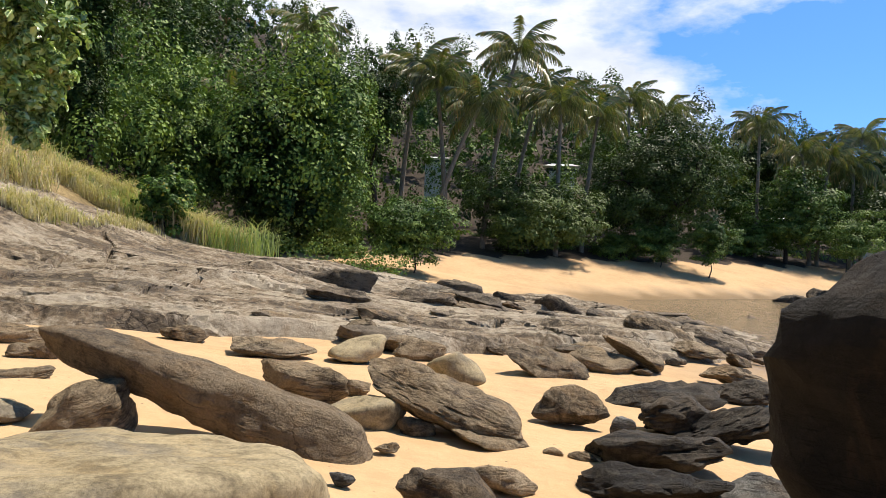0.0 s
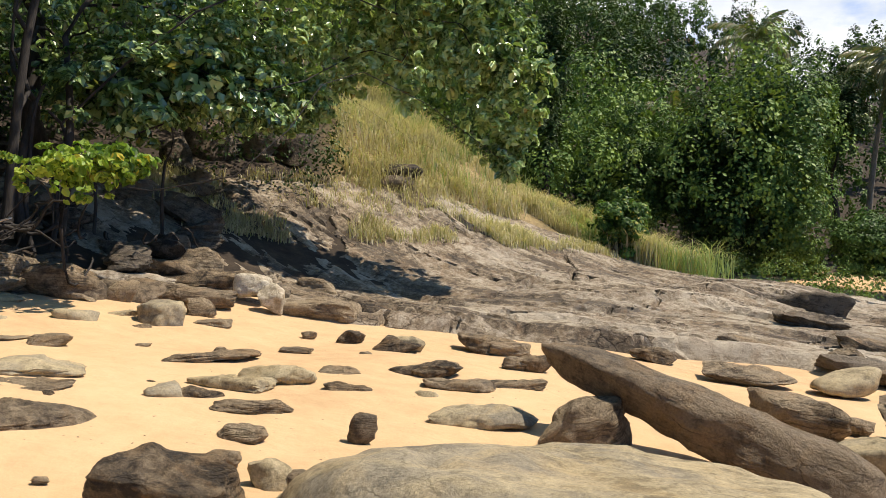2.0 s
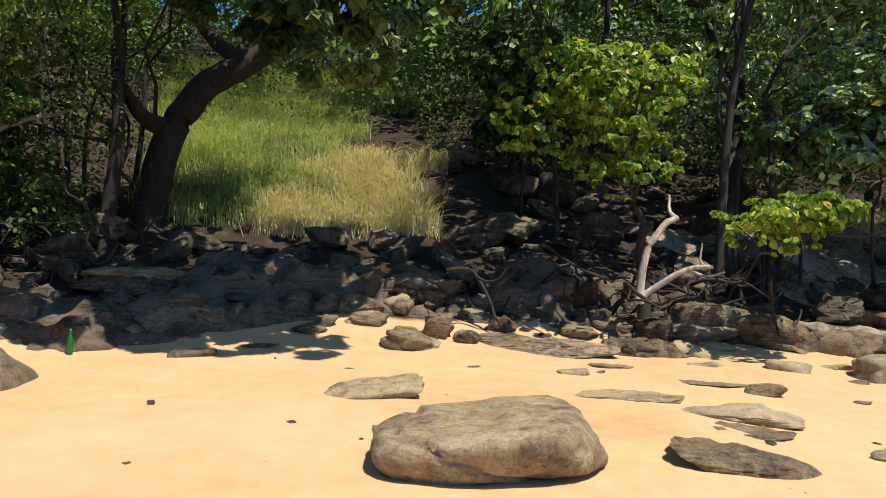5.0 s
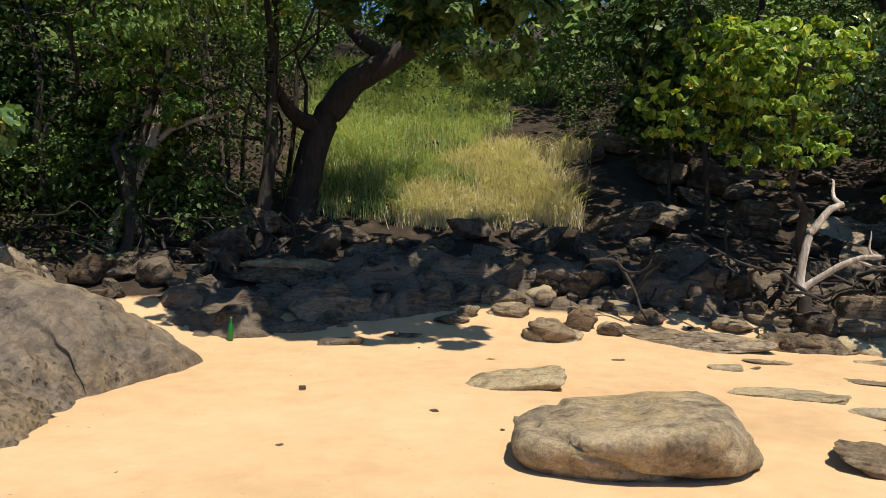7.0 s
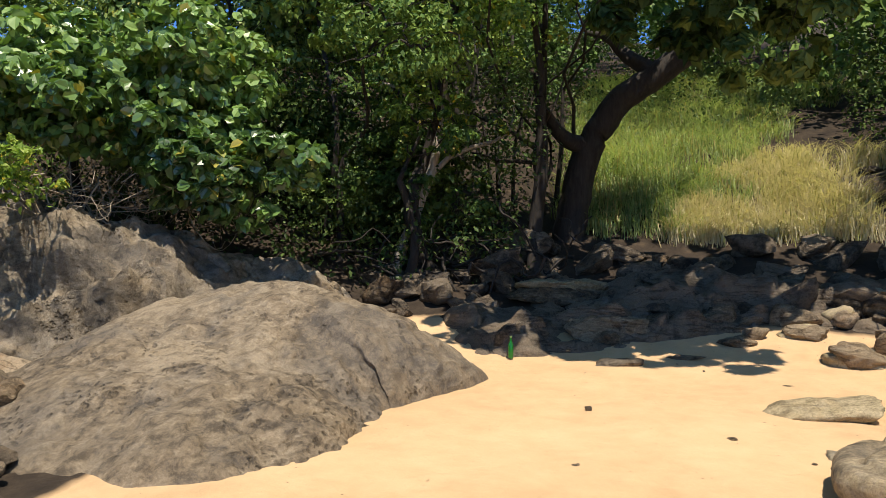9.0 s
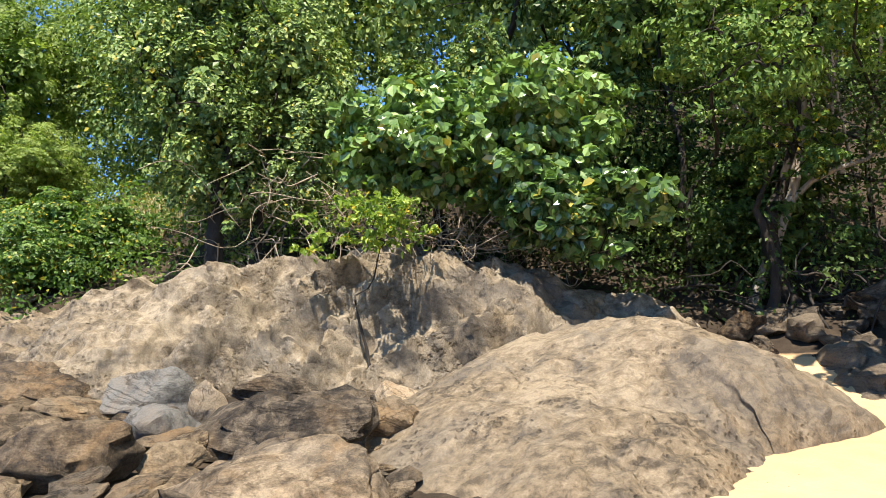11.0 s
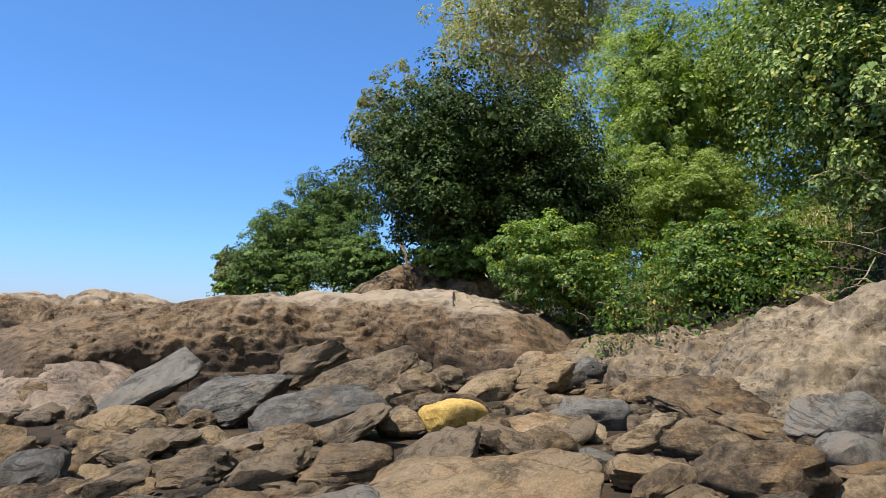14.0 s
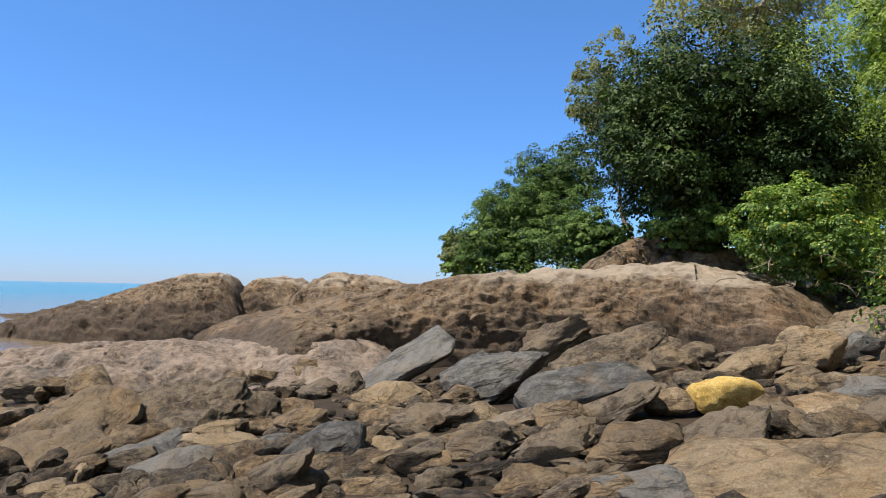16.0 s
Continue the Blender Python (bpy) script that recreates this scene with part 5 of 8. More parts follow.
edge_rock(-11.78, 0.52, 1.04, 0.59, 0.39, 0.20, 89, 0, 2805, "B")
edge_rock(-12.44, 0.16, 1.28, 0.56, 0.37, 0.25, 90, 0, 2812, "B")
edge_rock(-11.74, 4.52, 1.03, 0.68, 0.45, 0.27, 69, 0, 2826, "B")
edge_rock(-11.96, 3.40, 1.11, 0.59, 0.39, 0.29, 75, 0, 2833, "U")
edge_rock(-12.89, 0.72, 1.47, 0.61, 0.41, 0.31, 88, 0, 2840, "U")
edge_rock(-12.82, -0.48, 1.42, 0.70, 0.46, 0.26, 93, 0, 2847, "U")


# ---- single rocks ----
boulder(20.76, 48.72, 1.77, 1.06, 0.75, -21, 5, 2, 20, ROCK_DARK, 0.22, 3, label="dark jagged weathered rock", group="rocks below the bedrock shelf")
boulder(22.73, 50.40, 3.06, 1.83, 1.64, -24, 5, 2, 23, ROCK_DARK, 0.22, 4, label="dark jagged weathered rock", group="rocks below the bedrock shelf")
boulder(25.13, 51.85, 2.55, 1.91, 2.07, -31, 0, 2, 26, ROCK_DARK, 0.22, 3, label="dark jagged weathered rock", group="rocks below the bedrock shelf")
boulder(21.96, 49.08, 1.00, 0.75, 0.74, -15, -3, -3, 29, ROCK_DARK, 0.22, 3, label="dark jagged weathered rock", group="rocks below the bedrock shelf")
boulder(9.32, 34.79, 2.89, 1.74, 0.27, -6, -2, 0, 32, ROCK_DARK, 0.3, 4, label="dark jagged weathered rock", group="rocks below the bedrock shelf")
boulder(14.98, 46.65, 1.45, 0.87, 0.34, -19, -2, -2, 35, ROCK_DARK, 0.3, 3, label="dark jagged weathered rock", group="rocks below the bedrock shelf")
boulder(5.04, 18.74, 1.69, 1.01, 0.67, -15, -3, 13, 89, ROCK_SLAB, 0.22, 4, label="tilted brown slab of layered bedrock", group="rocks below the bedrock shelf")
boulder(3.41, 22.50, 1.49, 0.89, 0.65, -5, 3, 14, 92, ROCK_DARK, 0.22, 4, label="dark jagged weathered rock", group="rocks below the bedrock shelf")
boulder(-5.16, 8.04, 0.92, 0.55, 0.25, 34, 1, -11, 101, ROCK_BROWN, 0.3, 4, label="brown weathered schist boulder lying on sand", group="rocks below the bedrock shelf")
boulder(-4.45, 7.57, 0.85, 0.51, 0.16, 23, -3, 2, 104, ROCK_BROWN, 0.3, 4, label="brown weathered schist boulder lying on sand", group="rocks below the bedrock shelf")
boulder(-3.60, 6.58, 1.03, 0.62, 0.21, 26, 2, -5, 110, ROCK_SMOOTH, 0.3, 4, label="pale sandy-brown rock half buried in sand", group="rocks below the bedrock shelf")
boulder(-6.44, 9.41, 0.62, 0.37, 0.29, 44, -5, 2, 113, ROCK_SMOOTH, 0.3, 4, label="pale sandy-brown rock half buried in sand", group="rocks below the bedrock shelf")
boulder(-2.21, 20.03, 1.75, 1.05, 0.83, 11, -2, 9, 161, ROCK_DARK, 0.22, 4, label="dark jagged weathered rock", group="rocks below the bedrock shelf")
boulder(-0.38, 18.97, 2.50, 1.50, 0.55, -0, -2, 5, 164, ROCK_SLAB, 0.22, 4, label="tilted brown slab of layered bedrock", group="rocks below the bedrock shelf")
boulder(0.68, 23.33, 1.53, 0.92, 0.58, 2, -4, 13, 167, ROCK_DARK, 0.22, 4, label="dark jagged weathered rock", group="rocks below the bedrock shelf")
boulder(2.02, 23.16, 1.19, 0.71, 0.48, -10, -3, 9, 170, ROCK_DARK, 0.22, 3, label="dark jagged weathered rock", group="rocks below the bedrock shelf")
boulder(4.22, 21.17, 0.87, 0.65, 0.62, -16, 3, 12, 173, ROCK_SLAB, 0.22, 3, label="tilted brown slab of layered bedrock", group="rocks below the bedrock shelf")
boulder(7.91, 26.16, 2.00, 1.20, 0.64, -19, -3, 11, 176, ROCK_DARK, 0.22, 4, label="dark jagged weathered rock", group="rocks below the bedrock shelf")
boulder(2.86, 18.89, 1.39, 0.83, 0.44, -4, -3, 12, 179, ROCK_SLAB, 0.22, 4, label="tilted brown slab of layered bedrock", group="rocks below the bedrock shelf")
boulder(6.17, 17.70, 1.76, 1.06, 0.71, -16, -5, 12, 182, ROCK_SLAB, 0.22, 4, label="tilted brown slab of layered bedrock", group="rocks below the bedrock shelf")
boulder(7.54, 19.99, 1.25, 0.75, 0.50, -25, 0, 13, 185, ROCK_SLAB, 0.22, 4, label="tilted brown slab of layered bedrock", group="rocks below the bedrock shelf")
boulder(2.26, 16.27, 0.96, 0.57, 0.38, -8, 3, 10, 188, ROCK_SLAB, 0.22, 4, label="tilted brown slab of layered bedrock", group="rocks below the bedrock shelf")
boulder(0.58, 17.05, 1.60, 0.96, 0.36, -2, -3, 6, 191, ROCK_SLAB, 0.22, 4, label="tilted brown slab of layered bedrock", group="rocks below the bedrock shelf")
boulder(2.75, 16.03, 0.95, 0.57, 0.37, -5, 3, 10, 194, ROCK_SLAB, 0.22, 4, label="tilted brown slab of layered bedrock", group="rocks below the bedrock shelf")
boulder(6.27, 23.54, 1.25, 0.75, 0.59, -12, 3, 15, 197, ROCK_DARK, 0.22, 3, label="dark jagged weathered rock", group="rocks below the bedrock shelf")
boulder(6.16, 25.93, 1.17, 0.70, 0.55, -9, -3, 13, 200, ROCK_DARK, 0.22, 3, label="dark jagged weathered rock", group="rocks below the bedrock shelf")
boulder(8.79, 24.90, 1.55, 0.93, 0.56, -16, -4, 10, 203, ROCK_DARK, 0.22, 4, label="dark jagged weathered rock", group="rocks below the bedrock shelf")
boulder(-16.19, 14.78, 1.43, 1.07, 1.72, 41, 5, -3, 212, ROCK_DARK, 0.22, 4, label="dark jagged weathered rock", group="rocks scattered on the sand")
boulder(-15.65, 15.86, 1.29, 0.97, 1.62, 36, -0, -2, 215, ROCK_DARK, 0.22, 4, label="dark jagged weathered rock", group="rocks scattered on the sand")
boulder(-15.81, 13.27, 1.05, 0.79, 1.08, 46, -4, 1, 218, ROCK_DARK, 0.22, 3, label="dark jagged weathered rock", group="rocks scattered on the sand")
boulder(-15.03, 16.66, 1.14, 0.86, 0.98, 43, 6, -3, 221, ROCK_DARK, 0.22, 3, label="dark jagged weathered rock", group="rocks scattered on the sand")
boulder(-13.18, 18.93, 1.51, 0.91, 0.60, 34, -1, -3, 224, ROCK_DARK, 0.22, 4, label="dark jagged weathered rock", group="rocks scattered on the sand")
boulder(-3.74, 3.18, 0.88, 0.66, 0.48, 40, 1, 1, 227, ROCK_BROWN, 0.22, 5, label="brown weathered schist boulder lying on sand", group="rocks scattered on the sand")
boulder(-3.63, 6.58, 0.79, 0.48, 0.16, 30, 5, -1, 230, ROCK_SMOOTH, 0.3, 4, label="pale sandy-brown rock half buried in sand", group="rocks scattered on the sand")
boulder(-3.97, 5.21, 0.23, 0.17, 0.27, 27, 5, 0, 233, ROCK_BROWN, 0.3, 3, label="brown weathered schist stone lying on sand", group="rocks scattered on the sand")
boulder(-4.53, 4.53, 0.43, 0.26, 0.15, 34, 4, -2, 236, ROCK_BROWN, 0.3, 4, label="brown weathered schist boulder lying on sand", group="rocks scattered on the sand")
boulder(-4.19, 3.98, 0.30, 0.23, 0.17, 41, -4, -1, 239, ROCK_BROWN, 0.3, 4, label="brown weathered schist stone lying on sand", group="rocks scattered on the sand")
boulder(-3.70, 3.91, 0.27, 0.20, 0.26, 47, -5, 1, 242, ROCK_SMOOTH, 0.3, 3, label="pale sandy-brown stone half buried in sand", group="rocks scattered on the sand")
boulder(-3.54, 4.01, 0.17, 0.13, 0.15, 50, -5, -2, 245, ROCK_BROWN, 0.3, 3, label="brown weathered schist stone lying on sand", group="rocks scattered on the sand")
boulder(-5.83, 3.66, 1.17, 0.70, 0.24, 60, -0, 0, 248, ROCK_BROWN, 0.3, 5, label="brown weathered schist boulder lying on sand", group="rocks scattered on the sand")
boulder(-5.19, 5.20, 0.89, 0.54, 0.15, 46, -5, 3, 251, ROCK_BROWN, 0.3, 4, label="brown weathered schist boulder lying on sand", group="rocks scattered on the sand")
boulder(-5.91, 4.97, 0.38, 0.29, 0.22, 50, 2, -2, 254, ROCK_SMOOTH, 0.3, 3, label="pale sandy-brown rock half buried in sand", group="rocks scattered on the sand")
boulder(-5.71, 5.18, 0.46, 0.28, 0.13, 58, 4, 1, 257, ROCK_BROWN, 0.3, 4, label="brown weathered schist boulder lying on sand", group="rocks scattered on the sand")
boulder(-5.98, 5.79, 0.87, 0.52, 0.15, 36, -3, -1, 260, ROCK_SMOOTH, 0.3, 4, label="pale sandy-brown rock half buried in sand", group="rocks scattered on the sand")
boulder(-5.87, 6.36, 0.82, 0.49, 0.26, 43, 3, 12, 263, ROCK_SMOOTH, 0.3, 4, label="pale sandy-brown rock half buried in sand", group="rocks scattered on the sand")
boulder(-7.26, 6.59, 1.30, 0.78, 0.10, 43, -6, -5, 266, ROCK_BROWN, 0.3, 4, label="brown weathered schist boulder lying on sand", group="rocks scattered on the sand")
boulder(-7.05, 7.91, 0.46, 0.27, 0.09, 35, -4, -0, 269, ROCK_BROWN, 0.3, 3, label="brown weathered schist boulder lying on sand", group="rocks scattered on the sand")
boulder(-5.73, 7.18, 0.56, 0.33, 0.12, 32, 5, 3, 272, ROCK_BROWN, 0.3, 4, label="brown weathered schist boulder lying on sand", group="rocks scattered on the sand")
boulder(-5.15, 6.57, 0.50, 0.30, 0.12, 36, 3, 3, 275, ROCK_BROWN, 0.3, 4, label="brown weathered schist boulder lying on sand", group="rocks scattered on the sand")
boulder(-5.08, 7.98, 0.74, 0.44, 0.23, 28, 5, -10, 278, ROCK_BROWN, 0.3, 4, label="brown weathered schist boulder lying on sand", group="rocks scattered on the sand")
boulder(-4.41, 7.60, 0.75, 0.45, 0.17, 28, -5, -2, 281, ROCK_BROWN, 0.3, 4, label="brown weathered schist boulder lying on sand", group="rocks scattered on the sand")
boulder(-4.10, 8.20, 0.72, 0.43, 0.15, 33, -5, -3, 284, ROCK_BROWN, 0.3, 4, label="brown weathered schist boulder lying on sand", group="rocks scattered on the sand")
boulder(-4.51, 7.01, 0.33, 0.20, 0.10, 23, 3, 2, 287, ROCK_SMOOTH, 0.3, 3, label="pale sandy-brown stone half buried in sand", group="rocks scattered on the sand")
boulder(-4.60, 9.62, 0.65, 0.39, 0.30, 19, -3, 1, 290, ROCK_BROWN, 0.3, 4, label="brown weathered schist boulder lying on sand", group="rocks scattered on the sand")
boulder(-5.68, 10.62, 1.24, 0.75, 0.30, 30, 2, 9, 293, ROCK_BROWN, 0.3, 4, label="brown weathered schist boulder lying on sand", group="rocks scattered on the sand")
boulder(-7.28, 9.38, 0.47, 0.35, 0.27, 32, 3, 2, 296, ROCK_BROWN, 0.3, 3, label="brown weathered schist boulder lying on sand", group="rocks scattered on the sand")
boulder(-6.44, 9.22, 0.76, 0.46, 0.29, 29, -1, 0, 299, ROCK_BROWN, 0.3, 4, label="brown weathered schist boulder lying on sand", group="rocks scattered on the sand")
boulder(-7.85, 9.08, 0.26, 0.16, 0.12, 43, 4, -1, 302, ROCK_BROWN, 0.3, 3, label="brown weathered schist stone lying on sand", group="rocks scattered on the sand")
boulder(-7.46, 7.03, 0.18, 0.14, 0.11, 38, 4, 0, 305, ROCK_BROWN, 0.3, 3, label="brown weathered schist stone lying on sand", group="rocks scattered on the sand")
boulder(-6.35, 8.45, 0.19, 0.14, 0.10, 43, 2, -3, 308, ROCK_BROWN, 0.3, 3, label="brown weathered schist stone lying on sand", group="rocks scattered on the sand")
boulder(-7.43, 4.55, 1.12, 0.67, 0.23, 58, -1, 1, 311, ROCK_SMOOTH, 0.3, 4, label="pale sandy-brown rock half buried in sand", group="rocks scattered on the sand")
boulder(-8.45, 3.81, 1.32, 0.79, 0.12, 70, 1, 2, 314, ROCK_SMOOTH, 0.3, 4, label="pale sandy-brown rock half buried in sand", group="rocks scattered on the sand")
boulder(-7.01, 3.88, 1.58, 0.95, 0.09, 59, 3, 1, 317, ROCK_BROWN, 0.3, 5, label="brown weathered schist boulder lying on sand", group="rocks scattered on the sand")
boulder(-9.16, 5.15, 1.00, 0.60, 0.08, 66, -3, 3, 320, ROCK_BROWN, 0.3, 4, label="brown weathered schist boulder lying on sand", group="rocks scattered on the sand")
boulder(-8.62, 5.60, 0.48, 0.29, 0.21, 68, -5, 2, 323, ROCK_BROWN, 0.3, 3, label="brown weathered schist boulder lying on sand", group="rocks scattered on the sand")
boulder(-9.76, 6.67, 0.59, 0.36, 0.28, 56, 4, 0, 326, ROCK_SMOOTH, 0.3, 3, label="pale sandy-brown rock half buried in sand", group="rocks scattered on the sand")
boulder(-9.94, 7.45, 0.58, 0.35, 0.14, 55, -1, -3, 329, ROCK_SMOOTH, 0.3, 3, label="pale sandy-brown rock half buried in sand", group="rocks scattered on the sand")
boulder(-10.13, 5.68, 0.54, 0.32, 0.13, 71, 3, -1, 332, ROCK_SMOOTH, 0.3, 3, label="pale sandy-brown rock half buried in sand", group="rocks scattered on the sand")
boulder(-9.31, 7.70, 0.69, 0.52, 0.46, 56, -6, 2, 335, ROCK_SMOOTH, 0.22, 4, label="pale sandy-brown rock half buried in sand", group="rocks scattered on the sand")
boulder(-9.03, 8.33, 0.70, 0.42, 0.17, 38, 1, 0, 338, ROCK_BROWN, 0.3, 4, label="brown weathered schist boulder lying on sand", group="rocks scattered on the sand")
boulder(-9.63, 8.68, 0.47, 0.35, 0.39, 42, 5, 1, 341, ROCK_BROWN, 0.22, 3, label="brown weathered schist boulder lying on sand", group="rocks scattered on the sand")
boulder(-9.21, 7.29, 0.30, 0.18, 0.10, 47, 3, -1, 344, ROCK_BROWN, 0.3, 3, label="brown weathered schist stone lying on sand", group="rocks scattered on the sand")
boulder(-10.39, 12.25, 0.93, 0.56, 0.40, 34, -3, 2, 347, ROCK_BROWN, 0.22, 4, label="brown weathered schist boulder lying on sand", group="rocks scattered on the sand")
boulder(-10.04, 11.50, 0.55, 0.33, 0.23, 39, 3, 2, 350, ROCK_BROWN, 0.3, 3, label="brown weathered schist boulder lying on sand", group="rocks scattered on the sand")
boulder(-10.97, 10.13, 0.43, 0.32, 0.28, 45, -3, 2, 353, ROCK_BROWN, 0.3, 3, label="brown weathered schist boulder lying on sand", group="rocks scattered on the sand")
boulder(-10.92, 4.46, 0.67, 0.40, 0.22, 68, -3, 1, 356, ROCK_SMOOTH, 0.3, 4, label="pale sandy-brown rock half buried in sand", group="rocks scattered on the sand")
boulder(-10.90, 5.24, 1.03, 0.62, 0.32, 74, 2, -1, 359, ROCK_BROWN, 0.3, 4, label="brown weathered schist boulder lying on sand", group="rocks scattered on the sand")
boulder(-11.72, 5.83, 0.56, 0.34, 0.29, 52, -0, 2, 362, ROCK_BROWN, 0.3, 3, label="brown weathered schist boulder lying on sand", group="rocks scattered on the sand")
boulder(-11.63, 6.65, 1.37, 0.82, 0.65, 71, 2, 1, 365, ROCK_BROWN, 0.22, 4, label="brown weathered schist boulder lying on sand", group="rocks scattered on the sand")
boulder(-11.14, 7.38, 1.28, 0.77, 0.59, 54, -6, 2, 368, ROCK_BROWN, 0.22, 4, label="brown weathered schist boulder lying on sand", group="rocks scattered on the sand")
boulder(-10.69, 8.04, 0.57, 0.43, 0.50, 57, 1, -1, 371, ROCK_BROWN, 0.22, 3, label="brown weathered schist boulder lying on sand", group="rocks scattered on the sand")
boulder(-11.56, 10.25, 1.10, 0.83, 0.64, 39, -0, -2, 374, ROCK_BROWN, 0.22, 4, label="brown weathered schist boulder lying on sand", group="rocks scattered on the sand")
boulder(-10.65, 5.89, 0.74, 0.44, 0.29, 57, 0, 10, 377, ROCK_SMOOTH, 0.3, 4, label="pale sandy-brown rock half buried in sand", group="rocks scattered on the sand")
boulder(-11.09, 6.48, 0.60, 0.36, 0.15, 53, 4, 2, 380, ROCK_SMOOTH, 0.3, 3, label="pale sandy-brown rock half buried in sand", group="rocks scattered on the sand")
boulder(-4.62, 3.02, 0.10, 0.07, 0.05, 55, -4, -1, 383, ROCK_BROWN, 0.3, 3, label="brown weathered schist stone lying on sand", group="rocks scattered on the sand")
boulder(-8.19, 6.50, 0.23, 0.14, 0.06, 57, -1, 2, 386, ROCK_BROWN, 0.3, 3, label="brown weathered schist stone lying on sand", group="rocks scattered on the sand")
boulder(-8.54, 1.09, 1.12, 0.67, 0.29, 79, 5, -1, 389, ROCK_SMOOTH, 0.3, 4, label="pale sandy-brown rock half buried in sand", group="rocks scattered on the sand")
boulder(-6.99, 1.06, 0.27, 0.16, 0.12, 80, 5, -3, 392, ROCK_SMOOTH, 0.3, 3, label="pale sandy-brown stone half buried in sand", group="rocks scattered on the sand")
boulder(-9.90, 0.97, 0.18, 0.11, 0.06, 85, -4, -2, 395, ROCK_BROWN, 0.3, 3, label="brown weathered schist stone lying on sand", group="rocks scattered on the sand")
boulder(-10.02, 2.53, 0.21, 0.12, 0.08, 82, -6, -0, 398, ROCK_BROWN, 0.3, 3, label="brown weathered schist stone lying on sand", group="rocks scattered on the sand")
boulder(-9.71, 3.70, 0.41, 0.24, 0.14, 75, -2, 0, 401, ROCK_SMOOTH, 0.3, 3, label="pale sandy-brown rock half buried in sand", group="rocks scattered on the sand")
boulder(-10.19, 4.44, 0.67, 0.40, 0.07, 71, -2, 2, 404, ROCK_BROWN, 0.3, 4, label="brown weathered schist boulder lying on sand", group="rocks scattered on the sand")
boulder(-11.14, 1.90, 0.84, 0.50, 0.23, 90, 0, -2, 407, ROCK_SMOOTH, 0.3, 4, label="pale sandy-brown rock half buried in sand", group="rocks scattered on the sand")
boulder(-11.50, 2.74, 0.38, 0.28, 0.27, 87, 2, 3, 410, ROCK_SMOOTH, 0.3, 3, label="pale sandy-brown rock half buried in sand", group="rocks scattered on the sand")
boulder(-11.61, 2.37, 0.46, 0.35, 0.46, 83, -1, -3, 413, ROCK_BROWN, 0.22, 3, label="brown weathered schist boulder lying on sand", group="rocks scattered on the sand")
boulder(-12.66, 1.93, 0.46, 0.34, 0.36, 79, -3, -1, 416, ROCK_SMOOTH, 0.22, 3, label="pale sandy-brown rock half buried in sand", group="rocks scattered on the sand")
boulder(-13.08, 2.46, 0.62, 0.46, 0.51, 75, 4, -3, 419, ROCK_SMOOTH, 0.22, 3, label="pale sandy-brown rock half buried in sand", group="rocks scattered on the sand")
boulder(-12.17, 1.36, 0.61, 0.37, 0.28, 78, -2, -2, 422, ROCK_SMOOTH, 0.3, 3, label="pale sandy-brown rock half buried in sand", group="rocks scattered on the sand")
boulder(-12.63, 1.23, 0.45, 0.34, 0.40, 92, -3, 2, 425, ROCK_BROWN, 0.22, 3, label="brown weathered schist boulder lying on sand", group="rocks scattered on the sand")
boulder(-12.52, 0.32, 0.45, 0.34, 0.37, 97, 4, -0, 428, ROCK_BROWN, 0.22, 3, label="brown weathered schist boulder lying on sand", group="rocks scattered on the sand")
boulder(-12.00, -1.03, 1.02, 0.61, 0.36, 107, -0, 3, 431, ROCK_BROWN, 0.22, 4, label="brown weathered schist boulder lying on sand", group="rocks scattered on the sand")
boulder(-13.47, -2.14, 1.82, 1.09, 0.42, 99, -2, 1, 434, ROCK_SMOOTH, 0.22, 4, label="pale sandy-brown rock half buried in sand", group="rocks scattered on the sand")
boulder(-12.22, -1.35, 1.22, 0.73, 0.26, 99, -1, 2, 437, ROCK_BROWN, 0.3, 4, label="brown weathered schist boulder lying on sand", group="rocks scattered on the sand")
boulder(-12.02, 0.77, 0.43, 0.26, 0.26, 80, 6, 2, 440, ROCK_BROWN, 0.3, 3, label="brown weathered schist boulder lying on sand", group="rocks scattered on the sand")
boulder(-11.15, 3.60, 0.83, 0.50, 0.15, 77, 5, -3, 443, ROCK_SMOOTH, 0.3, 4, label="pale sandy-brown rock half buried in sand", group="rocks scattered on the sand")
boulder(-10.99, 4.31, 1.00, 0.60, 0.18, 75, -1, 2, 446, ROCK_BROWN, 0.3, 4, label="brown weathered schist boulder lying on sand", group="rocks scattered on the sand")
boulder(-10.98, 5.10, 0.77, 0.46, 0.25, 67, 0, 2, 449, ROCK_BROWN, 0.3, 4, label="brown weathered schist boulder lying on sand", group="rocks scattered on the sand")
boulder(-11.20, 4.89, 0.61, 0.36, 0.21, 76, -1, 2, 452, ROCK_BROWN, 0.3, 3, label="brown weathered schist boulder lying on sand", group="rocks scattered on the sand")
boulder(-12.42, 3.14, 0.55, 0.33, 0.23, 74, -2, -1, 455, ROCK_SMOOTH, 0.3, 3, label="pale sandy-brown rock half buried in sand", group="rocks scattered on the sand")
boulder(-12.49, -0.45, 0.54, 0.32, 0.23, 101, 6, -2, 458, ROCK_BROWN, 0.3, 3, label="brown weathered schist boulder lying on sand", group="rocks scattered on the sand")
boulder(-12.68, -0.10, 0.41, 0.25, 0.24, 88, 5, -2, 461, ROCK_BROWN, 0.3, 3, label="brown weathered schist boulder lying on sand", group="rocks scattered on the sand")
boulder(-11.19, -2.44, 0.53, 0.40, 0.42, 109, -2, 1, 464, ROCK_DARK, 0.22, 3, label="dark jagged weathered rock", group="rocks scattered on the sand")
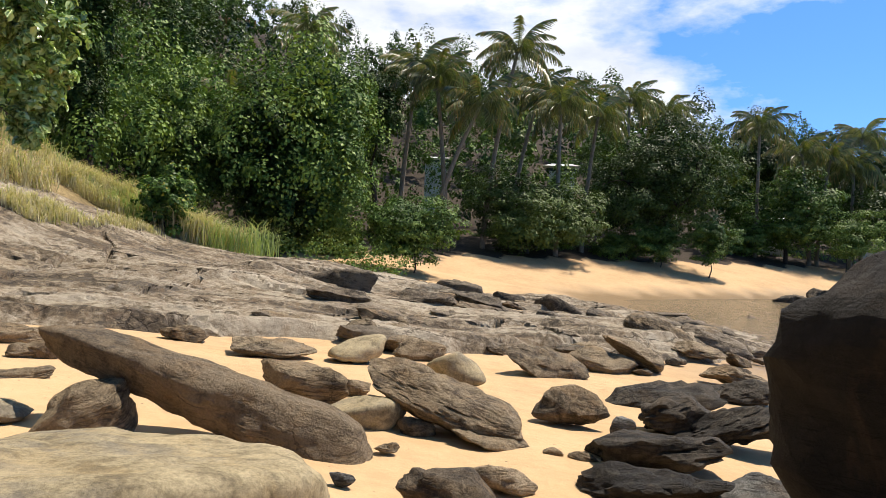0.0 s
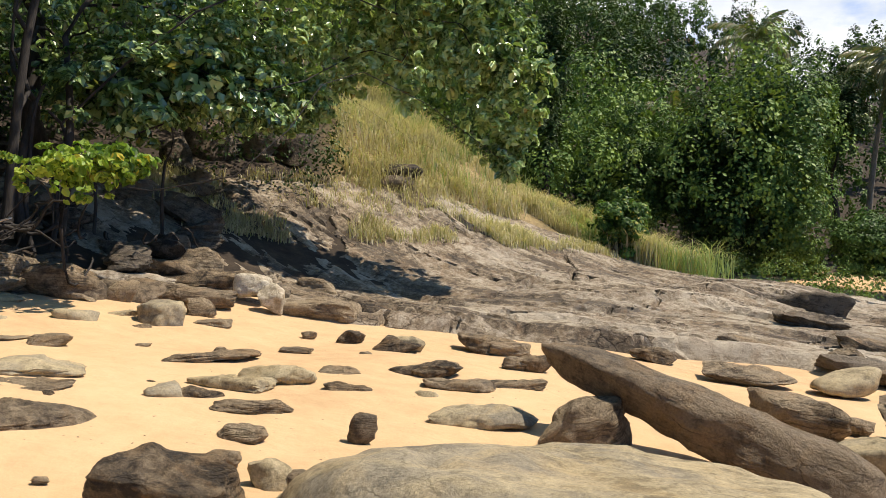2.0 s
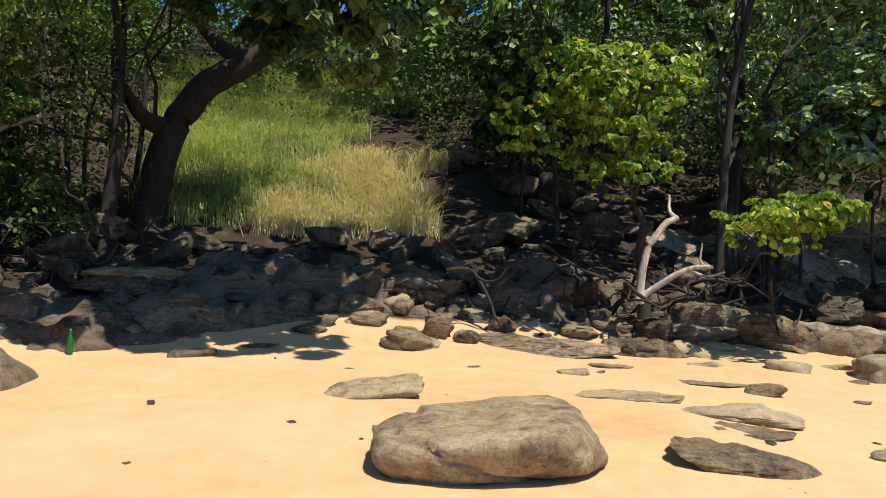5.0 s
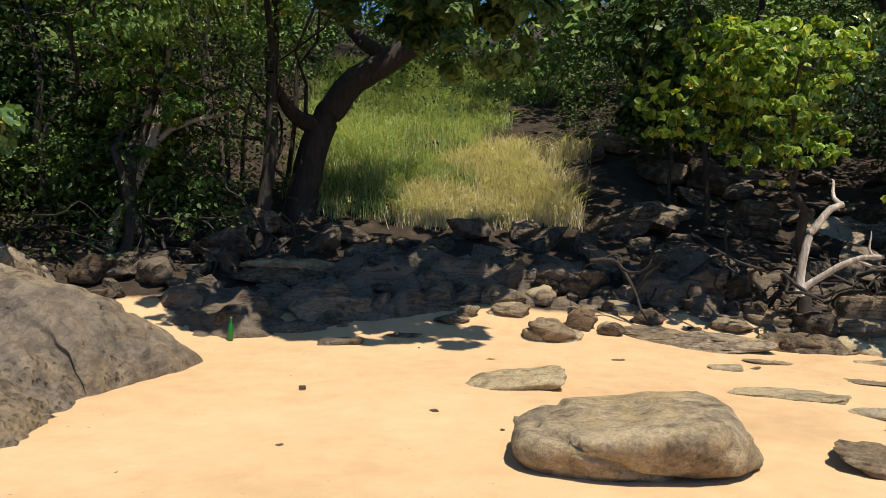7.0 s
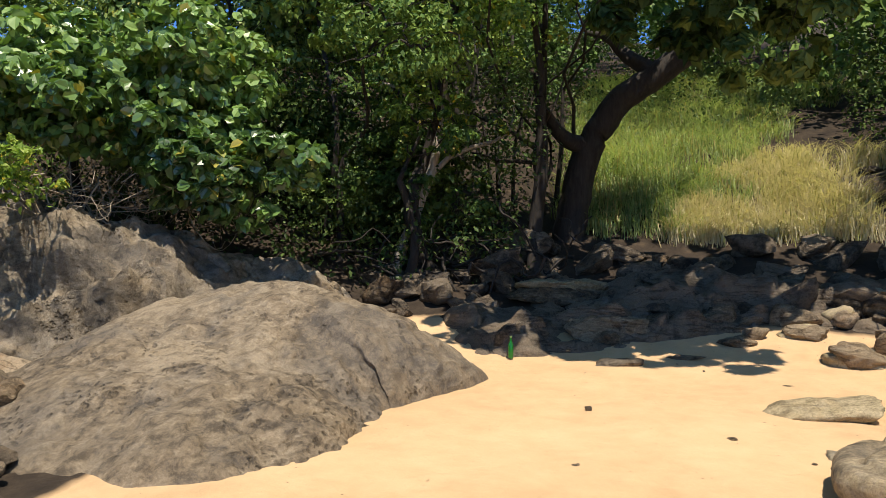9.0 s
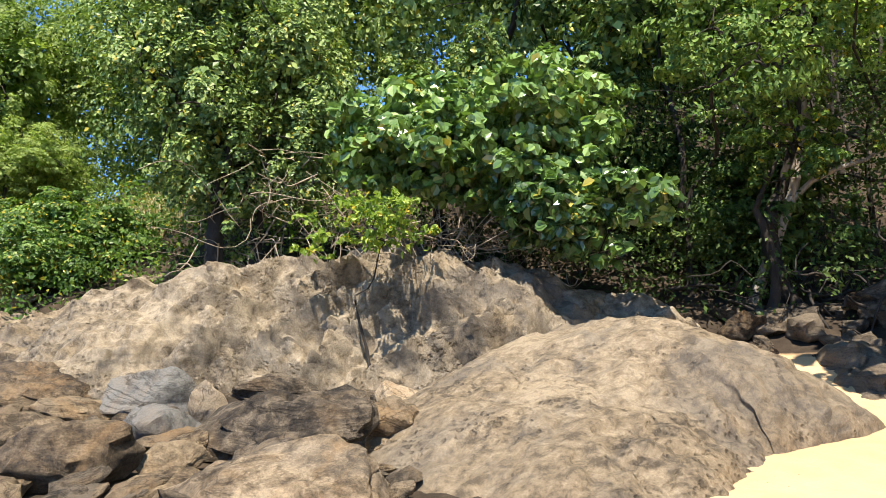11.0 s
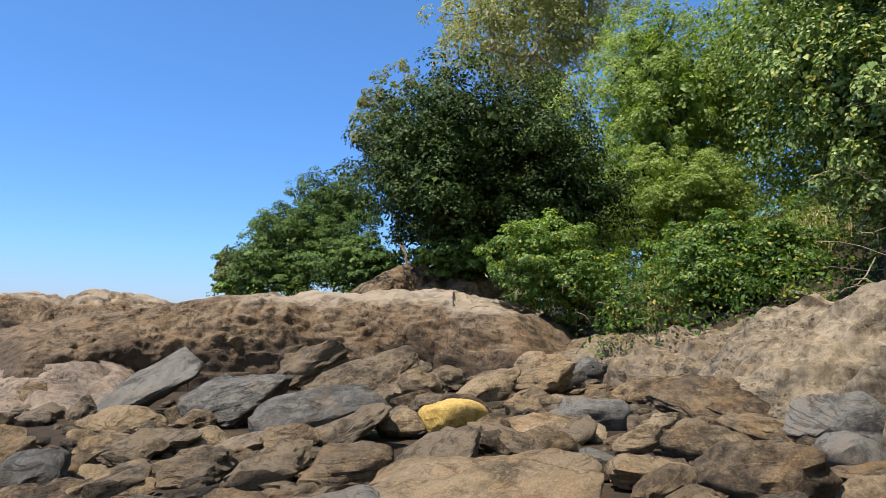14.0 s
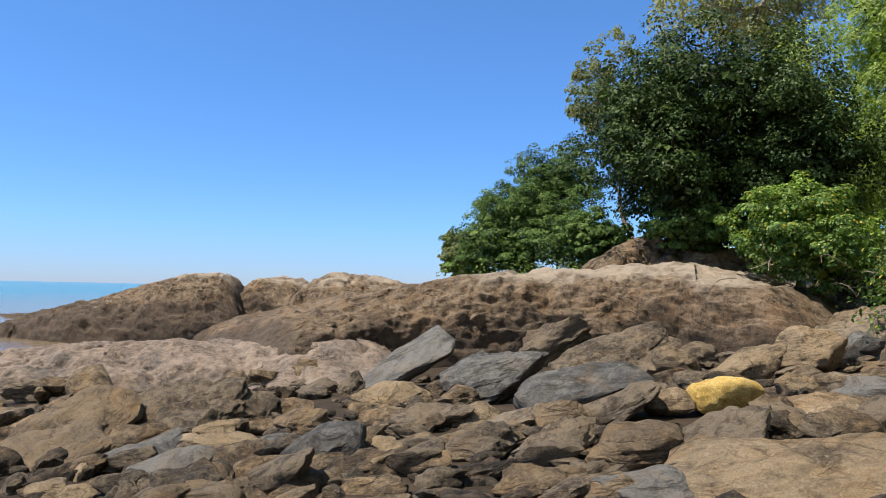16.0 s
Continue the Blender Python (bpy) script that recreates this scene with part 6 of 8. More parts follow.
boulder(-10.63, -0.91, 0.61, 0.36, 0.12, 103, 5, -2, 467, ROCK_DARK, 0.3, 4, label="dark jagged weathered rock", group="rocks scattered on the sand")


# ---- trees, palms and bushes ----
def wild_tree(name, x, y, centre, box, az, n, leaf, leaves, size, seed, label, category="tree", **kw):
    """A tree whose crown is a cluster of n leafy masses filling a box of width, depth and height that faces az degrees from north."""
    rs = np.random.RandomState(seed * 7 + 1)
    c, s = math.cos(radians(az)), math.sin(radians(az))
    blobs = []
    for i in range(n):
        u = rs.normal(size=3)
        u *= rs.uniform(0.45, 1.0) ** 0.5 / np.linalg.norm(u)
        k = rs.uniform(0.36, 0.54) * (1.0 if n > 8 else 1.1 if n > 5 else 1.3)
        r = np.array(box) / 2 * k
        o = u * (1 - k * 0.92) * np.array(box) / 2
        m = r[0] * 0.5 + r[1] * 0.5
        blobs.append((centre[0] + c * o[0] - s * o[1], centre[1] + s * o[0] + c * o[1], centre[2] + o[2], m, m, r[2]))
    kw.setdefault("trunk_r", 0.018 * (box[2] + 2) * (1.0 if category == "tree" else 0.4))
    return tree(name, x, y, blobs, leaf, leaves, size, seed, label, category, **kw)


FRONDS = []


def frond_mesh(seed):
    """A coconut frond: an arching midrib with two rows of hanging leaflets."""
    rs = np.random.RandomState(seed)
    n = 28
    t = np.linspace(0, 1, n)
    length = 3.6
    mid = np.stack([length * (t - 0.14 * t ** 3), 0.10 * np.sin(t * 3 + seed), length * (0.42 * t - 0.62 * t ** 2.2)], 1)
    v0, f0 = tube(mid, np.linspace(0.045, 0.008, n), 4)
    V, Fc, o = [v0], [f0], len(v0)
    for side in (-1, 1):
        for i in range(3, n):
            ln = 0.85 * math.sin(math.pi * (0.12 + 0.86 * t[i])) ** 0.7 * rs.uniform(0.8, 1.1)
            out = np.array([0.45, side * 0.55, -0.55 - 0.7 * rs.rand()])
            out /= np.linalg.norm(out)
            w = np.array([0.042, 0, 0.016])
            p = mid[i]
            q = p + out * ln * 0.5 + [0, 0, 0.04]
            e = p + out * ln + [0, 0, -0.22 * ln]
            V.append(np.array([p - w, p + w, q + w, q - w, e + w * 0.2, e - w * 0.2]))
            Fc.append(np.array([[0, 1, 2, 3], [3, 2, 4, 5]]) + o)
            o += 6
    return mesh_np("frond", np.vstack(V), np.vstack(Fc), LEAF_PALM, smooth=False)


def palm(x, y, h, lean, seed):
    rs = np.random.RandomState(seed)
    if not FRONDS:
        FRONDS.extend(frond_mesh(s) for s in (1, 2, 3))
    root = thing("coconut_palm", x - lean, y, float(ground_z(x - lean, y)), "tall coconut palm with arching fronds and grey trunk", "palm", "palms behind the beach")
    t = np.linspace(0, 1, 12)[:, None]
    line = np.array([[0, 0, -0.3]]) + np.hstack([lean * t ** 1.6, rs.normal() * 0.4 * t ** 2, (h + 0.3) * t])
    v, f = tube(line, np.linspace(0.20, 0.12, 12), 9)
    child("trunk", mesh_np("trunk", v, f, BARK_PALM), root)
    k = 24
    for i in range(k):
        fr = child("frond", FRONDS[i % 3], root)
        droop = -52 + 88 * (i / (k - 1)) ** 0.8
        fr.matrix_basis = pose(*line[-1], rs.uniform(-14, 14), droop, i * 137.5 + rs.uniform(-15, 15)) @ Matrix.Scale(rs.uniform(0.85, 1.12), 4)
    return root


wild_tree("jungle_tree", -7.09, 45.84, (0.00, 0.00, 5.70), (8.75, 7.00, 13.60), 9, 12, LEAF_JUNGLE, 61200, 0.139, 3, "dense dark green jungle tree covered in creepers", "tree", shape=LEAF4, loose=0.2, gaps=-0.5, clump=0.42, aspect=0.8, core=5142)
wild_tree("jungle_tree", -9.82, 43.28, (0.00, 0.00, 4.23), (6.96, 5.57, 10.93), 13, 9, LEAF_DARK, 47600, 0.139, 4, "dense dark green jungle tree covered in creepers", "tree", shape=LEAF4, loose=0.2, gaps=-0.5, clump=0.42, aspect=0.8, core=4000)
wild_tree("jungle_tree", -4.91, 52.16, (0.00, 0.00, 8.54), (4.78, 3.82, 8.16), 5, 7, LEAF_DARK, 23800, 0.152, 5, "dense dark green jungle tree covered in creepers", "tree", shape=LEAF4, loose=0.2, gaps=-0.5, clump=0.42, aspect=0.8, core=2000)
wild_tree("jungle_tree", -14.66, 44.00, (0.00, 0.00, 4.75), (8.75, 7.00, 10.55), 19, 9, LEAF_JUNGLE, 40800, 0.139, 6, "dense dark green jungle tree covered in creepers", "tree", shape=LEAF4, loose=0.2, gaps=-0.5, clump=0.42, aspect=0.8, core=3428)
wild_tree("jungle_tree", -16.39, 36.88, (0.00, 0.00, 5.92), (3.21, 2.57, 11.65), 24, 7, LEAF_DARK, 23800, 0.132, 7, "tall dark rainforest tree on the slope", "tree", shape=LEAF4, loose=0.2, gaps=-0.5, clump=0.42, aspect=0.8, core=2000)
wild_tree("shrub", -1.56, 42.36, (0.00, 0.00, 2.61), (7.94, 6.35, 4.55), 2, 6, LEAF_JUNGLE, 20400, 0.132, 8, "rounded green shrub at the back of the beach", "shrub", shape=LEAF4, loose=0.2, gaps=-0.5, clump=0.42, aspect=0.8, core=1714)
wild_tree("sea_almond_tree", 6.02, 57.07, (0.00, 0.00, 3.60), (13.27, 10.61, 9.05), -6, 8, LEAF_DARK, 40800, 0.158, 9, "spreading sea almond tree at the back of the beach", "tree", shape=LEAF4, loose=0.2, gaps=-0.5, clump=0.42, aspect=0.8, core=3428)
wild_tree("sea_almond_tree", 17.72, 63.97, (0.00, 0.00, 6.10), (14.87, 11.90, 13.06), -16, 8, LEAF_DARK, 44200, 0.172, 10, "broad dark sea almond tree shading the beach", "tree", shape=LEAF4, loose=0.2, gaps=-0.5, clump=0.42, aspect=0.8, core=3714)
wild_tree("beach_tree", 31.89, 73.77, (0.00, 0.00, 4.87), (13.57, 10.85, 8.05), -23, 6, LEAF_JUNGLE, 11900, 0.224, 11, "green tree behind the beach", "tree", shape=LEAF4, loose=0.2, gaps=-0.5, clump=0.42, aspect=0.8, core=1400, core_size=1.5)
wild_tree("beach_tree", 42.90, 74.94, (0.00, 0.00, 7.28), (14.93, 11.95, 10.66), -30, 6, LEAF_DARK, 11900, 0.224, 12, "green tree behind the beach", "tree", shape=LEAF4, loose=0.2, gaps=-0.5, clump=0.42, aspect=0.8, core=1400, core_size=1.5)
wild_tree("shrub", -8.31, 23.97, (0.00, 0.00, 1.25), (2.3, 1.77, 2.6), 19, 5, LEAF_BUSH, 7000, 0.1, 13, "leafy green shrub on the grassy slope", "shrub", shape=LEAF4, loose=0.2, gaps=-0.5, clump=0.34, aspect=0.8, core=500)
palm(-0.81, 54.38, 11.41, -1, 16)
palm(4.83, 56.18, 14.00, 2, 17)
palm(2.19, 53.35, 9.53, 3, 18)
palm(8.25, 57.80, 10.95, 0, 19)
palm(11.72, 61.27, 10.61, 1, 20)
palm(16.15, 70.55, 12.56, 0, 21)
palm(20.27, 73.64, 12.16, 0, 22)
palm(-11.05, 61.40, 14.71, 0, 23)
palm(-14.73, 53.38, 7.92, 1, 24)
palm(29.49, 74.76, 12.35, 0, 25)
palm(36.81, 75.90, 10.25, 1, 26)
palm(41.18, 78.17, 13.02, 0, 27)
palm(33.74, 75.13, 10.61, -1, 28)
palm(7.15, 61.98, 11.46, 2, 29)
palm(-2.17, 56.32, 11.56, 1, 30)
palm(39.47, 76.81, 9.79, 0, 31)
wild_tree("overhanging_tree", -13.02, 8.02, (-0.53, 3.22, 4.33), (10.61, 5.31, 6.10), 51, 14, LEAF_BROAD, 25000, 0.165, 30, "spreading sea almond tree leaning out over the rocks", "tree", gaps=0.05, clump=0.24, trunk_r=0.08, twigs=1, loose=0.34, per=12)
wild_tree("overhanging_bough", -12.79, 8.00, (2.69, 6.19, 4.96), (4.32, 2.59, 5.13), 35, 8, LEAF_BROAD, 15500, 0.185, 31, "leafy bough of sea almond over the grass", "tree", gaps=0.05, clump=0.24, trunk_r=0.035, twigs=1, loose=0.34, per=12)
wild_tree("overhanging_bough", -12.74, 8.09, (4.41, 7.09, 4.36), (3.70, 2.59, 5.66), 29, 9, LEAF_BROAD, 17000, 0.185, 32, "leafy bough of sea almond hanging over the grass", "tree", gaps=0.05, clump=0.24, trunk_r=0.035, twigs=1, loose=0.34, per=12)
wild_tree("overhanging_bough", -12.68, 8.18, (5.00, 7.23, 2.17), (1.47, 1.03, 1.96), 26, 3, LEAF_BROAD, 2900, 0.185, 33, "drooping tip of a sea almond bough", "tree", gaps=0.05, clump=0.24, trunk_r=0.02, twigs=1, loose=0.34, per=12)
wild_tree("overhanging_bough", -13.1, 9.4, (1.6, 3.2, 3.3), (2.6, 2.0, 2.4), 40, 6, LEAF_BROAD, 5000, 0.175, 97, "drooping leafy bough of sea almond before the grass", "tree", gaps=0.05, clump=0.26, trunk_r=0.03, twigs=1, loose=0.34, per=12)
wild_tree("hibiscus_tree", -11.54, 5.52, (0.03, -0.66, 3.36), (4.02, 2.81, 2.57), 67, 9, LEAF_YELLOW, 14500, 0.12, 34, "small beach hibiscus with yellowing heart-shaped leaves", "tree", trunk_r=0.09, loose=0.7, droop=1.1, aspect=0.8, clump=0.30, gaps=0.06, per=13)
wild_tree("hibiscus_branch_shrub", -12.0, 7.9, (1.94, -0.85, 1.43), (3.1, 1.6, 0.85), 55, 8, LEAF_YELLOW, 4200, 0.11, 35, "low leafy hibiscus shrub over shaded rocks", "shrub", loose=0.7, droop=1.0, aspect=0.8, gaps=0.0, per=14)
wild_tree("canopy_tree", -15.75, -2.96, (5.97, 2.92, 3.93), (5.29, 3.70, 4.78), 92, 12, LEAF_DARK, 15623, 0.19, 36, "shade tree with dark glossy leaves over the clearing", "tree", gaps=-0.40, clump=0.22, shape=LEAF4, trunk_r=0.04, twigs=1)
wild_tree("canopy_tree", -16.29, 4.97, (6.08, -4.19, 3.19), (4.96, 3.48, 4.54), 87, 12, LEAF_DARK, 15623, 0.19, 37, "shade tree with dark glossy leaves", "tree", gaps=-0.40, clump=0.22, shape=LEAF4, trunk_r=0.035, twigs=1)
wild_tree("canopy_tree", -12.96, 8.48, (1.5, 1.7, 6.49), (8.01, 5.61, 5.28), 47, 10, LEAF_BROAD, 10416, 0.18, 38, "shade tree with broad leaves", "tree", gaps=-0.40, clump=0.22, shape=LEAF4, trunk_r=0.07)
wild_tree("canopy_tree", -16.02, -3.13, (4.2, 2.2, 5.0), (5.6, 4.2, 3.6), 93, 10, LEAF_DARK, 9500, 0.2, 39, "shade tree with dark glossy leaves", "tree", gaps=-0.10, clump=0.22, shape=LEAF4, trunk_r=0.04, twigs=1)
wild_tree("slender_tree", -12.99, -4.82, (-0.32, 0.86, 3.46), (4.2, 2.54, 2.8), 108, 10, LEAF_BUSH, 6500, 0.10, 40, "slender grey-stemmed tree beside the clearing", "tree", trunk_r=0.08, gaps=0.05, loose=0.5)
wild_tree("slender_tree", -14.18, -2.63, (0.40, -2.90, 5.62), (8.04, 5.63, 4.98), 114, 10, LEAF_VINE, 17000, 0.12, 41, "dark leafy tree above the shaded rocks", "tree", trunk_r=0.12, shape=LEAF4, loose=0.27, aspect=0.7, core=1609, core_size=1.5)
wild_tree("slender_tree", -14.81, -6.87, (0.00, 0.00, 1.42), (4.48, 3.14, 3.40), 116, 6, LEAF_JUNGLE, 10350, 0.115, 42, "dark leafy undergrowth tree", "tree", trunk_r=0.1, shape=LEAF4, loose=0.27, aspect=0.7, core=1035, core_size=1.5)
wild_tree("broad_leaf_bush", -11.3, -7.2, (1.35, 1.2, 1.75), (3.4, 1.8, 1.7), 119, 7, LEAF_BIG, 3600, 0.165, 43, "large-leaved bough reaching down over the rocks", "bush", trunk_r=0.03, aspect=0.85, clump=0.40, gaps=-0.35, loose=0.65, per=24)
wild_tree("broad_leaf_bush", -11.30, -8.40, (1.38, 0.56, 2.70), (6.0, 2.8, 3.2), 129, 14, LEAF_BIG, 16000, 0.165, 44, "large-leaved sea almond bush overhanging the rocks", "bush", trunk_r=0.05, aspect=0.85, clump=0.40, gaps=-0.35, loose=0.65, per=24)
wild_tree("yellow_bush", -7.47, -8.19, (0.00, 0.00, 2.31), (3.0, 1.3, 1.3), 138, 9, LEAF_YELLOW, 5200, 0.085, 45, "yellow-green bush with dry stems", "bush", gaps=0.22, loose=1.0, clump=0.34, per=16)
wild_tree("vine_tree", -8.13, -12.64, (0.00, 0.00, 5.20), (4.9, 3.04, 7.61), 150, 12, LEAF_VINE, 36000, 0.089, 46, "vine-covered tree with small bright leaves", "tree", shape=LEAF4, loose=0.27, aspect=0.7, core=4278, core_size=1.5)
wild_tree("vine_tree", -12.86, -10.16, (0.00, 0.00, 6.03), (9.34, 4.67, 6.16), 128, 9, LEAF_VINE, 24000, 0.13, 47, "leafy tree behind the large-leaved bush", "tree", shape=LEAF4, loose=0.27, aspect=0.7, core=1609, core_size=1.5)
wild_tree("vine_tree", -13.68, -4.38, (0.00, 0.00, 5.38), (6.56, 3.28, 5.62), 107, 10, LEAF_BUSH, 21390, 0.085, 48, "small-leaved tree with slender stems", "tree", shape=LEAF4, loose=0.27, aspect=0.7, core=2139, core_size=1.5)
wild_tree("vine_tree", -8.88, -12.42, (0.00, 0.00, 3.61), (5.17, 2.58, 6.11), 147, 10, LEAF_VINE, 35650, 0.081, 49, "vine-covered tree with small bright leaves", "tree", shape=LEAF4, loose=0.27, aspect=0.7, core=3565, core_size=1.5)
wild_tree("dark_headland_tree", -2.58, -23.34, (0.00, 0.00, 5.48), (9.12, 7.30, 6.88), 174, 34, LEAF_DARK, 105000, 0.09, 50, "rounded dark green tree on the headland", "tree", trunk_r=0.2, clump=0.34, gaps=-0.6, aspect=0.8, shape=LEAF4, loose=0.35, core=9000, core_size=2.4)
wild_tree("bush", -4.6, -19.4, (0.00, 0.00, 1.95), (5.4, 2.91, 3.0), 167, 10, LEAF_BUSH, 30000, 0.075, 51, "bright green bush at the foot of the slope", "bush", shape=LEAF4, loose=0.2, gaps=-0.5, clump=0.34, aspect=0.8, core=1428)
wild_tree("bush", -7.3, -17.6, (0.00, 0.00, 0.90), (5.6, 2.89, 2.6), 157, 10, LEAF_BUSH, 30000, 0.075, 52, "bright green bush at the foot of the slope", "bush", shape=LEAF4, loose=0.2, gaps=-0.5, clump=0.34, aspect=0.8, core=1428)
wild_tree("acacia_tree", -10.41, -28.66, (0.00, 0.00, 7.82), (9.6, 5.76, 8.6), 160, 16, LEAF_ACACIA, 44000, 0.11, 53, "feathery light green acacia on the slope", "tree", gaps=-0.45, clump=0.3, shape=LEAF4, loose=0.22, core=1800)
wild_tree("acacia_tree", -8.23, -23.07, (0.00, 0.00, 3.17), (5.4, 2.76, 2.6), 160, 12, LEAF_ACACIA, 20000, 0.08, 54, "light green thicket on the slope", "tree", gaps=-0.45, clump=0.3, shape=LEAF4, loose=0.22, core=1800)
wild_tree("gum_tree", -6.72, -39.93, (0.00, 0.00, 16.25), (13.59, 10.87, 14.01), 171, 18, LEAF_GUM, 60000, 0.19, 55, "olive-leaved gum tree with pale limbs", "tree", bark=BARK_PALE, clump=0.36, gaps=-0.12, shape=LEAF4, loose=0.4)
wild_tree("gum_tree", -0.16, -37.47, (0.00, 0.00, 10.42), (5.40, 4.32, 6.19), 180, 6, LEAF_GUM, 20000, 0.14, 56, "olive-leaved gum tree with pale limbs", "tree", bark=BARK_PALE, clump=0.36, gaps=-0.12, shape=LEAF4, loose=0.4)
wild_tree("headland_shrub", 3.48, -30.76, (0.00, 0.00, 3.7), (6.62, 5.30, 4.26), -173, 16, LEAF_JUNGLE, 56000, 0.078, 57, "windswept green shrub on the headland", "shrub", shape=LEAF4, loose=0.2, gaps=-0.5, clump=0.34, aspect=0.8, core=1857)
wild_tree("headland_shrub", 2.36, -33.38, (0.00, 0.00, 5.73), (5.2, 3.6, 4.6), -176, 8, LEAF_JUNGLE, 30000, 0.08, 58, "grey-green tree on the headland", "shrub", shape=LEAF4, loose=0.2, gaps=-0.5, clump=0.34, aspect=0.8, core=571)
wild_tree("headland_shrub", 6.53, -32.79, (0.00, 0.00, 3.27), (2.73, 2.19, 2.55), -168, 4, LEAF_GREY, 6000, 0.13, 59, "small grey shrub at the end of the headland", "shrub", shape=LEAF4, loose=0.2, gaps=-0.5, clump=0.34, aspect=0.8, core=428)
wild_tree("shrub", -9.15, 45.47, (0.00, 0.00, 0.32), (5.07, 4.06, 2.42), 11, 5, LEAF_JUNGLE, 10200, 0.132, 60, "low green shrub at the back of the beach", "shrub", shape=LEAF4, loose=0.2, gaps=-0.5, clump=0.42, aspect=0.8, core=856)
wild_tree("shrub", -5.59, 46.05, (0.00, 0.00, 1.01), (4.35, 3.48, 2.77), 7, 5, LEAF_JUNGLE, 10200, 0.132, 61, "low green shrub at the back of the beach", "shrub", shape=LEAF4, loose=0.2, gaps=-0.5, clump=0.42, aspect=0.8, core=856)
wild_tree("shrub", 4.68, 62.21, (0.00, 0.00, -0.36), (4.88, 3.91, 3.26), -4, 5, LEAF_JUNGLE, 10200, 0.132, 62, "low green shrub at the back of the beach", "shrub", shape=LEAF4, loose=0.2, gaps=-0.5, clump=0.42, aspect=0.8, core=856)
wild_tree("shrub", 9.03, 61.73, (0.00, 0.00, 0.66), (7.32, 5.86, 3.74), -8, 5, LEAF_JUNGLE, 10200, 0.132, 63, "low green shrub at the back of the beach", "shrub", shape=LEAF4, loose=0.2, gaps=-0.5, clump=0.42, aspect=0.8, core=856)
wild_tree("shrub", 13.00, 61.01, (0.00, 0.00, 1.01), (4.39, 3.52, 2.78), -12, 5, LEAF_JUNGLE, 10200, 0.132, 64, "low green shrub at the back of the beach", "shrub", shape=LEAF4, loose=0.2, gaps=-0.5, clump=0.42, aspect=0.8, core=856)
wild_tree("shrub", 16.53, 60.14, (0.00, 0.00, 1.94), (5.86, 4.69, 3.26), -15, 5, LEAF_JUNGLE, 10200, 0.132, 65, "low green shrub at the back of the beach", "shrub", shape=LEAF4, loose=0.2, gaps=-0.5, clump=0.42, aspect=0.8, core=856)
wild_tree("shrub", 19.85, 59.12, (0.00, 0.00, 2.75), (5.37, 4.30, 3.50), -19, 5, LEAF_JUNGLE, 10200, 0.132, 66, "low green shrub at the back of the beach", "shrub", shape=LEAF4, loose=0.2, gaps=-0.5, clump=0.42, aspect=0.8, core=856)
wild_tree("shrub", 31.85, 73.78, (0.00, 0.00, 2.55), (7.56, 6.05, 4.83), -23, 5, LEAF_JUNGLE, 8500, 0.172, 67, "low green shrub at the back of the beach", "shrub", shape=LEAF4, loose=0.2, gaps=-0.5, clump=0.42, aspect=0.8, core=1000, core_size=1.5)
wild_tree("shrub", 36.50, 71.59, (0.00, 0.00, 3.66), (8.82, 7.06, 4.83), -27, 5, LEAF_JUNGLE, 8500, 0.172, 68, "low green shrub at the back of the beach", "shrub", shape=LEAF4, loose=0.2, gaps=-0.5, clump=0.42, aspect=0.8, core=1000, core_size=1.5)
wild_tree("shrub", 41.09, 69.05, (0.00, 0.00, 5.04), (10.09, 8.07, 5.45), -31, 5, LEAF_JUNGLE, 8500, 0.172, 69, "low green shrub at the back of the beach", "shrub", shape=LEAF4, loose=0.2, gaps=-0.5, clump=0.42, aspect=0.8, core=1000, core_size=1.5)
wild_tree("shrub", 27.74, 75.43, (0.00, 0.00, 1.21), (7.56, 6.05, 3.90), -20, 5, LEAF_JUNGLE, 8500, 0.172, 70, "low green shrub at the back of the beach", "shrub", shape=LEAF4, loose=0.2, gaps=-0.5, clump=0.42, aspect=0.8, core=1000, core_size=1.5)
wild_tree("beach_tree", 43.63, 84.79, (0.00, 0.00, 8.75), (16.53, 13.23, 12.18), -27, 7, LEAF_DARK, 17000, 0.238, 71, "green tree behind the beach", "tree", shape=LEAF4, loose=0.2, gaps=-0.5, clump=0.42, aspect=0.8, core=2000, core_size=1.5)
wild_tree("beach_tree", 33.52, 86.07, (0.00, 0.00, 8.28), (12.39, 9.91, 14.31), -21, 7, LEAF_DARK, 17000, 0.238, 72, "green tree behind the beach", "tree", shape=LEAF4, loose=0.2, gaps=-0.5, clump=0.42, aspect=0.8, core=2000, core_size=1.5)
wild_tree("acacia_tree", -13.08, -23.03, (0.00, 0.00, 5.27), (8.22, 6.58, 8.28), 150, 9, LEAF_ACACIA, 22400, 0.125, 73, "feathery light green acacia on the slope", "tree", gaps=-0.45, clump=0.3, shape=LEAF4, loose=0.22, core=1800)
wild_tree("vine_tree", -10.33, -9.29, (0.00, 0.00, 4.28), (3.12, 1.56, 4.16), 132, 7, LEAF_VINE, 13950, 0.089, 74, "small-leaved tree behind the bank", "tree", core=1395, core_size=1.5)
wild_tree("shade_bush", -14.81, -5.66, (0.00, 0.00, 0.88), (5.67, 3.40, 3.39), 112, 8, LEAF_JUNGLE, 13799, 0.115, 75, "dark bush in the shade of the trees", "bush", shape=LEAF4, loose=0.27, aspect=0.7, core=1379, core_size=1.5)
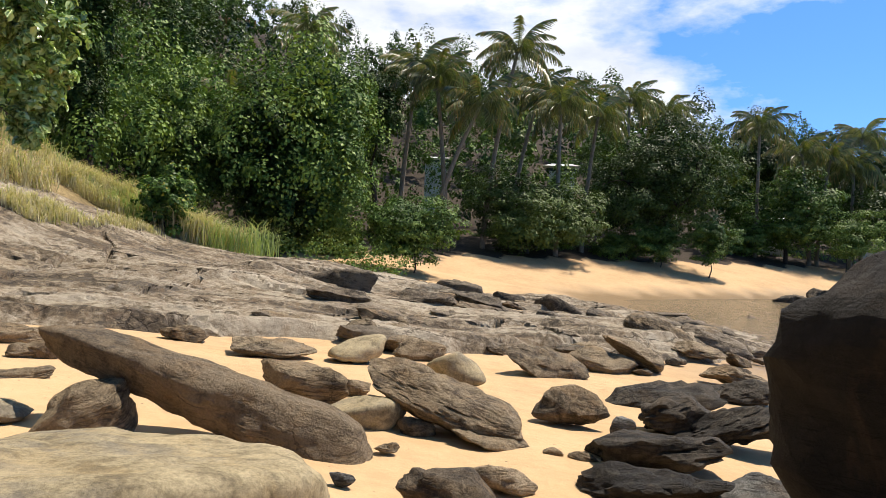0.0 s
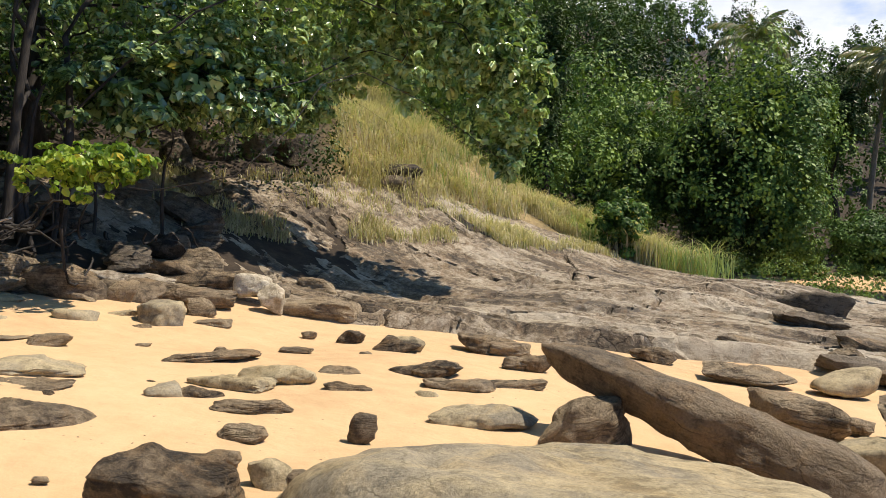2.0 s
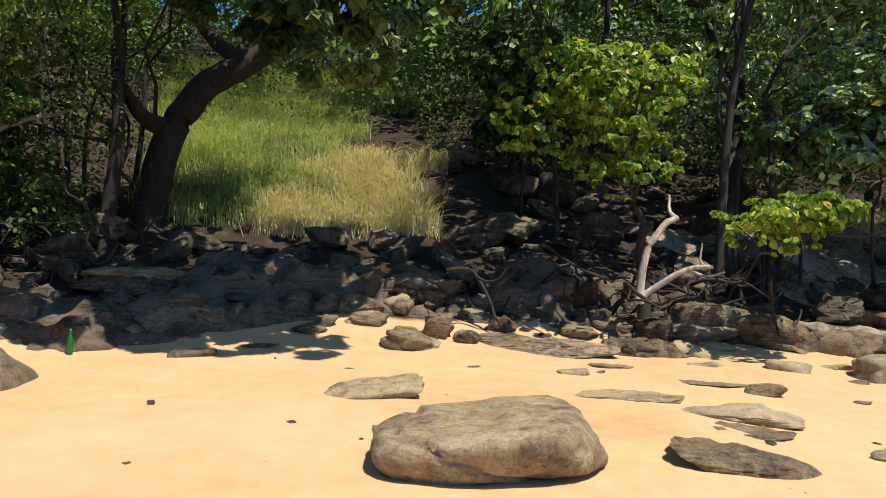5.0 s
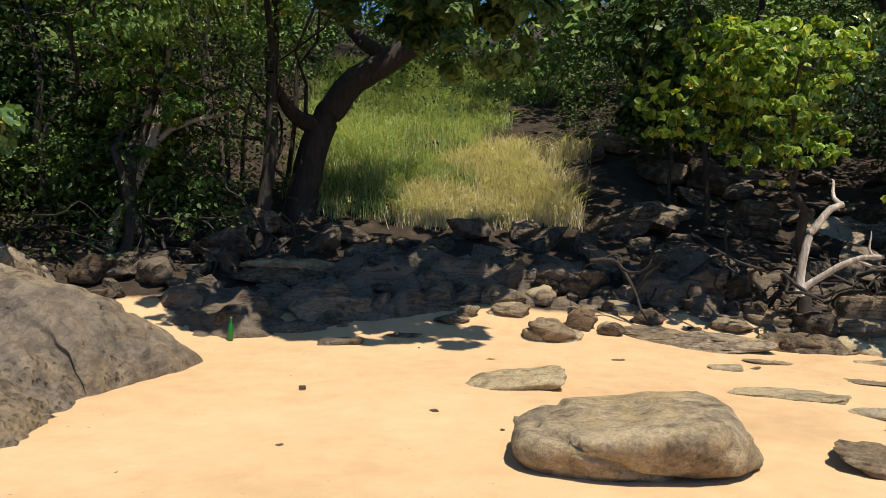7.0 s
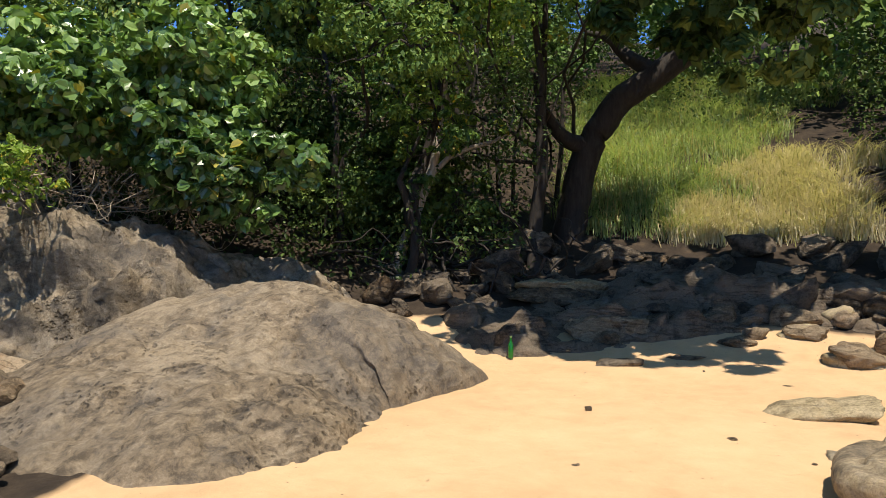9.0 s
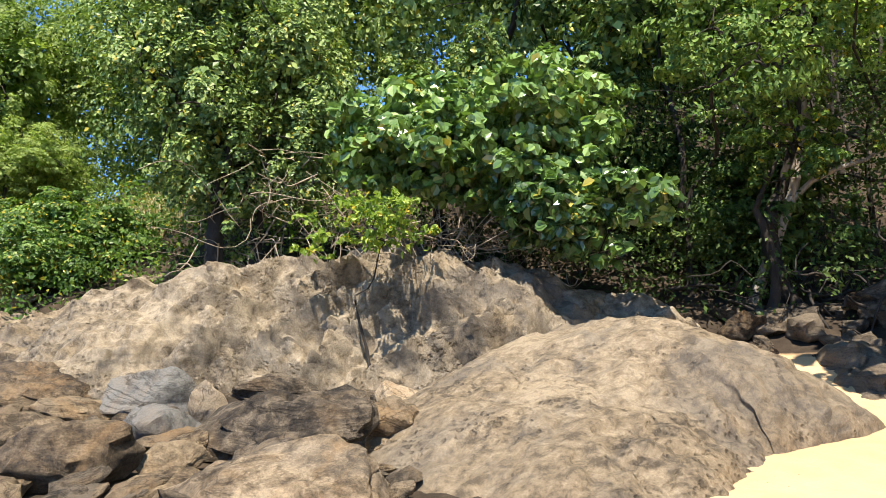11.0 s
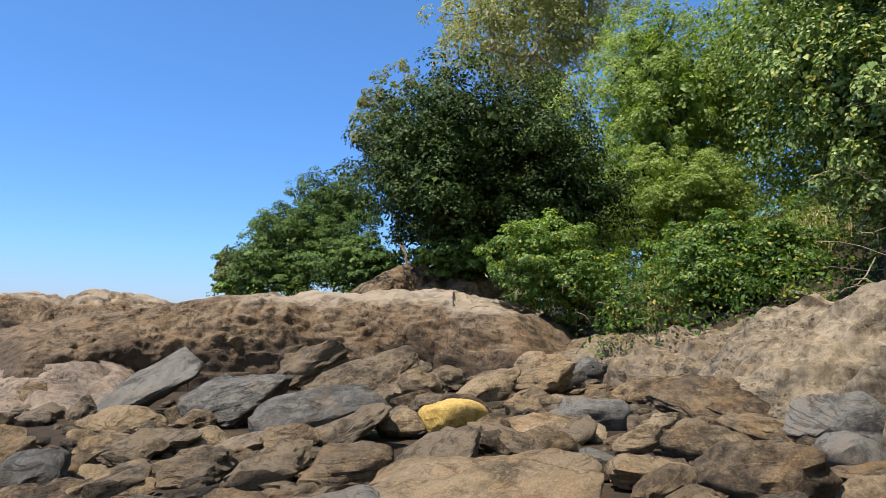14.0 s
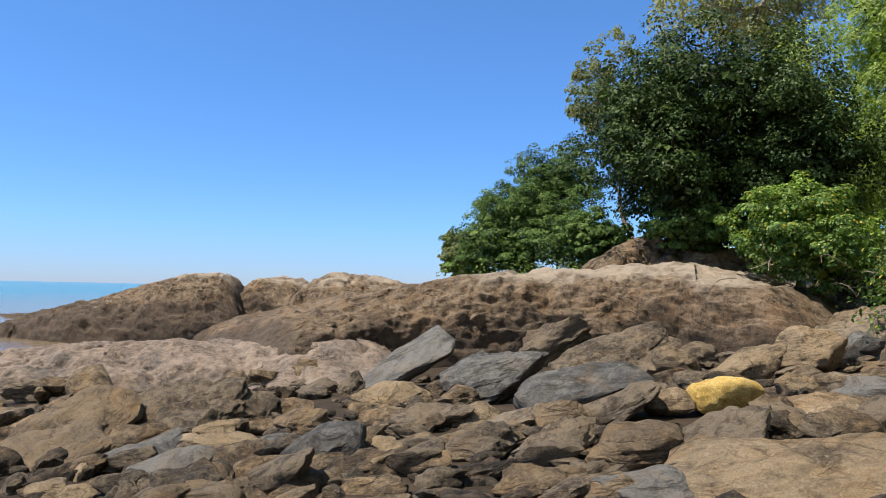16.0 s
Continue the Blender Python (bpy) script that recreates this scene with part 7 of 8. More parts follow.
wild_tree("shade_bush", -12.34, 10.15, (0.00, 0.00, 3.20), (5.97, 3.58, 2.81), 50, 8, LEAF_BROAD, 13799, 0.16, 76, "leafy bush in the shade of the trees", "bush", shape=LEAF4, loose=0.27, aspect=0.7, core=1379, core_size=1.5)
wild_tree("shade_bush", -17.23, 5.14, (0.00, 0.00, 2.74), (4.43, 2.66, 3.93), 74, 7, LEAF_DARK, 9000, 0.16, 77, "dark leafy bush behind the hibiscus", "bush", shape=LEAF4, loose=0.2, gaps=-0.5, clump=0.34, aspect=0.8, core=642)
wild_tree("headland_shrub", 0.58, -26.46, (0.00, 0.00, 3.28), (3.28, 2.63, 2.42), -178, 6, LEAF_JUNGLE, 14000, 0.10, 78, "green shrub below the dark tree", "shrub", shape=LEAF4, loose=0.2, gaps=-0.5, clump=0.34, aspect=0.8, core=500)
wild_tree("headland_shrub", -1.81, -22.41, (0.00, 0.00, 3.04), (3.13, 1.88, 1.88), 176, 6, LEAF_JUNGLE, 14000, 0.10, 79, "green shrub below the dark tree", "shrub", shape=LEAF4, loose=0.2, gaps=-0.5, clump=0.34, aspect=0.8, core=500)
wild_tree("acacia_tree", -8.62, -26.11, (0.00, 0.00, 5.71), (5.27, 4.21, 7.54), 162, 9, LEAF_ACACIA, 22400, 0.13, 80, "feathery light green acacia on the slope", "tree", gaps=-0.45, clump=0.3, shape=LEAF4, loose=0.22, core=1800)
wild_tree("vine_tree", -9.0, -13.9, (0.00, 0.00, 3.84), (4.6, 3.28, 6.44), 149, 9, LEAF_JUNGLE, 13000, 0.118, 81, "dark tree hung with creepers behind the bank", "tree", shape=LEAF4, loose=0.27, aspect=0.7, core=1494, core_size=1.5)
wild_tree("canopy_tree", -15.2, 5.4, (3.9, -3.0, 4.9), (9.0, 3.4, 1.8), 90, 14, LEAF_DARK, 11900, 0.19, 91, "shade tree with dark glossy leaves over the bank", "tree", trunk_r=0.05, twigs=1, gaps=-0.40, clump=0.22, shape=LEAF4)
wild_tree("canopy_bough", -15.4, -2.2, (7.1, 3.2, 4.7), (4.4, 1.9, 1.1), 75, 9, LEAF_DARK, 5880, 0.19, 92, "leafy bough reaching out high over the sand", "tree", trunk_r=0.05, twigs=1, gaps=-0.40, clump=0.24, shape=LEAF4)
wild_tree("canopy_tree", -15.6, 9.6, (1.6, -2.8, 5.6), (6.5, 5.4, 2.2), 55, 16, LEAF_DARK, 17000, 0.20, 93, "tall shade tree with a thick dark trunk over the rock slope", "tree", trunk_r=0.20, twigs=1, gaps=-0.08, clump=0.26, shape=LEAF4)
wild_tree("shade_tree", -13.3, -6.0, (2.3, 1.5, 3.7), (4.8, 3.2, 2.2), 118, 9, LEAF_JUNGLE, 6000, 0.11, 94, "small-leaved tree leaning out over the outcrop", "tree", trunk_r=0.07, twigs=2, gaps=-0.05, clump=0.4, shape=LEAF4, loose=0.5)
wild_tree("acacia_tree", -8.6, -25.2, (0.0, 0.0, 2.6), (8.5, 4.0, 4.4), 161, 14, LEAF_ACACIA, 26000, 0.08, 95, "light green thicket below the acacias", "tree", gaps=-0.45, clump=0.34, shape=LEAF4, loose=0.3, core=1500)
# two crowns out of view, added to shade the trunk and the slope
wild_tree("canopy_tree", -16.6, -2.6, (2.7, 1.6, 4.6), (4.2, 3.0, 1.6), 95, 8, LEAF_DARK, 7000, 0.19, 96, "unseen shade tree with dark glossy leaves above the curved trunk", "tree", trunk_r=0.05, twigs=1, gaps=-0.4, clump=0.3, shape=LEAF4)
wild_tree("canopy_tree", -18.0, 7.6, (1.2, 1.2, 6.6), (9.5, 6.5, 2.4), 62, 14, LEAF_DARK, 12000, 0.22, 98, "tall unseen shade tree on the slope above the dark rocks", "tree", trunk_r=0.12, twigs=1, gaps=-0.2, clump=0.28, shape=LEAF4)
wild_tree("headland_shrub", 4.20, -30.16, (0.00, 0.00, 3.05), (3.43, 2.74, 2.37), -172, 7, LEAF_JUNGLE, 15000, 0.085, 84, "low green shrub at the foot of the headland bushes", "shrub", shape=LEAF4, loose=0.2, gaps=-0.5, clump=0.34, aspect=0.8, core=571)
wild_tree("headland_shrub", 1.56, -28.92, (0.00, 0.00, 3.01), (3.60, 2.88, 2.25), -177, 7, LEAF_JUNGLE, 15000, 0.085, 85, "low green shrub at the foot of the headland bushes", "shrub", shape=LEAF4, loose=0.2, gaps=-0.5, clump=0.34, aspect=0.8, core=571)
wild_tree("headland_shrub", 5.86, -31.39, (0.00, 0.00, 2.70), (2.73, 2.18, 1.46), -169, 6, LEAF_BUSH, 5000, 0.1, 86, "low bright scrub at the end of the headland", "shrub", shape=LEAF4, loose=0.2, gaps=-0.5, clump=0.34, aspect=0.8, core=357)


# ---- loose stones that fill the gaps ----
def scatter(count, place, sizes, mats, seed, name, label, group, tilt=12, dip=None, flat=0.45, kinds=9, joined_up=False, rz0=0.0, layers=0.7):
    """Stones of a few shapes, each an object of its own, over the part of the plan that place() gives."""
    rs = np.random.RandomState(seed)
    shapes, bm = [], None
    for k in range(kinds):
        m = mats[k % len(mats)]
        shapes.append(rock_mesh(name, 1.0, rs.uniform(0.5, 0.8), flat * rs.uniform(0.7, 1.35), seed * 31 + k, m, (4 if k < 4 and sizes[1] > 1.25 else 3) - joined_up, 22.0, 0.07, layers))
    for i in range(count):
        x, y = place(rs)
        while math.hypot(x + 0.9, y + 9.9) < 1.3:      # the yellow boulder lies free
            x, y = place(rs)
        sc = sizes[0] + (sizes[1] - sizes[0]) * rs.rand() ** 2.2
        me = shapes[rs.randint(kinds)]
        gz = float(ground_z(x, y))
        lean = rs.normal() * tilt if dip is None else dip + rs.normal() * 5
        rz = rs.uniform(0, 360) if dip is None else rz0 + rs.normal() * 16
        at = pose(x, y, gz + sc * flat * rs.uniform(0.12, 0.6), rs.normal() * tilt * 0.6, lean, rz) @ Matrix.Scale(sc, 4)
        if joined_up:
            if bm is None:
                bm = bmesh.new()
            n0 = len(bm.verts)
            bm.from_mesh(me)
            bm.verts.ensure_lookup_table()
            bmesh.ops.transform(bm, matrix=at, verts=bm.verts[n0:])
            continue
        ob = new(name, me)
        ob.matrix_basis = at
        tagged(ob, label, "stone", group)
    if joined_up:
        me = bpy.data.meshes.new(name)
        bm.to_mesh(me)
        bm.free()
        me.materials.append(mats[0])
        tagged(new(name, me), label, "stones", "", "stuff")


def polar(az0, az1, r0, r1):
    def pick(rs):
        a, r = radians(rs.uniform(az0, az1)), math.sqrt(rs.uniform(r0 * r0, r1 * r1))
        return -r * math.sin(a), r * math.cos(a)
    return pick


def rect(x0, x1, y0, y1):
    return lambda rs: (rs.uniform(x0, x1), rs.uniform(y0, y1))


# low filler stones, mostly dark so their colour deepens the shade of the gaps
scatter(230, polar(138, 222, 4.8, 15.0), (0.32, 0.85), [ROCK_UMBER, ROCK_DARK, ROCK_DARK, ROCK_UMBER, ROCK_DARK, ROCK_SLAB, ROCK_UMBER], 91, "stone", "weathered brown stone in the boulder field", "boulder field below the headland", 10, -18.0, 0.34, rz0=188.0, layers=0.5, kinds=14)
scatter(110, polar(150, 214, 5.0, 9.5), (0.30, 0.70), [ROCK_UMBER, ROCK_DARK, ROCK_BROWN, ROCK_DARK], 84, "stone", "weathered brown stone in the boulder field", "boulder field below the headland", 10, -18.0, 0.36, rz0=188.0, layers=0.5)
scatter(24, polar(134, 150, 6.0, 9.0), (0.2, 0.5), [ROCK_BROWN, ROCK_PALE, ROCK_GREY, ROCK_BROWN], 90, "stone", "weathered brown stone below the rock bank", "boulder field below the headland", 14, -14.0, 0.5, rz0=145.0)
scatter(50, polar(150, 176, 14.0, 19.0), (0.3, 0.9), [ROCK_BROWN, ROCK_UMBER, ROCK_SLAB], 88, "slab", "brown rock slab below the green scrub", "boulder field below the headland", 10, -12.0, 0.34, rz0=165.0)
# dark material here stands in for shadow between the boulders
scatter(800, polar(134, 222, 4.4, 15.0), (0.14, 0.44), [ROCK_DARK], 89, "small_stones", "small stones between the boulders, darkened as gap shade", "", 18, None, 0.5, joined_up=True)
scatter(90, polar(196, 222, 15, 30), (0.3, 1.1), [ROCK_BROWN], 92, "rubble", "brown slab rubble below the far rocks", "rubble by the water", 12, joined_up=True)
# dark material adds to the tree shade on these stones
scatter(80, polar(62, 113, 12.6, 15.2), (0.35, 1.2), [ROCK_DARK, ROCK_UMBER, ROCK_DARK, ROCK_DARK], 86, "dark_stone", "stone below the trees, its shade deepened in the colour", "stones below the trees", 14, None, 0.5)
scatter(90, polar(60, 113, 12.2, 14.8), (0.16, 0.6), [ROCK_UMBER, ROCK_BROWN, ROCK_DARK, ROCK_UMBER], 93, "cobble", "brown stone at the shaded edge of the sand", "stones below the trees", 14)
# rock colour here also carries part of the tree shade
scatter(70, polar(46, 80, 14.6, 20.0), (0.5, 1.7), [ROCK_DARK], 85, "dark_stone", "rock on the slope below the trees, shade added in its colour", "stones below the trees", 12, None, 0.4)
scatter(46, polar(60, 112, 13.0, 15.0), (0.3, 1.0), [ROCK_DARK], 94, "rubble", "stone below the trees, its shade deepened in the colour", "stones below the trees", 16, joined_up=True)
scatter(110, rect(-3.0, 9.0, 13.0, 24.0), (0.4, 1.5), [ROCK_SLAB, ROCK_DARK, ROCK_SLAB, ROCK_BROWN], 95, "slab", "tilted plate of layered rock on the shelf", "plates on the bedrock shelf", 6, 11.0, 0.30)
scatter(36, rect(7.0, 13.0, 12.0, 26.0), (0.4, 1.3), [ROCK_DARK, ROCK_SLAB], 96, "slab", "dark wet rock plate at the water", "plates on the bedrock shelf", 8, 12.0, 0.30)
scatter(16, rect(13.0, 19.0, 30.0, 38.0), (0.9, 2.6), [ROCK_DARK], 97, "water_rock", "black rock standing in the shallow water", "rocks in the water", 10)
scatter(14, polar(34, 56, 20.5, 25.0), (0.3, 1.1), [ROCK_SLAB, ROCK_DARK], 87, "slab", "rough rock ledge above the shelf under the tree", "plates on the bedrock shelf", 8, 6.0, 0.5, rz0=45.0)
scatter(26, polar(20, 100, 5.0, 11.0), (0.04, 0.16), [ROCK_BROWN, ROCK_PALE], 98, "pebble", "small brown pebble on the sand", "pebbles on the sand", 20)


# ---- woods on the hill, undergrowth and grass ----
def woods(name, trees, leaves_each, size, seed, place, tall, material, label):
    """Many crowns in one mesh for woods too far to tell tree from tree."""
    rs = np.random.RandomState(seed)
    P, N = [], []
    for i in range(trees):
        x, y = place(rs)
        z = float(ground_z(x, y))
        h = rs.uniform(*tall)
        w = h * rs.uniform(0.38, 0.6)
        p, q = crown_points([(x, y, z + h * 0.58, w * 0.5, w * 0.5, h * 0.46), (x + rs.normal() * w * 0.2, y + rs.normal() * w * 0.2, z + h * 0.82, w * 0.32, w * 0.32, h * 0.22)], leaves_each, rs, 0.40, 0.6, 0.15, loose=0.25, flat=0.9)
        P.append(p)
        N.append(q)
    P, N = np.vstack(P), np.vstack(N)
    v, f = leaf_cloud(P, N, size, rs, 0.75, 0.4, LEAF4)
    return tagged(new(name, mesh_np(name, v, f, material, smooth=False)), label, "woods", "", "stuff")


def undergrowth(name, count, size, seed, place, tall, material, label, shape=LEAF4):
    rs = np.random.RandomState(seed)
    k = count // 40
    P, N = [], []
    for i in range(k):
        x, y = place(rs)
        h = rs.uniform(*tall)
        d = rs.normal(size=(40, 3))
        d /= np.linalg.norm(d, axis=1)[:, None]
        r = 0.55 * rs.uniform(0.6, 1.4)
        p = np.array([x, y, float(ground_z(x, y)) + h]) + d * r * rs.uniform(0.5, 1, 40)[:, None]
        P.append(p)
        N.append(d + [0, 0, 0.7] + rs.normal(size=(40, 3)) * 0.5)
    v, f = leaf_cloud(np.vstack(P), np.vstack(N), size, rs, 0.6, 0.4, shape)
    return tagged(new(name, mesh_np(name, v, f, material, smooth=False)), label, "undergrowth", "", "stuff")


def north_slope(rs):
    while True:
        x, y = rs.uniform(-75, 70), rs.uniform(34, 165)
        if y > 64 + 0.6 * x or x < -15 - 0.1 * (y - 34):
            if abs(math.degrees(math.atan2(-x, y)) - 14.3) < 0.7 and y > 50:
                continue           # the gap in the woods below the hill house
            if shore_x(y) - x > 22:
                return x, y


woods("hill_woods", 260, 860, 0.38, 201, north_slope, (7, 13), LEAF_JUNGLE, "dense green rainforest covering the hillside")
woods("hill_woods", 90, 1040, 0.38, 202, north_slope, (8, 15), LEAF_DARK, "dense dark rainforest covering the hillside")
woods("beach_woods", 80, 1600, 0.22, 203, lambda rs: (lambda a: (a, 60 + 0.62 * max(a, 0) + rs.uniform(0, 12)))(rs.uniform(-20, 60)), (4, 9), LEAF_JUNGLE, "trees and shrubs behind the beach")
woods("slope_woods", 60, 1400, 0.21, 204, polar(6, 34, 38, 58), (6, 12), LEAF_JUNGLE, "jungle trees on the slope above the cove")
woods("south_woods", 26, 2200, 0.12, 209, polar(151, 174, 27, 38), (3, 6), LEAF_ACACIA, "light green trees and scrub on the southern slope")
undergrowth("undergrowth", 7000, 0.10, 216, polar(150, 176, 19.5, 26), (0.1, 1.0), LEAF_BUSH, "green scrub on the southern slope")
woods("slope_woods", 26, 1400, 0.21, 208, polar(33, 60, 27, 42), (5, 9), LEAF_JUNGLE, "jungle trees above the grassy slope")
woods("inland_woods", 60, 1400, 0.19, 231, lambda rs: (rs.uniform(-34, -25), rs.uniform(-16, 22)), (5, 8), LEAF_JUNGLE, "dark jungle trees behind the clearing")
undergrowth("undergrowth", 17000, 0.11, 232, lambda rs: (rs.uniform(-27, -21), rs.uniform(-14, 18)), (0.3, 3.0), LEAF_DARK, "dark thicket behind the clearing")
woods("inland_woods", 70, 1040, 0.26, 205, lambda rs: (rs.uniform(-40, -21), rs.uniform(-24, 24)), (6, 11), LEAF_JUNGLE, "jungle trees on the slope behind the clearing")
# dark leaves stand in for deep shade under the almond and behind the rocks
undergrowth("undergrowth", 9000, 0.11, 218, polar(39, 54, 20, 27), (0.2, 3.2), LEAF_DARK, "thicket added as dark shade under the sea almond")
undergrowth("undergrowth", 5000, 0.10, 219, polar(102, 134, 13.6, 16), (0.1, 1.0), LEAF_DARK, "low plants added as dark shade behind the rocks")
woods("slope_woods", 60, 1300, 0.30, 212, polar(15.2, 36, 56, 100), (8, 14), LEAF_DARK, "dark jungle trees high on the slope")
undergrowth("undergrowth", 14000, 0.13, 220, polar(97, 120, 18, 33), (0.3, 3.6), LEAF_JUNGLE, "leafy thicket on the slope beside the clearing")
undergrowth("undergrowth", 9000, 0.15, 233, polar(78, 100, 31, 38), (0.3, 4.0), LEAF_JUNGLE, "leafy thicket above the clearing")
woods("south_woods", 14, 2400, 0.13, 215, polar(141, 152, 20, 27), (6, 10), LEAF_VINE, "green trees on the slope behind the bank")
woods("south_woods", 46, 2000, 0.14, 210, polar(139, 171, 26, 38), (5, 10), LEAF_ACACIA, "light green trees on the slope behind the bank")
undergrowth("undergrowth", 7000, 0.11, 217, polar(174, 192, 25, 31), (0.9, 2.3), LEAF_JUNGLE, "low green scrub on the crest of the headland")
woods("south_woods", 22, 2470, 0.14, 206, lambda rs: (rs.uniform(-30, -10), rs.uniform(-38, -20)), (5, 9), LEAF_ACACIA, "light green trees on the southern slope")
woods("south_woods", 56, 1900, 0.20, 207, lambda rs: (rs.uniform(-26, -15), rs.uniform(-24, -9)), (8, 13), LEAF_VINE, "green trees on the southern slope")
# leaves kept dark in place of the shade behind rocks and hibiscus
undergrowth("undergrowth", 15000, 0.095, 211, polar(100, 134, 13.4, 17), (1.0, 3.6), LEAF_DARK, "leafy undergrowth behind the rocks, darkened for shade")
undergrowth("undergrowth", 18000, 0.13, 236, polar(54, 73, 19.0, 26), (0.1, 3.0), LEAF_DARK, "thicket added as dark shade on the slope behind the hibiscus")
undergrowth("undergrowth", 9000, 0.10, 234, polar(69, 80, 19, 28), (0.1, 2.6), LEAF_DARK, "dark leafy undergrowth above the clearing")
undergrowth("undergrowth", 14000, 0.10, 213, polar(132, 165, 15.5, 21), (0.1, 1.6), LEAF_BUSH, "bright leafy scrub at the foot of the slope")
undergrowth("undergrowth", 6000, 0.12, 214, polar(2, 18, 33, 40), (0.1, 1.4), LEAF_JUNGLE, "low green scrub at the back of the beach")

on_shelf = lambda x, y: np.maximum(ground_z(x, y), shelf_z(x, y)[0])
in_clearing = lambda x, y: (y > 0.15 * x + vnoise(np.stack([x, y, y * 0], 1) * 0.9, 6)) & (y < -0.165 * x + 1.1 * vnoise(np.stack([x, y, y * 0], 1) * 0.8, 7) + 0.5 * vnoise(np.stack([x, y, y * 0], 1) * 2.6, 8))
straw = lambda x, y: y > 0.1 + 0.35 * (x + 15.4) * -1 + 1.3 * vnoise(np.stack([x, y, y * 0], 1) * 1.1, 9)
in_slope = lambda x, y: x < -9.7 + 0.6 * (y - 22.8) + 0.9 * vnoise(np.stack([x, y, y * 0], 1) * 0.5, 3)
grass_patch("grass", (-26, -4), (14, 34), 0.85, 88000, 221, GRASS_DRY, "tall dry straw-coloured grass on the slope", 0.011, 1.15, where=lambda x, y: in_slope(x - 0.1, y) & (x > -0.80 * y + 0.8 * vnoise(np.stack([x, y, y * 0], 1) * 0.7, 10)), on=on_shelf)
grass_patch("grass", (-11.5, -4.6), (23.4, 27.5), 1.15, 15000, 229, GRASS_DRY, "tall dry grass along the crest of the spur", 0.011, 1.0, where=lambda x, y: y > 23.6 + 0.16 * (x + 10), on=on_shelf)
grass_patch("grass", (-11.5, -5.2), (24.0, 27.5), 1.25, 2600, 230, GRASS_GREEN, "green grass along the crest of the spur", 0.011, 1.0, on=on_shelf)
grass_patch("grass", (-24, -4), (20, 34), 0.85, 8000, 222, GRASS_GREEN, "green grass among dry grass on the slope", 0.011, 1.0, where=lambda x, y: in_slope(x + 0.6, y) & (y > 20))
grass_patch("grass", (-15.5, -6.0), (11.5, 23.0), 0.45, 56000, 228, GRASS_DRY, "dry grass tufts on ledges of the shelf", 0.011, 0.8, where=lambda x, y: (np.abs(x - (-8.3 + 0.6 * (y - 22.8))) < 1.7 - 0.13 * (y - 12)) & (vnoise(np.stack([x * 0.7, y * 0.7, x * 0], 1), 5) > -0.3), on=on_shelf)
grass_patch("grass", (-15, -9), (14.5, 21.5), 0.32, 9000, 223, GRASS_DRY, "short dry grass in cracks of the shelf", 0.012, 0.6, where=lambda x, y: np.abs(x + 10.9 - 0.6 * (y - 20.5) ) < 0.9)
grass_patch("grass", (-31, -15.6), (-3.5, 6.0), 0.8, 52000, 224, GRASS_GREEN, "lush green grass in the sunlit clearing", 0.009, 1.1, where=lambda x, y: in_clearing(x, y) & ~straw(x, y), ragged=-2)
grass_patch("grass", (-19.5, -15.4), (-1.8, 5.5), 0.8, 30000, 225, GRASS_DRY, "dry golden grass at the edge of the clearing", 0.009, 1.0, where=lambda x, y: in_clearing(x, y) & (straw(x, y) | (x > -16.0) & (y > -0.5)), ragged=-2)
grass_patch("grass", (-16, -6), (-28, -17.5), 1.0, 20000, 226, GRASS_DRY, "dry grass among scrub on the southern slope", 0.016, 0.5)
grass_patch("grass", (-22, -8), (-29, -19), 0.8, 8000, 227, GRASS_GREEN, "green grass among scrub on the southern slope", 0.016, 0.5)


# ---- bare stems, vines and dead wood ----
def stem(name, points, r0, r1, material, label, category="tree", seed=1, forks=0, sides=10):
    """A crooked trunk or branch through the given points, with a few forks."""
    rs = np.random.RandomState(seed)
    p = np.asarray(points, float)
    t = np.linspace(0, 1, len(p))
    u = np.linspace(0, 1, len(p) * 5)
    line = np.stack([np.interp(u, t, p[:, i]) for i in range(3)], 1)
    ker = np.hanning(7)
    ker /= ker.sum()
    line = np.stack([np.convolve(np.pad(line[:, i], 3, mode="edge"), ker, "valid") for i in range(3)], 1)
    line += rs.normal(size=line.shape) * r0 * 0.03
    root = thing(name, *line[0], label, category)
    rel = line - line[0]
    pieces = [tube(rel, np.linspace(r0, r1, len(u)) * (1 + 0.35 * np.exp(-u * 14)), sides)]
    for k in range(forks):
        i = rs.randint(len(u) // 3, len(u) - 1)
        ln = np.linalg.norm(rel[-1]) * rs.uniform(0.25, 0.5)
        d = rs.normal(size=3) * 0.6 + [0, 0, 0.7]
        pieces.append(tube(bent(rel[i], rel[i] + d / np.linalg.norm(d) * ln, rs, 0.12, 7), np.linspace(r1 * 0.9, r1 * 0.25, 7), 6))
    v, f = joined(pieces)
    child("trunk", mesh_np("trunk", v, f, material), root)
    return root


def tangle(name, count, place, length, r, material, seed, label, hang=0.0, category="vine"):
    """A tangle of thin dry stems, some looped."""
    rs = np.random.RandomState(seed)
    pieces = []
    for i in range(count):
        a = np.array(place(rs))
        d = rs.normal(size=3)
        d[2] = d[2] * 0.6 + hang
        d /= np.linalg.norm(d)
        b = a + d * length * rs.uniform(0.4, 1.3)
        pieces.append(tube(bent(a, b, rs, 0.2, 9, -0.12), np.linspace(r, r * 0.5, 9) * rs.uniform(0.5, 1.5), 4))
    v, f = joined(pieces)
    return tagged(new(name, mesh_np(name, v, f, material)), label, category, "", "stuff")


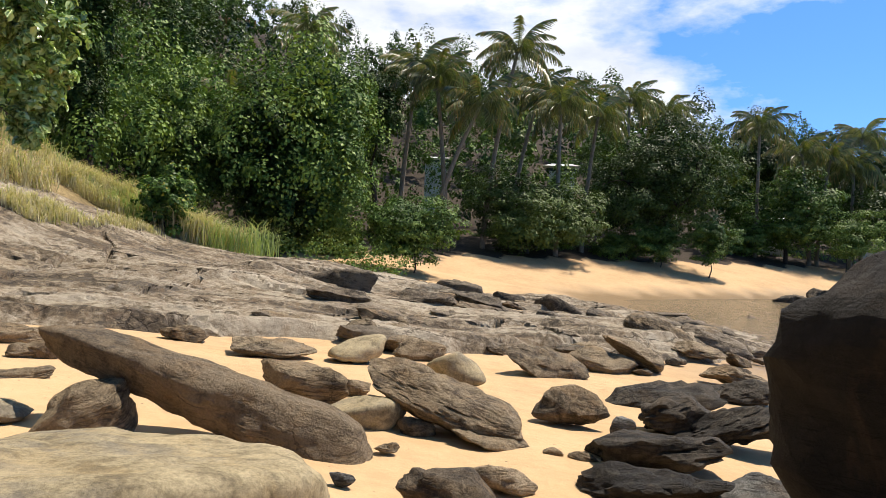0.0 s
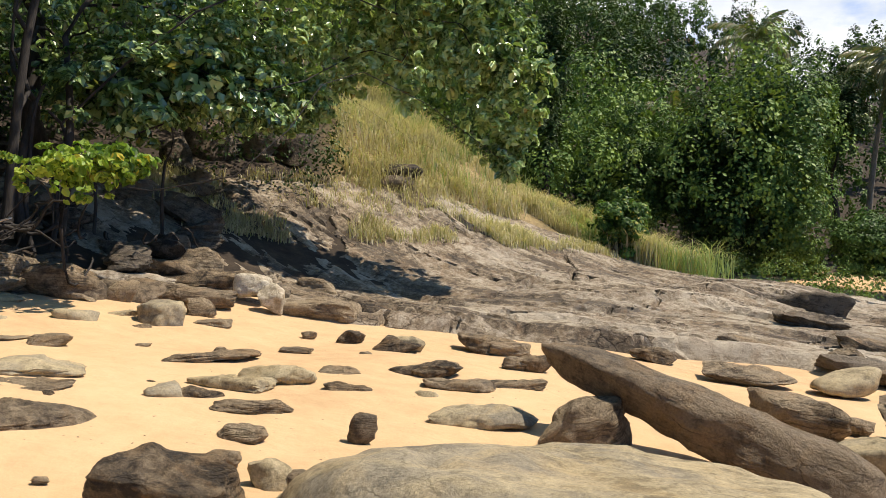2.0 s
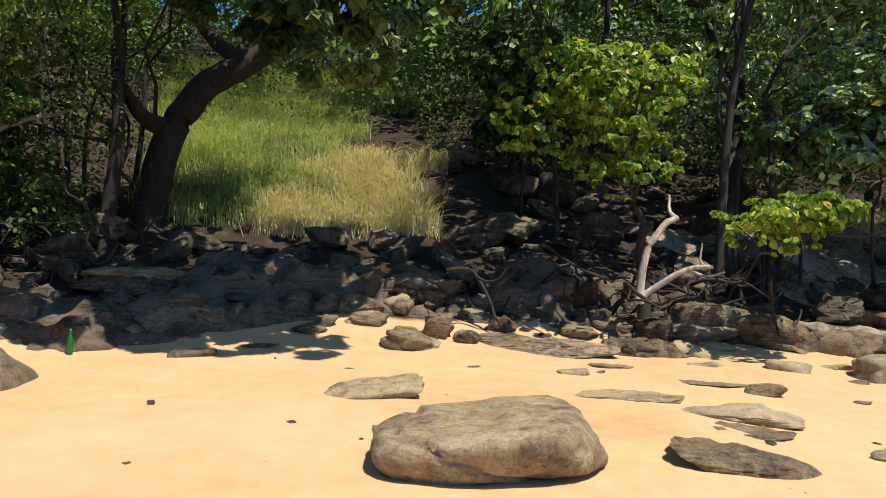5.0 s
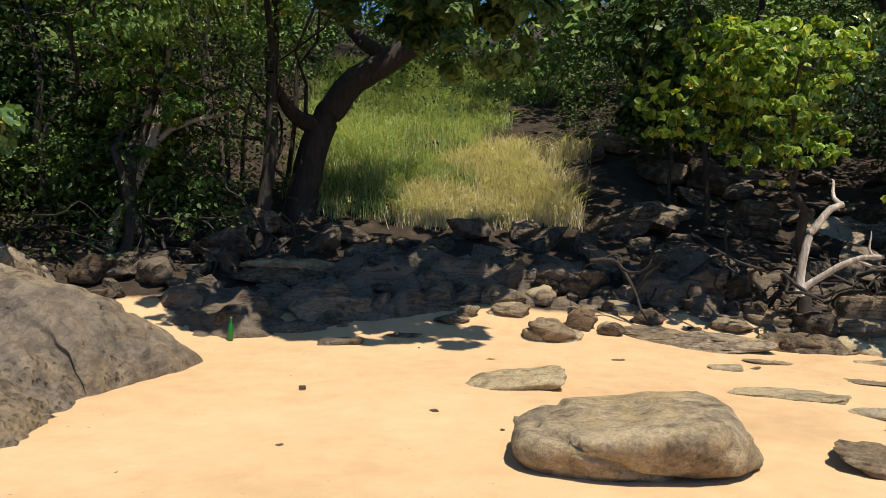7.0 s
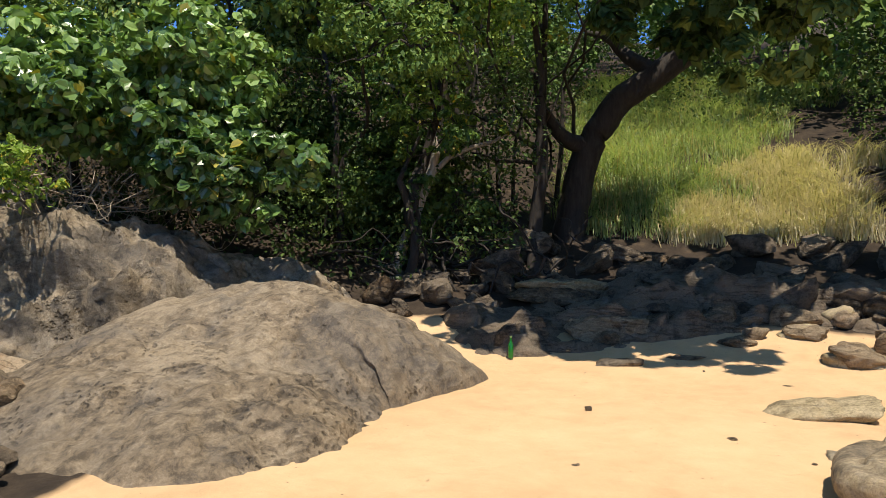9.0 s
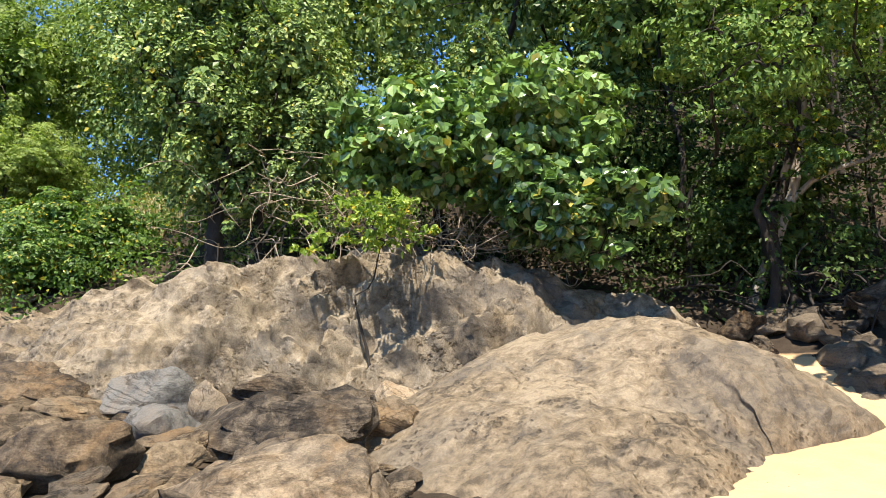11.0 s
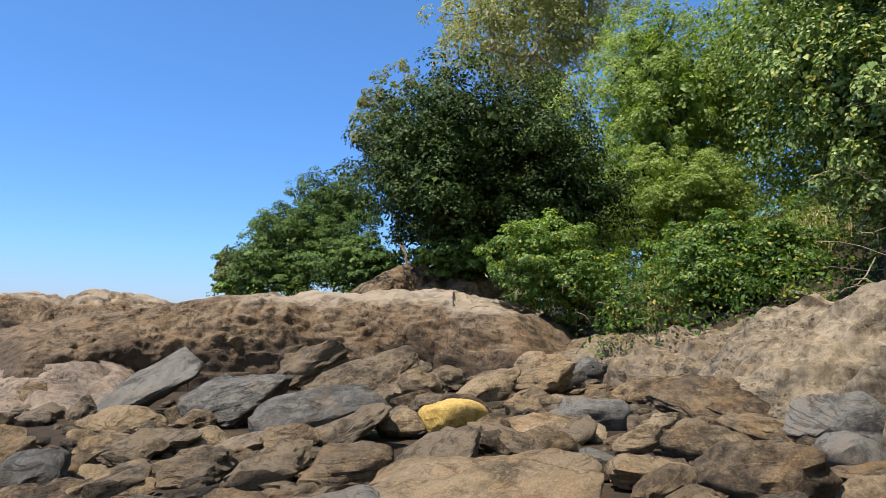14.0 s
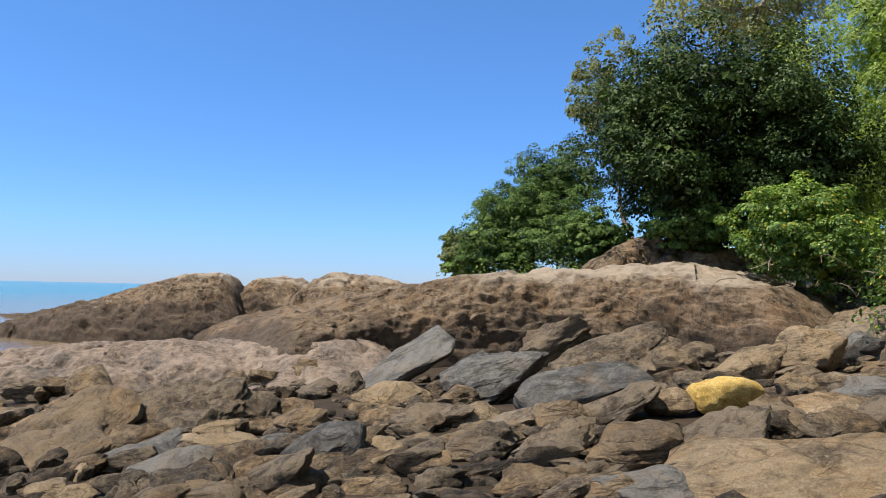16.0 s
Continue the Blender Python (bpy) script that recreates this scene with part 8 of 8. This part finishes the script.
stem("curved_tree", [(-15.65, -2.41, 1.9), (-15.66, -2.3, 2.9), (-15.69, -2.17, 3.7), (-15.73, -1.93, 4.6), (-15.79, -1.41, 5.4), (-15.86, -0.54, 6.0), (-15.88, 0.45, 6.7), (-15.87, 0.9, 7.9)], 0.32, 0.22, BARK, "thick dark trunk curving over the clearing", seed=3, forks=2)
stem("slim_tree", [(-13.4, -5.1, 1.7), (-13.46, -5.0, 2.2), (-13.59, -4.68, 3.15), (-13.67, -4.45, 3.83), (-13.72, -4.31, 4.8), (-13.74, -4.26, 5.8), (-13.75, -4.2, 7.2)], 0.11, 0.06, BARK_PALE, "slender leaning grey trunk", seed=4, forks=5)
stem("slim_tree", [(-14.65, -2.83, 1.7), (-14.68, -2.72, 3.5), (-14.69, -2.66, 4.8), (-14.69, -2.64, 7.2)], 0.08, 0.05, BARK, "slender upright dark trunk", seed=5, forks=4)
stem("leaning_tree", [(-12.5, 7.3, 1.6), (-12.49, 7.34, 2.7), (-12.45, 7.41, 4.0), (-12.41, 7.5, 5.0), (-12.3, 7.65, 6.0), (-12.1, 7.9, 7.4)], 0.085, 0.05, BARK, "dark trunk of the overhanging tree", seed=6, forks=5)
stem("dead_branch", [(-11.3, 5.3, 1.50), (-11.29, 5.42, 1.62), (-11.05, 5.75, 1.90), (-10.9, 6.0, 2.02), (-10.76, 6.22, 2.02)], 0.055, 0.032, DEADWOOD, "bleached dead branch lying against the roots", "branch", 7, 2, 7)
stem("dead_branch", [(-11.32, 5.32, 1.45), (-11.3, 5.36, 1.9), (-11.28, 5.44, 2.3), (-11.22, 5.7, 2.68), (-11.2, 5.9, 2.75)], 0.065, 0.045, DEADWOOD, "bleached dead stem standing by the roots", "branch", 8, 1, 7)
rs_ = np.random.RandomState(77)
for k in range(34):
    a = radians(rs_.uniform(78, 124))
    r = rs_.uniform(14.5, 19)
    x, y = -r * math.sin(a), r * math.cos(a)
    z = float(ground_z(x, y))
    if -3.2 < y < 6.5:
        continue
    stem("forest_stem", [(x, y, z - 0.2), (x + rs_.normal() * 0.3, y + rs_.normal() * 0.4, z + 2.0), (x + rs_.normal() * 0.5, y + rs_.normal() * 0.7, z + 4.2), (x + rs_.normal() * 0.7, y + rs_.normal() * 1.0, z + 6.5)], rs_.uniform(0.03, 0.08), 0.025, BARK, "thin dark stem in the shaded thicket", seed=100 + k, forks=3, sides=6)
tangle("vine_tangle", 85, lambda rs: (-8.8 + rs.normal() * 0.6, -11.7 + rs.normal() * 0.6, 2.5 + rs.rand() * 2.0), 1.4, 0.011, VINE, 301, "hanging tangle of dry vines and stems", -0.4)
tangle("twig_tangle", 150, lambda rs: (-9.7 + rs.normal() * 0.7, -8.6 + rs.normal() * 1.0, 2.6 + rs.rand() * 0.6), 1.0, 0.009, VINE, 302, "dry fallen twigs and stems on the rock bank", 0.1)
tangle("root_tangle", 70, lambda rs: (-14.0 + rs.normal() * 0.8, -4.4 + rs.normal() * 1.5, 1.9 + rs.rand() * 0.6), 1.3, 0.022, BARK, 303, "bare roots and stems on the shaded bank", 0.0)
tangle("root_tangle", 60, lambda rs: (-12.2 + rs.normal() * 0.6, 6.0 + rs.normal() * 1.5, 1.5 + rs.rand() * 0.5), 1.1, 0.025, BARK, 304, "bare roots on the shaded bank", 0.1)
tangle("twig_tangle", 90, lambda rs: (-6.4 + rs.normal() * 1.6, -18.6 + rs.normal() * 0.6, 1.9 + rs.rand() * 0.4), 0.8, 0.010, VINE, 305, "dry twigs below the green scrub", 0.1)


# lawn behind the far beach, black rocks in the shallows there
grass_patch("lawn", (24, 52), (74, 92), 0.35, 9000, 229, GRASS_GREEN, "green lawn at the back of the far beach", 0.05, 0.5, where=lambda x, y: (y > 61.5 + 0.50 * x) & (y < 66.5 + 0.52 * x), ragged=-2)


# ---- buildings and small things ----
def flat_mat(name, color, rough=0.7, spec=0.4, vary=0.15):
    m, nt, b = node_mat(name)
    vec, rnd = object_vec(nt)
    f = noise_node(nt, vec, 2.5, 6, 0.6)
    lo, hi = tuple(c * (1 - vary) for c in color), tuple(min(1, c * (1 + vary)) for c in color)
    nt.links.new(ramp_node(nt, f, [(0.3, lo), (0.7, hi)]), b.inputs["Base Color"])
    b.inputs["Roughness"].default_value, b.inputs["Specular IOR Level"].default_value = rough, spec
    return m


WALL, ROOF, ROOF_WHITE, GLASS_DARK, SIGN, POST = flat_mat("cream_render", (0.72, 0.55, 0.42)), flat_mat("terracotta_roof", (0.42, 0.20, 0.12)), flat_mat("white_metal_roof", (0.8, 0.8, 0.8), 0.4), flat_mat("dark_window_glass", (0.03, 0.04, 0.05), 0.1), flat_mat("white_sign_board", (0.75, 0.77, 0.78)), flat_mat("grey_post", (0.3, 0.3, 0.3))


def box_mesh(name, x0, x1, y0, y1, z0, z1, material, bevel=0.02):
    bm = bmesh.new()
    bmesh.ops.create_cube(bm, size=1.0)
    for v in bm.verts:
        v.co = ((x0 + x1) / 2 + v.co.x * (x1 - x0), (y0 + y1) / 2 + v.co.y * (y1 - y0), (z0 + z1) / 2 + v.co.z * (z1 - z0))
    bmesh.ops.bevel(bm, geom=bm.edges[:], offset=bevel, segments=1, affect="EDGES")
    me = bpy.data.meshes.new(name)
    bm.to_mesh(me)
    bm.free()
    me.materials.append(material)
    return me


def roof_mesh(name, w, d, z0, h, over, material):
    bm = bmesh.new()
    a, b = w / 2 + over, d / 2 + over
    r = [bm.verts.new(p) for p in ((-a, -b, z0), (a, -b, z0), (a, b, z0), (-a, b, z0), (-a * 0.55, 0, z0 + h), (a * 0.55, 0, z0 + h))]
    for q in ((0, 1, 5, 4), (2, 3, 4, 5), (1, 2, 5), (3, 0, 4), (3, 2, 1, 0)):
        bm.faces.new([r[i] for i in q])
    me = bpy.data.meshes.new(name)
    bm.to_mesh(me)
    bm.free()
    me.materials.append(material)
    return me


def house(x, y, z, w, d, h, rz, wall, roof, label, windows=3):
    root = thing("house", x, y, z, label, "house", "houses above the beach", rz=rz)
    child("wall", box_mesh("wall", -w / 2, w / 2, -d / 2, d / 2, -6, h, wall), root)
    child("roof", roof_mesh("roof", w, d, h + 0.003, h * 0.45, 0.5, roof), root)
    for i in range(windows):
        wx = -w / 2 + (i + 0.5) * w / windows
        win = child("window", box_mesh("window", wx - 0.7, wx + 0.7, -d / 2 - 0.06, -d / 2 + 0.1, h * 0.35, h * 0.8, SIGN), root)
        child("pane", box_mesh("pane", wx - 0.6, wx + 0.6, -d / 2 - 0.10, -d / 2 - 0.05, h * 0.40, h * 0.76, GLASS_DARK), win)
    return root


house(-31.0, 116.3, 32.69, 3.5, 2.5, 1.2, 15, WALL, ROOF, "cream house with a terracotta roof high on the hill", 3)
house(10.5, 71.6, 8.81, 2.3, 1.6, 0.7, -8, ROOF_WHITE, ROOF_WHITE, "white-roofed beach house among palms", 3)
house(-0.8, 70.4, 9.15, 2.0, 1.4, 0.5, 1, ROOF_WHITE, ROOF_WHITE, "white-roofed beach house among palms", 3)
house(33.2, 79.7, 5.37, 2.2, 1.6, 0.6, -23, ROOF_WHITE, ROOF_WHITE, "pale beach house behind trees", 3)


def bottle():
    """A green glass bottle standing in the sand."""
    m, nt, b = node_mat("green_bottle_glass")
    b.inputs["Base Color"].default_value = (0.012, 0.17, 0.022, 1)
    b.inputs["Roughness"].default_value, b.inputs["Transmission Weight"].default_value = 0.12, 0.35
    prof = [(0.0, 0.0), (0.034, 0.0), (0.037, 0.01), (0.037, 0.165), (0.033, 0.19), (0.018, 0.215), (0.014, 0.23), (0.014, 0.275), (0.016, 0.278), (0.016, 0.292), (0.0, 0.292)]
    n = 20
    a = np.linspace(0, 2 * np.pi, n, endpoint=False)
    v = np.array([(r * math.cos(t), r * math.sin(t), z) for r, z in prof for t in a])
    f = [(i * n + j, i * n + (j + 1) % n, (i + 1) * n + (j + 1) % n, (i + 1) * n + j) for i in range(len(prof) - 1) for j in range(n)]
    x, y = -10.69, -2.31
    root = thing("bottle", x, y, float(ground_z(x, y)) - 0.01, "green glass bottle standing in the sand", "bottle")
    child("body", mesh_np("body", v, np.array(f), m), root)
    cap = np.array([(0.0175 * math.cos(t), 0.0175 * math.sin(t), z) for z in (0.277, 0.298) for t in a])
    cf = [(j, (j + 1) % n, n + (j + 1) % n, n + j) for j in range(n)]
    child("cap", mesh_np("cap", cap, np.array(cf), GRASS_GREEN), root, "green screw cap")


bottle()


def sign_board(x, y, rz):
    """A blank white notice board on two posts at the back of the beach."""
    root = thing("sign", x, y, float(ground_z(x, y)), "plain white notice board on two grey posts", "sign", rz=rz)
    child("board", box_mesh("board", -0.75, 0.75, -0.02, 0.02, 1.0, 2.2, SIGN), root)
    for k in (-0.6, 0.6):
        child("post", box_mesh("post", k - 0.05, k + 0.05, 0.021, 0.10, -0.3, 2.1, POST, 0.01), root)


def street_lamp(x, y, h):
    """A grey pole with a short arm and a white lamp head."""
    root = thing("street_lamp", x, y, float(ground_z(x, y)), "slender grey lamp post with a white lamp head", "street lamp")
    v, f = tube(np.array([(0, 0, -0.3), (0, 0, h * 0.5), (0, 0, h - 0.3), (0.1, 0, h - 0.05), (0.5, 0, h)]), [0.09, 0.075, 0.06, 0.05, 0.045], 8)
    child("pole", mesh_np("pole", v, f, POST), root)
    child("lamp_head", box_mesh("lamp_head", 0.4, 1.0, -0.12, 0.12, h - 0.08, h + 0.06, SIGN, 0.03), root)


sign_board(41.08, 75.96, -30)
street_lamp(40.40, 78.58, 4.2)
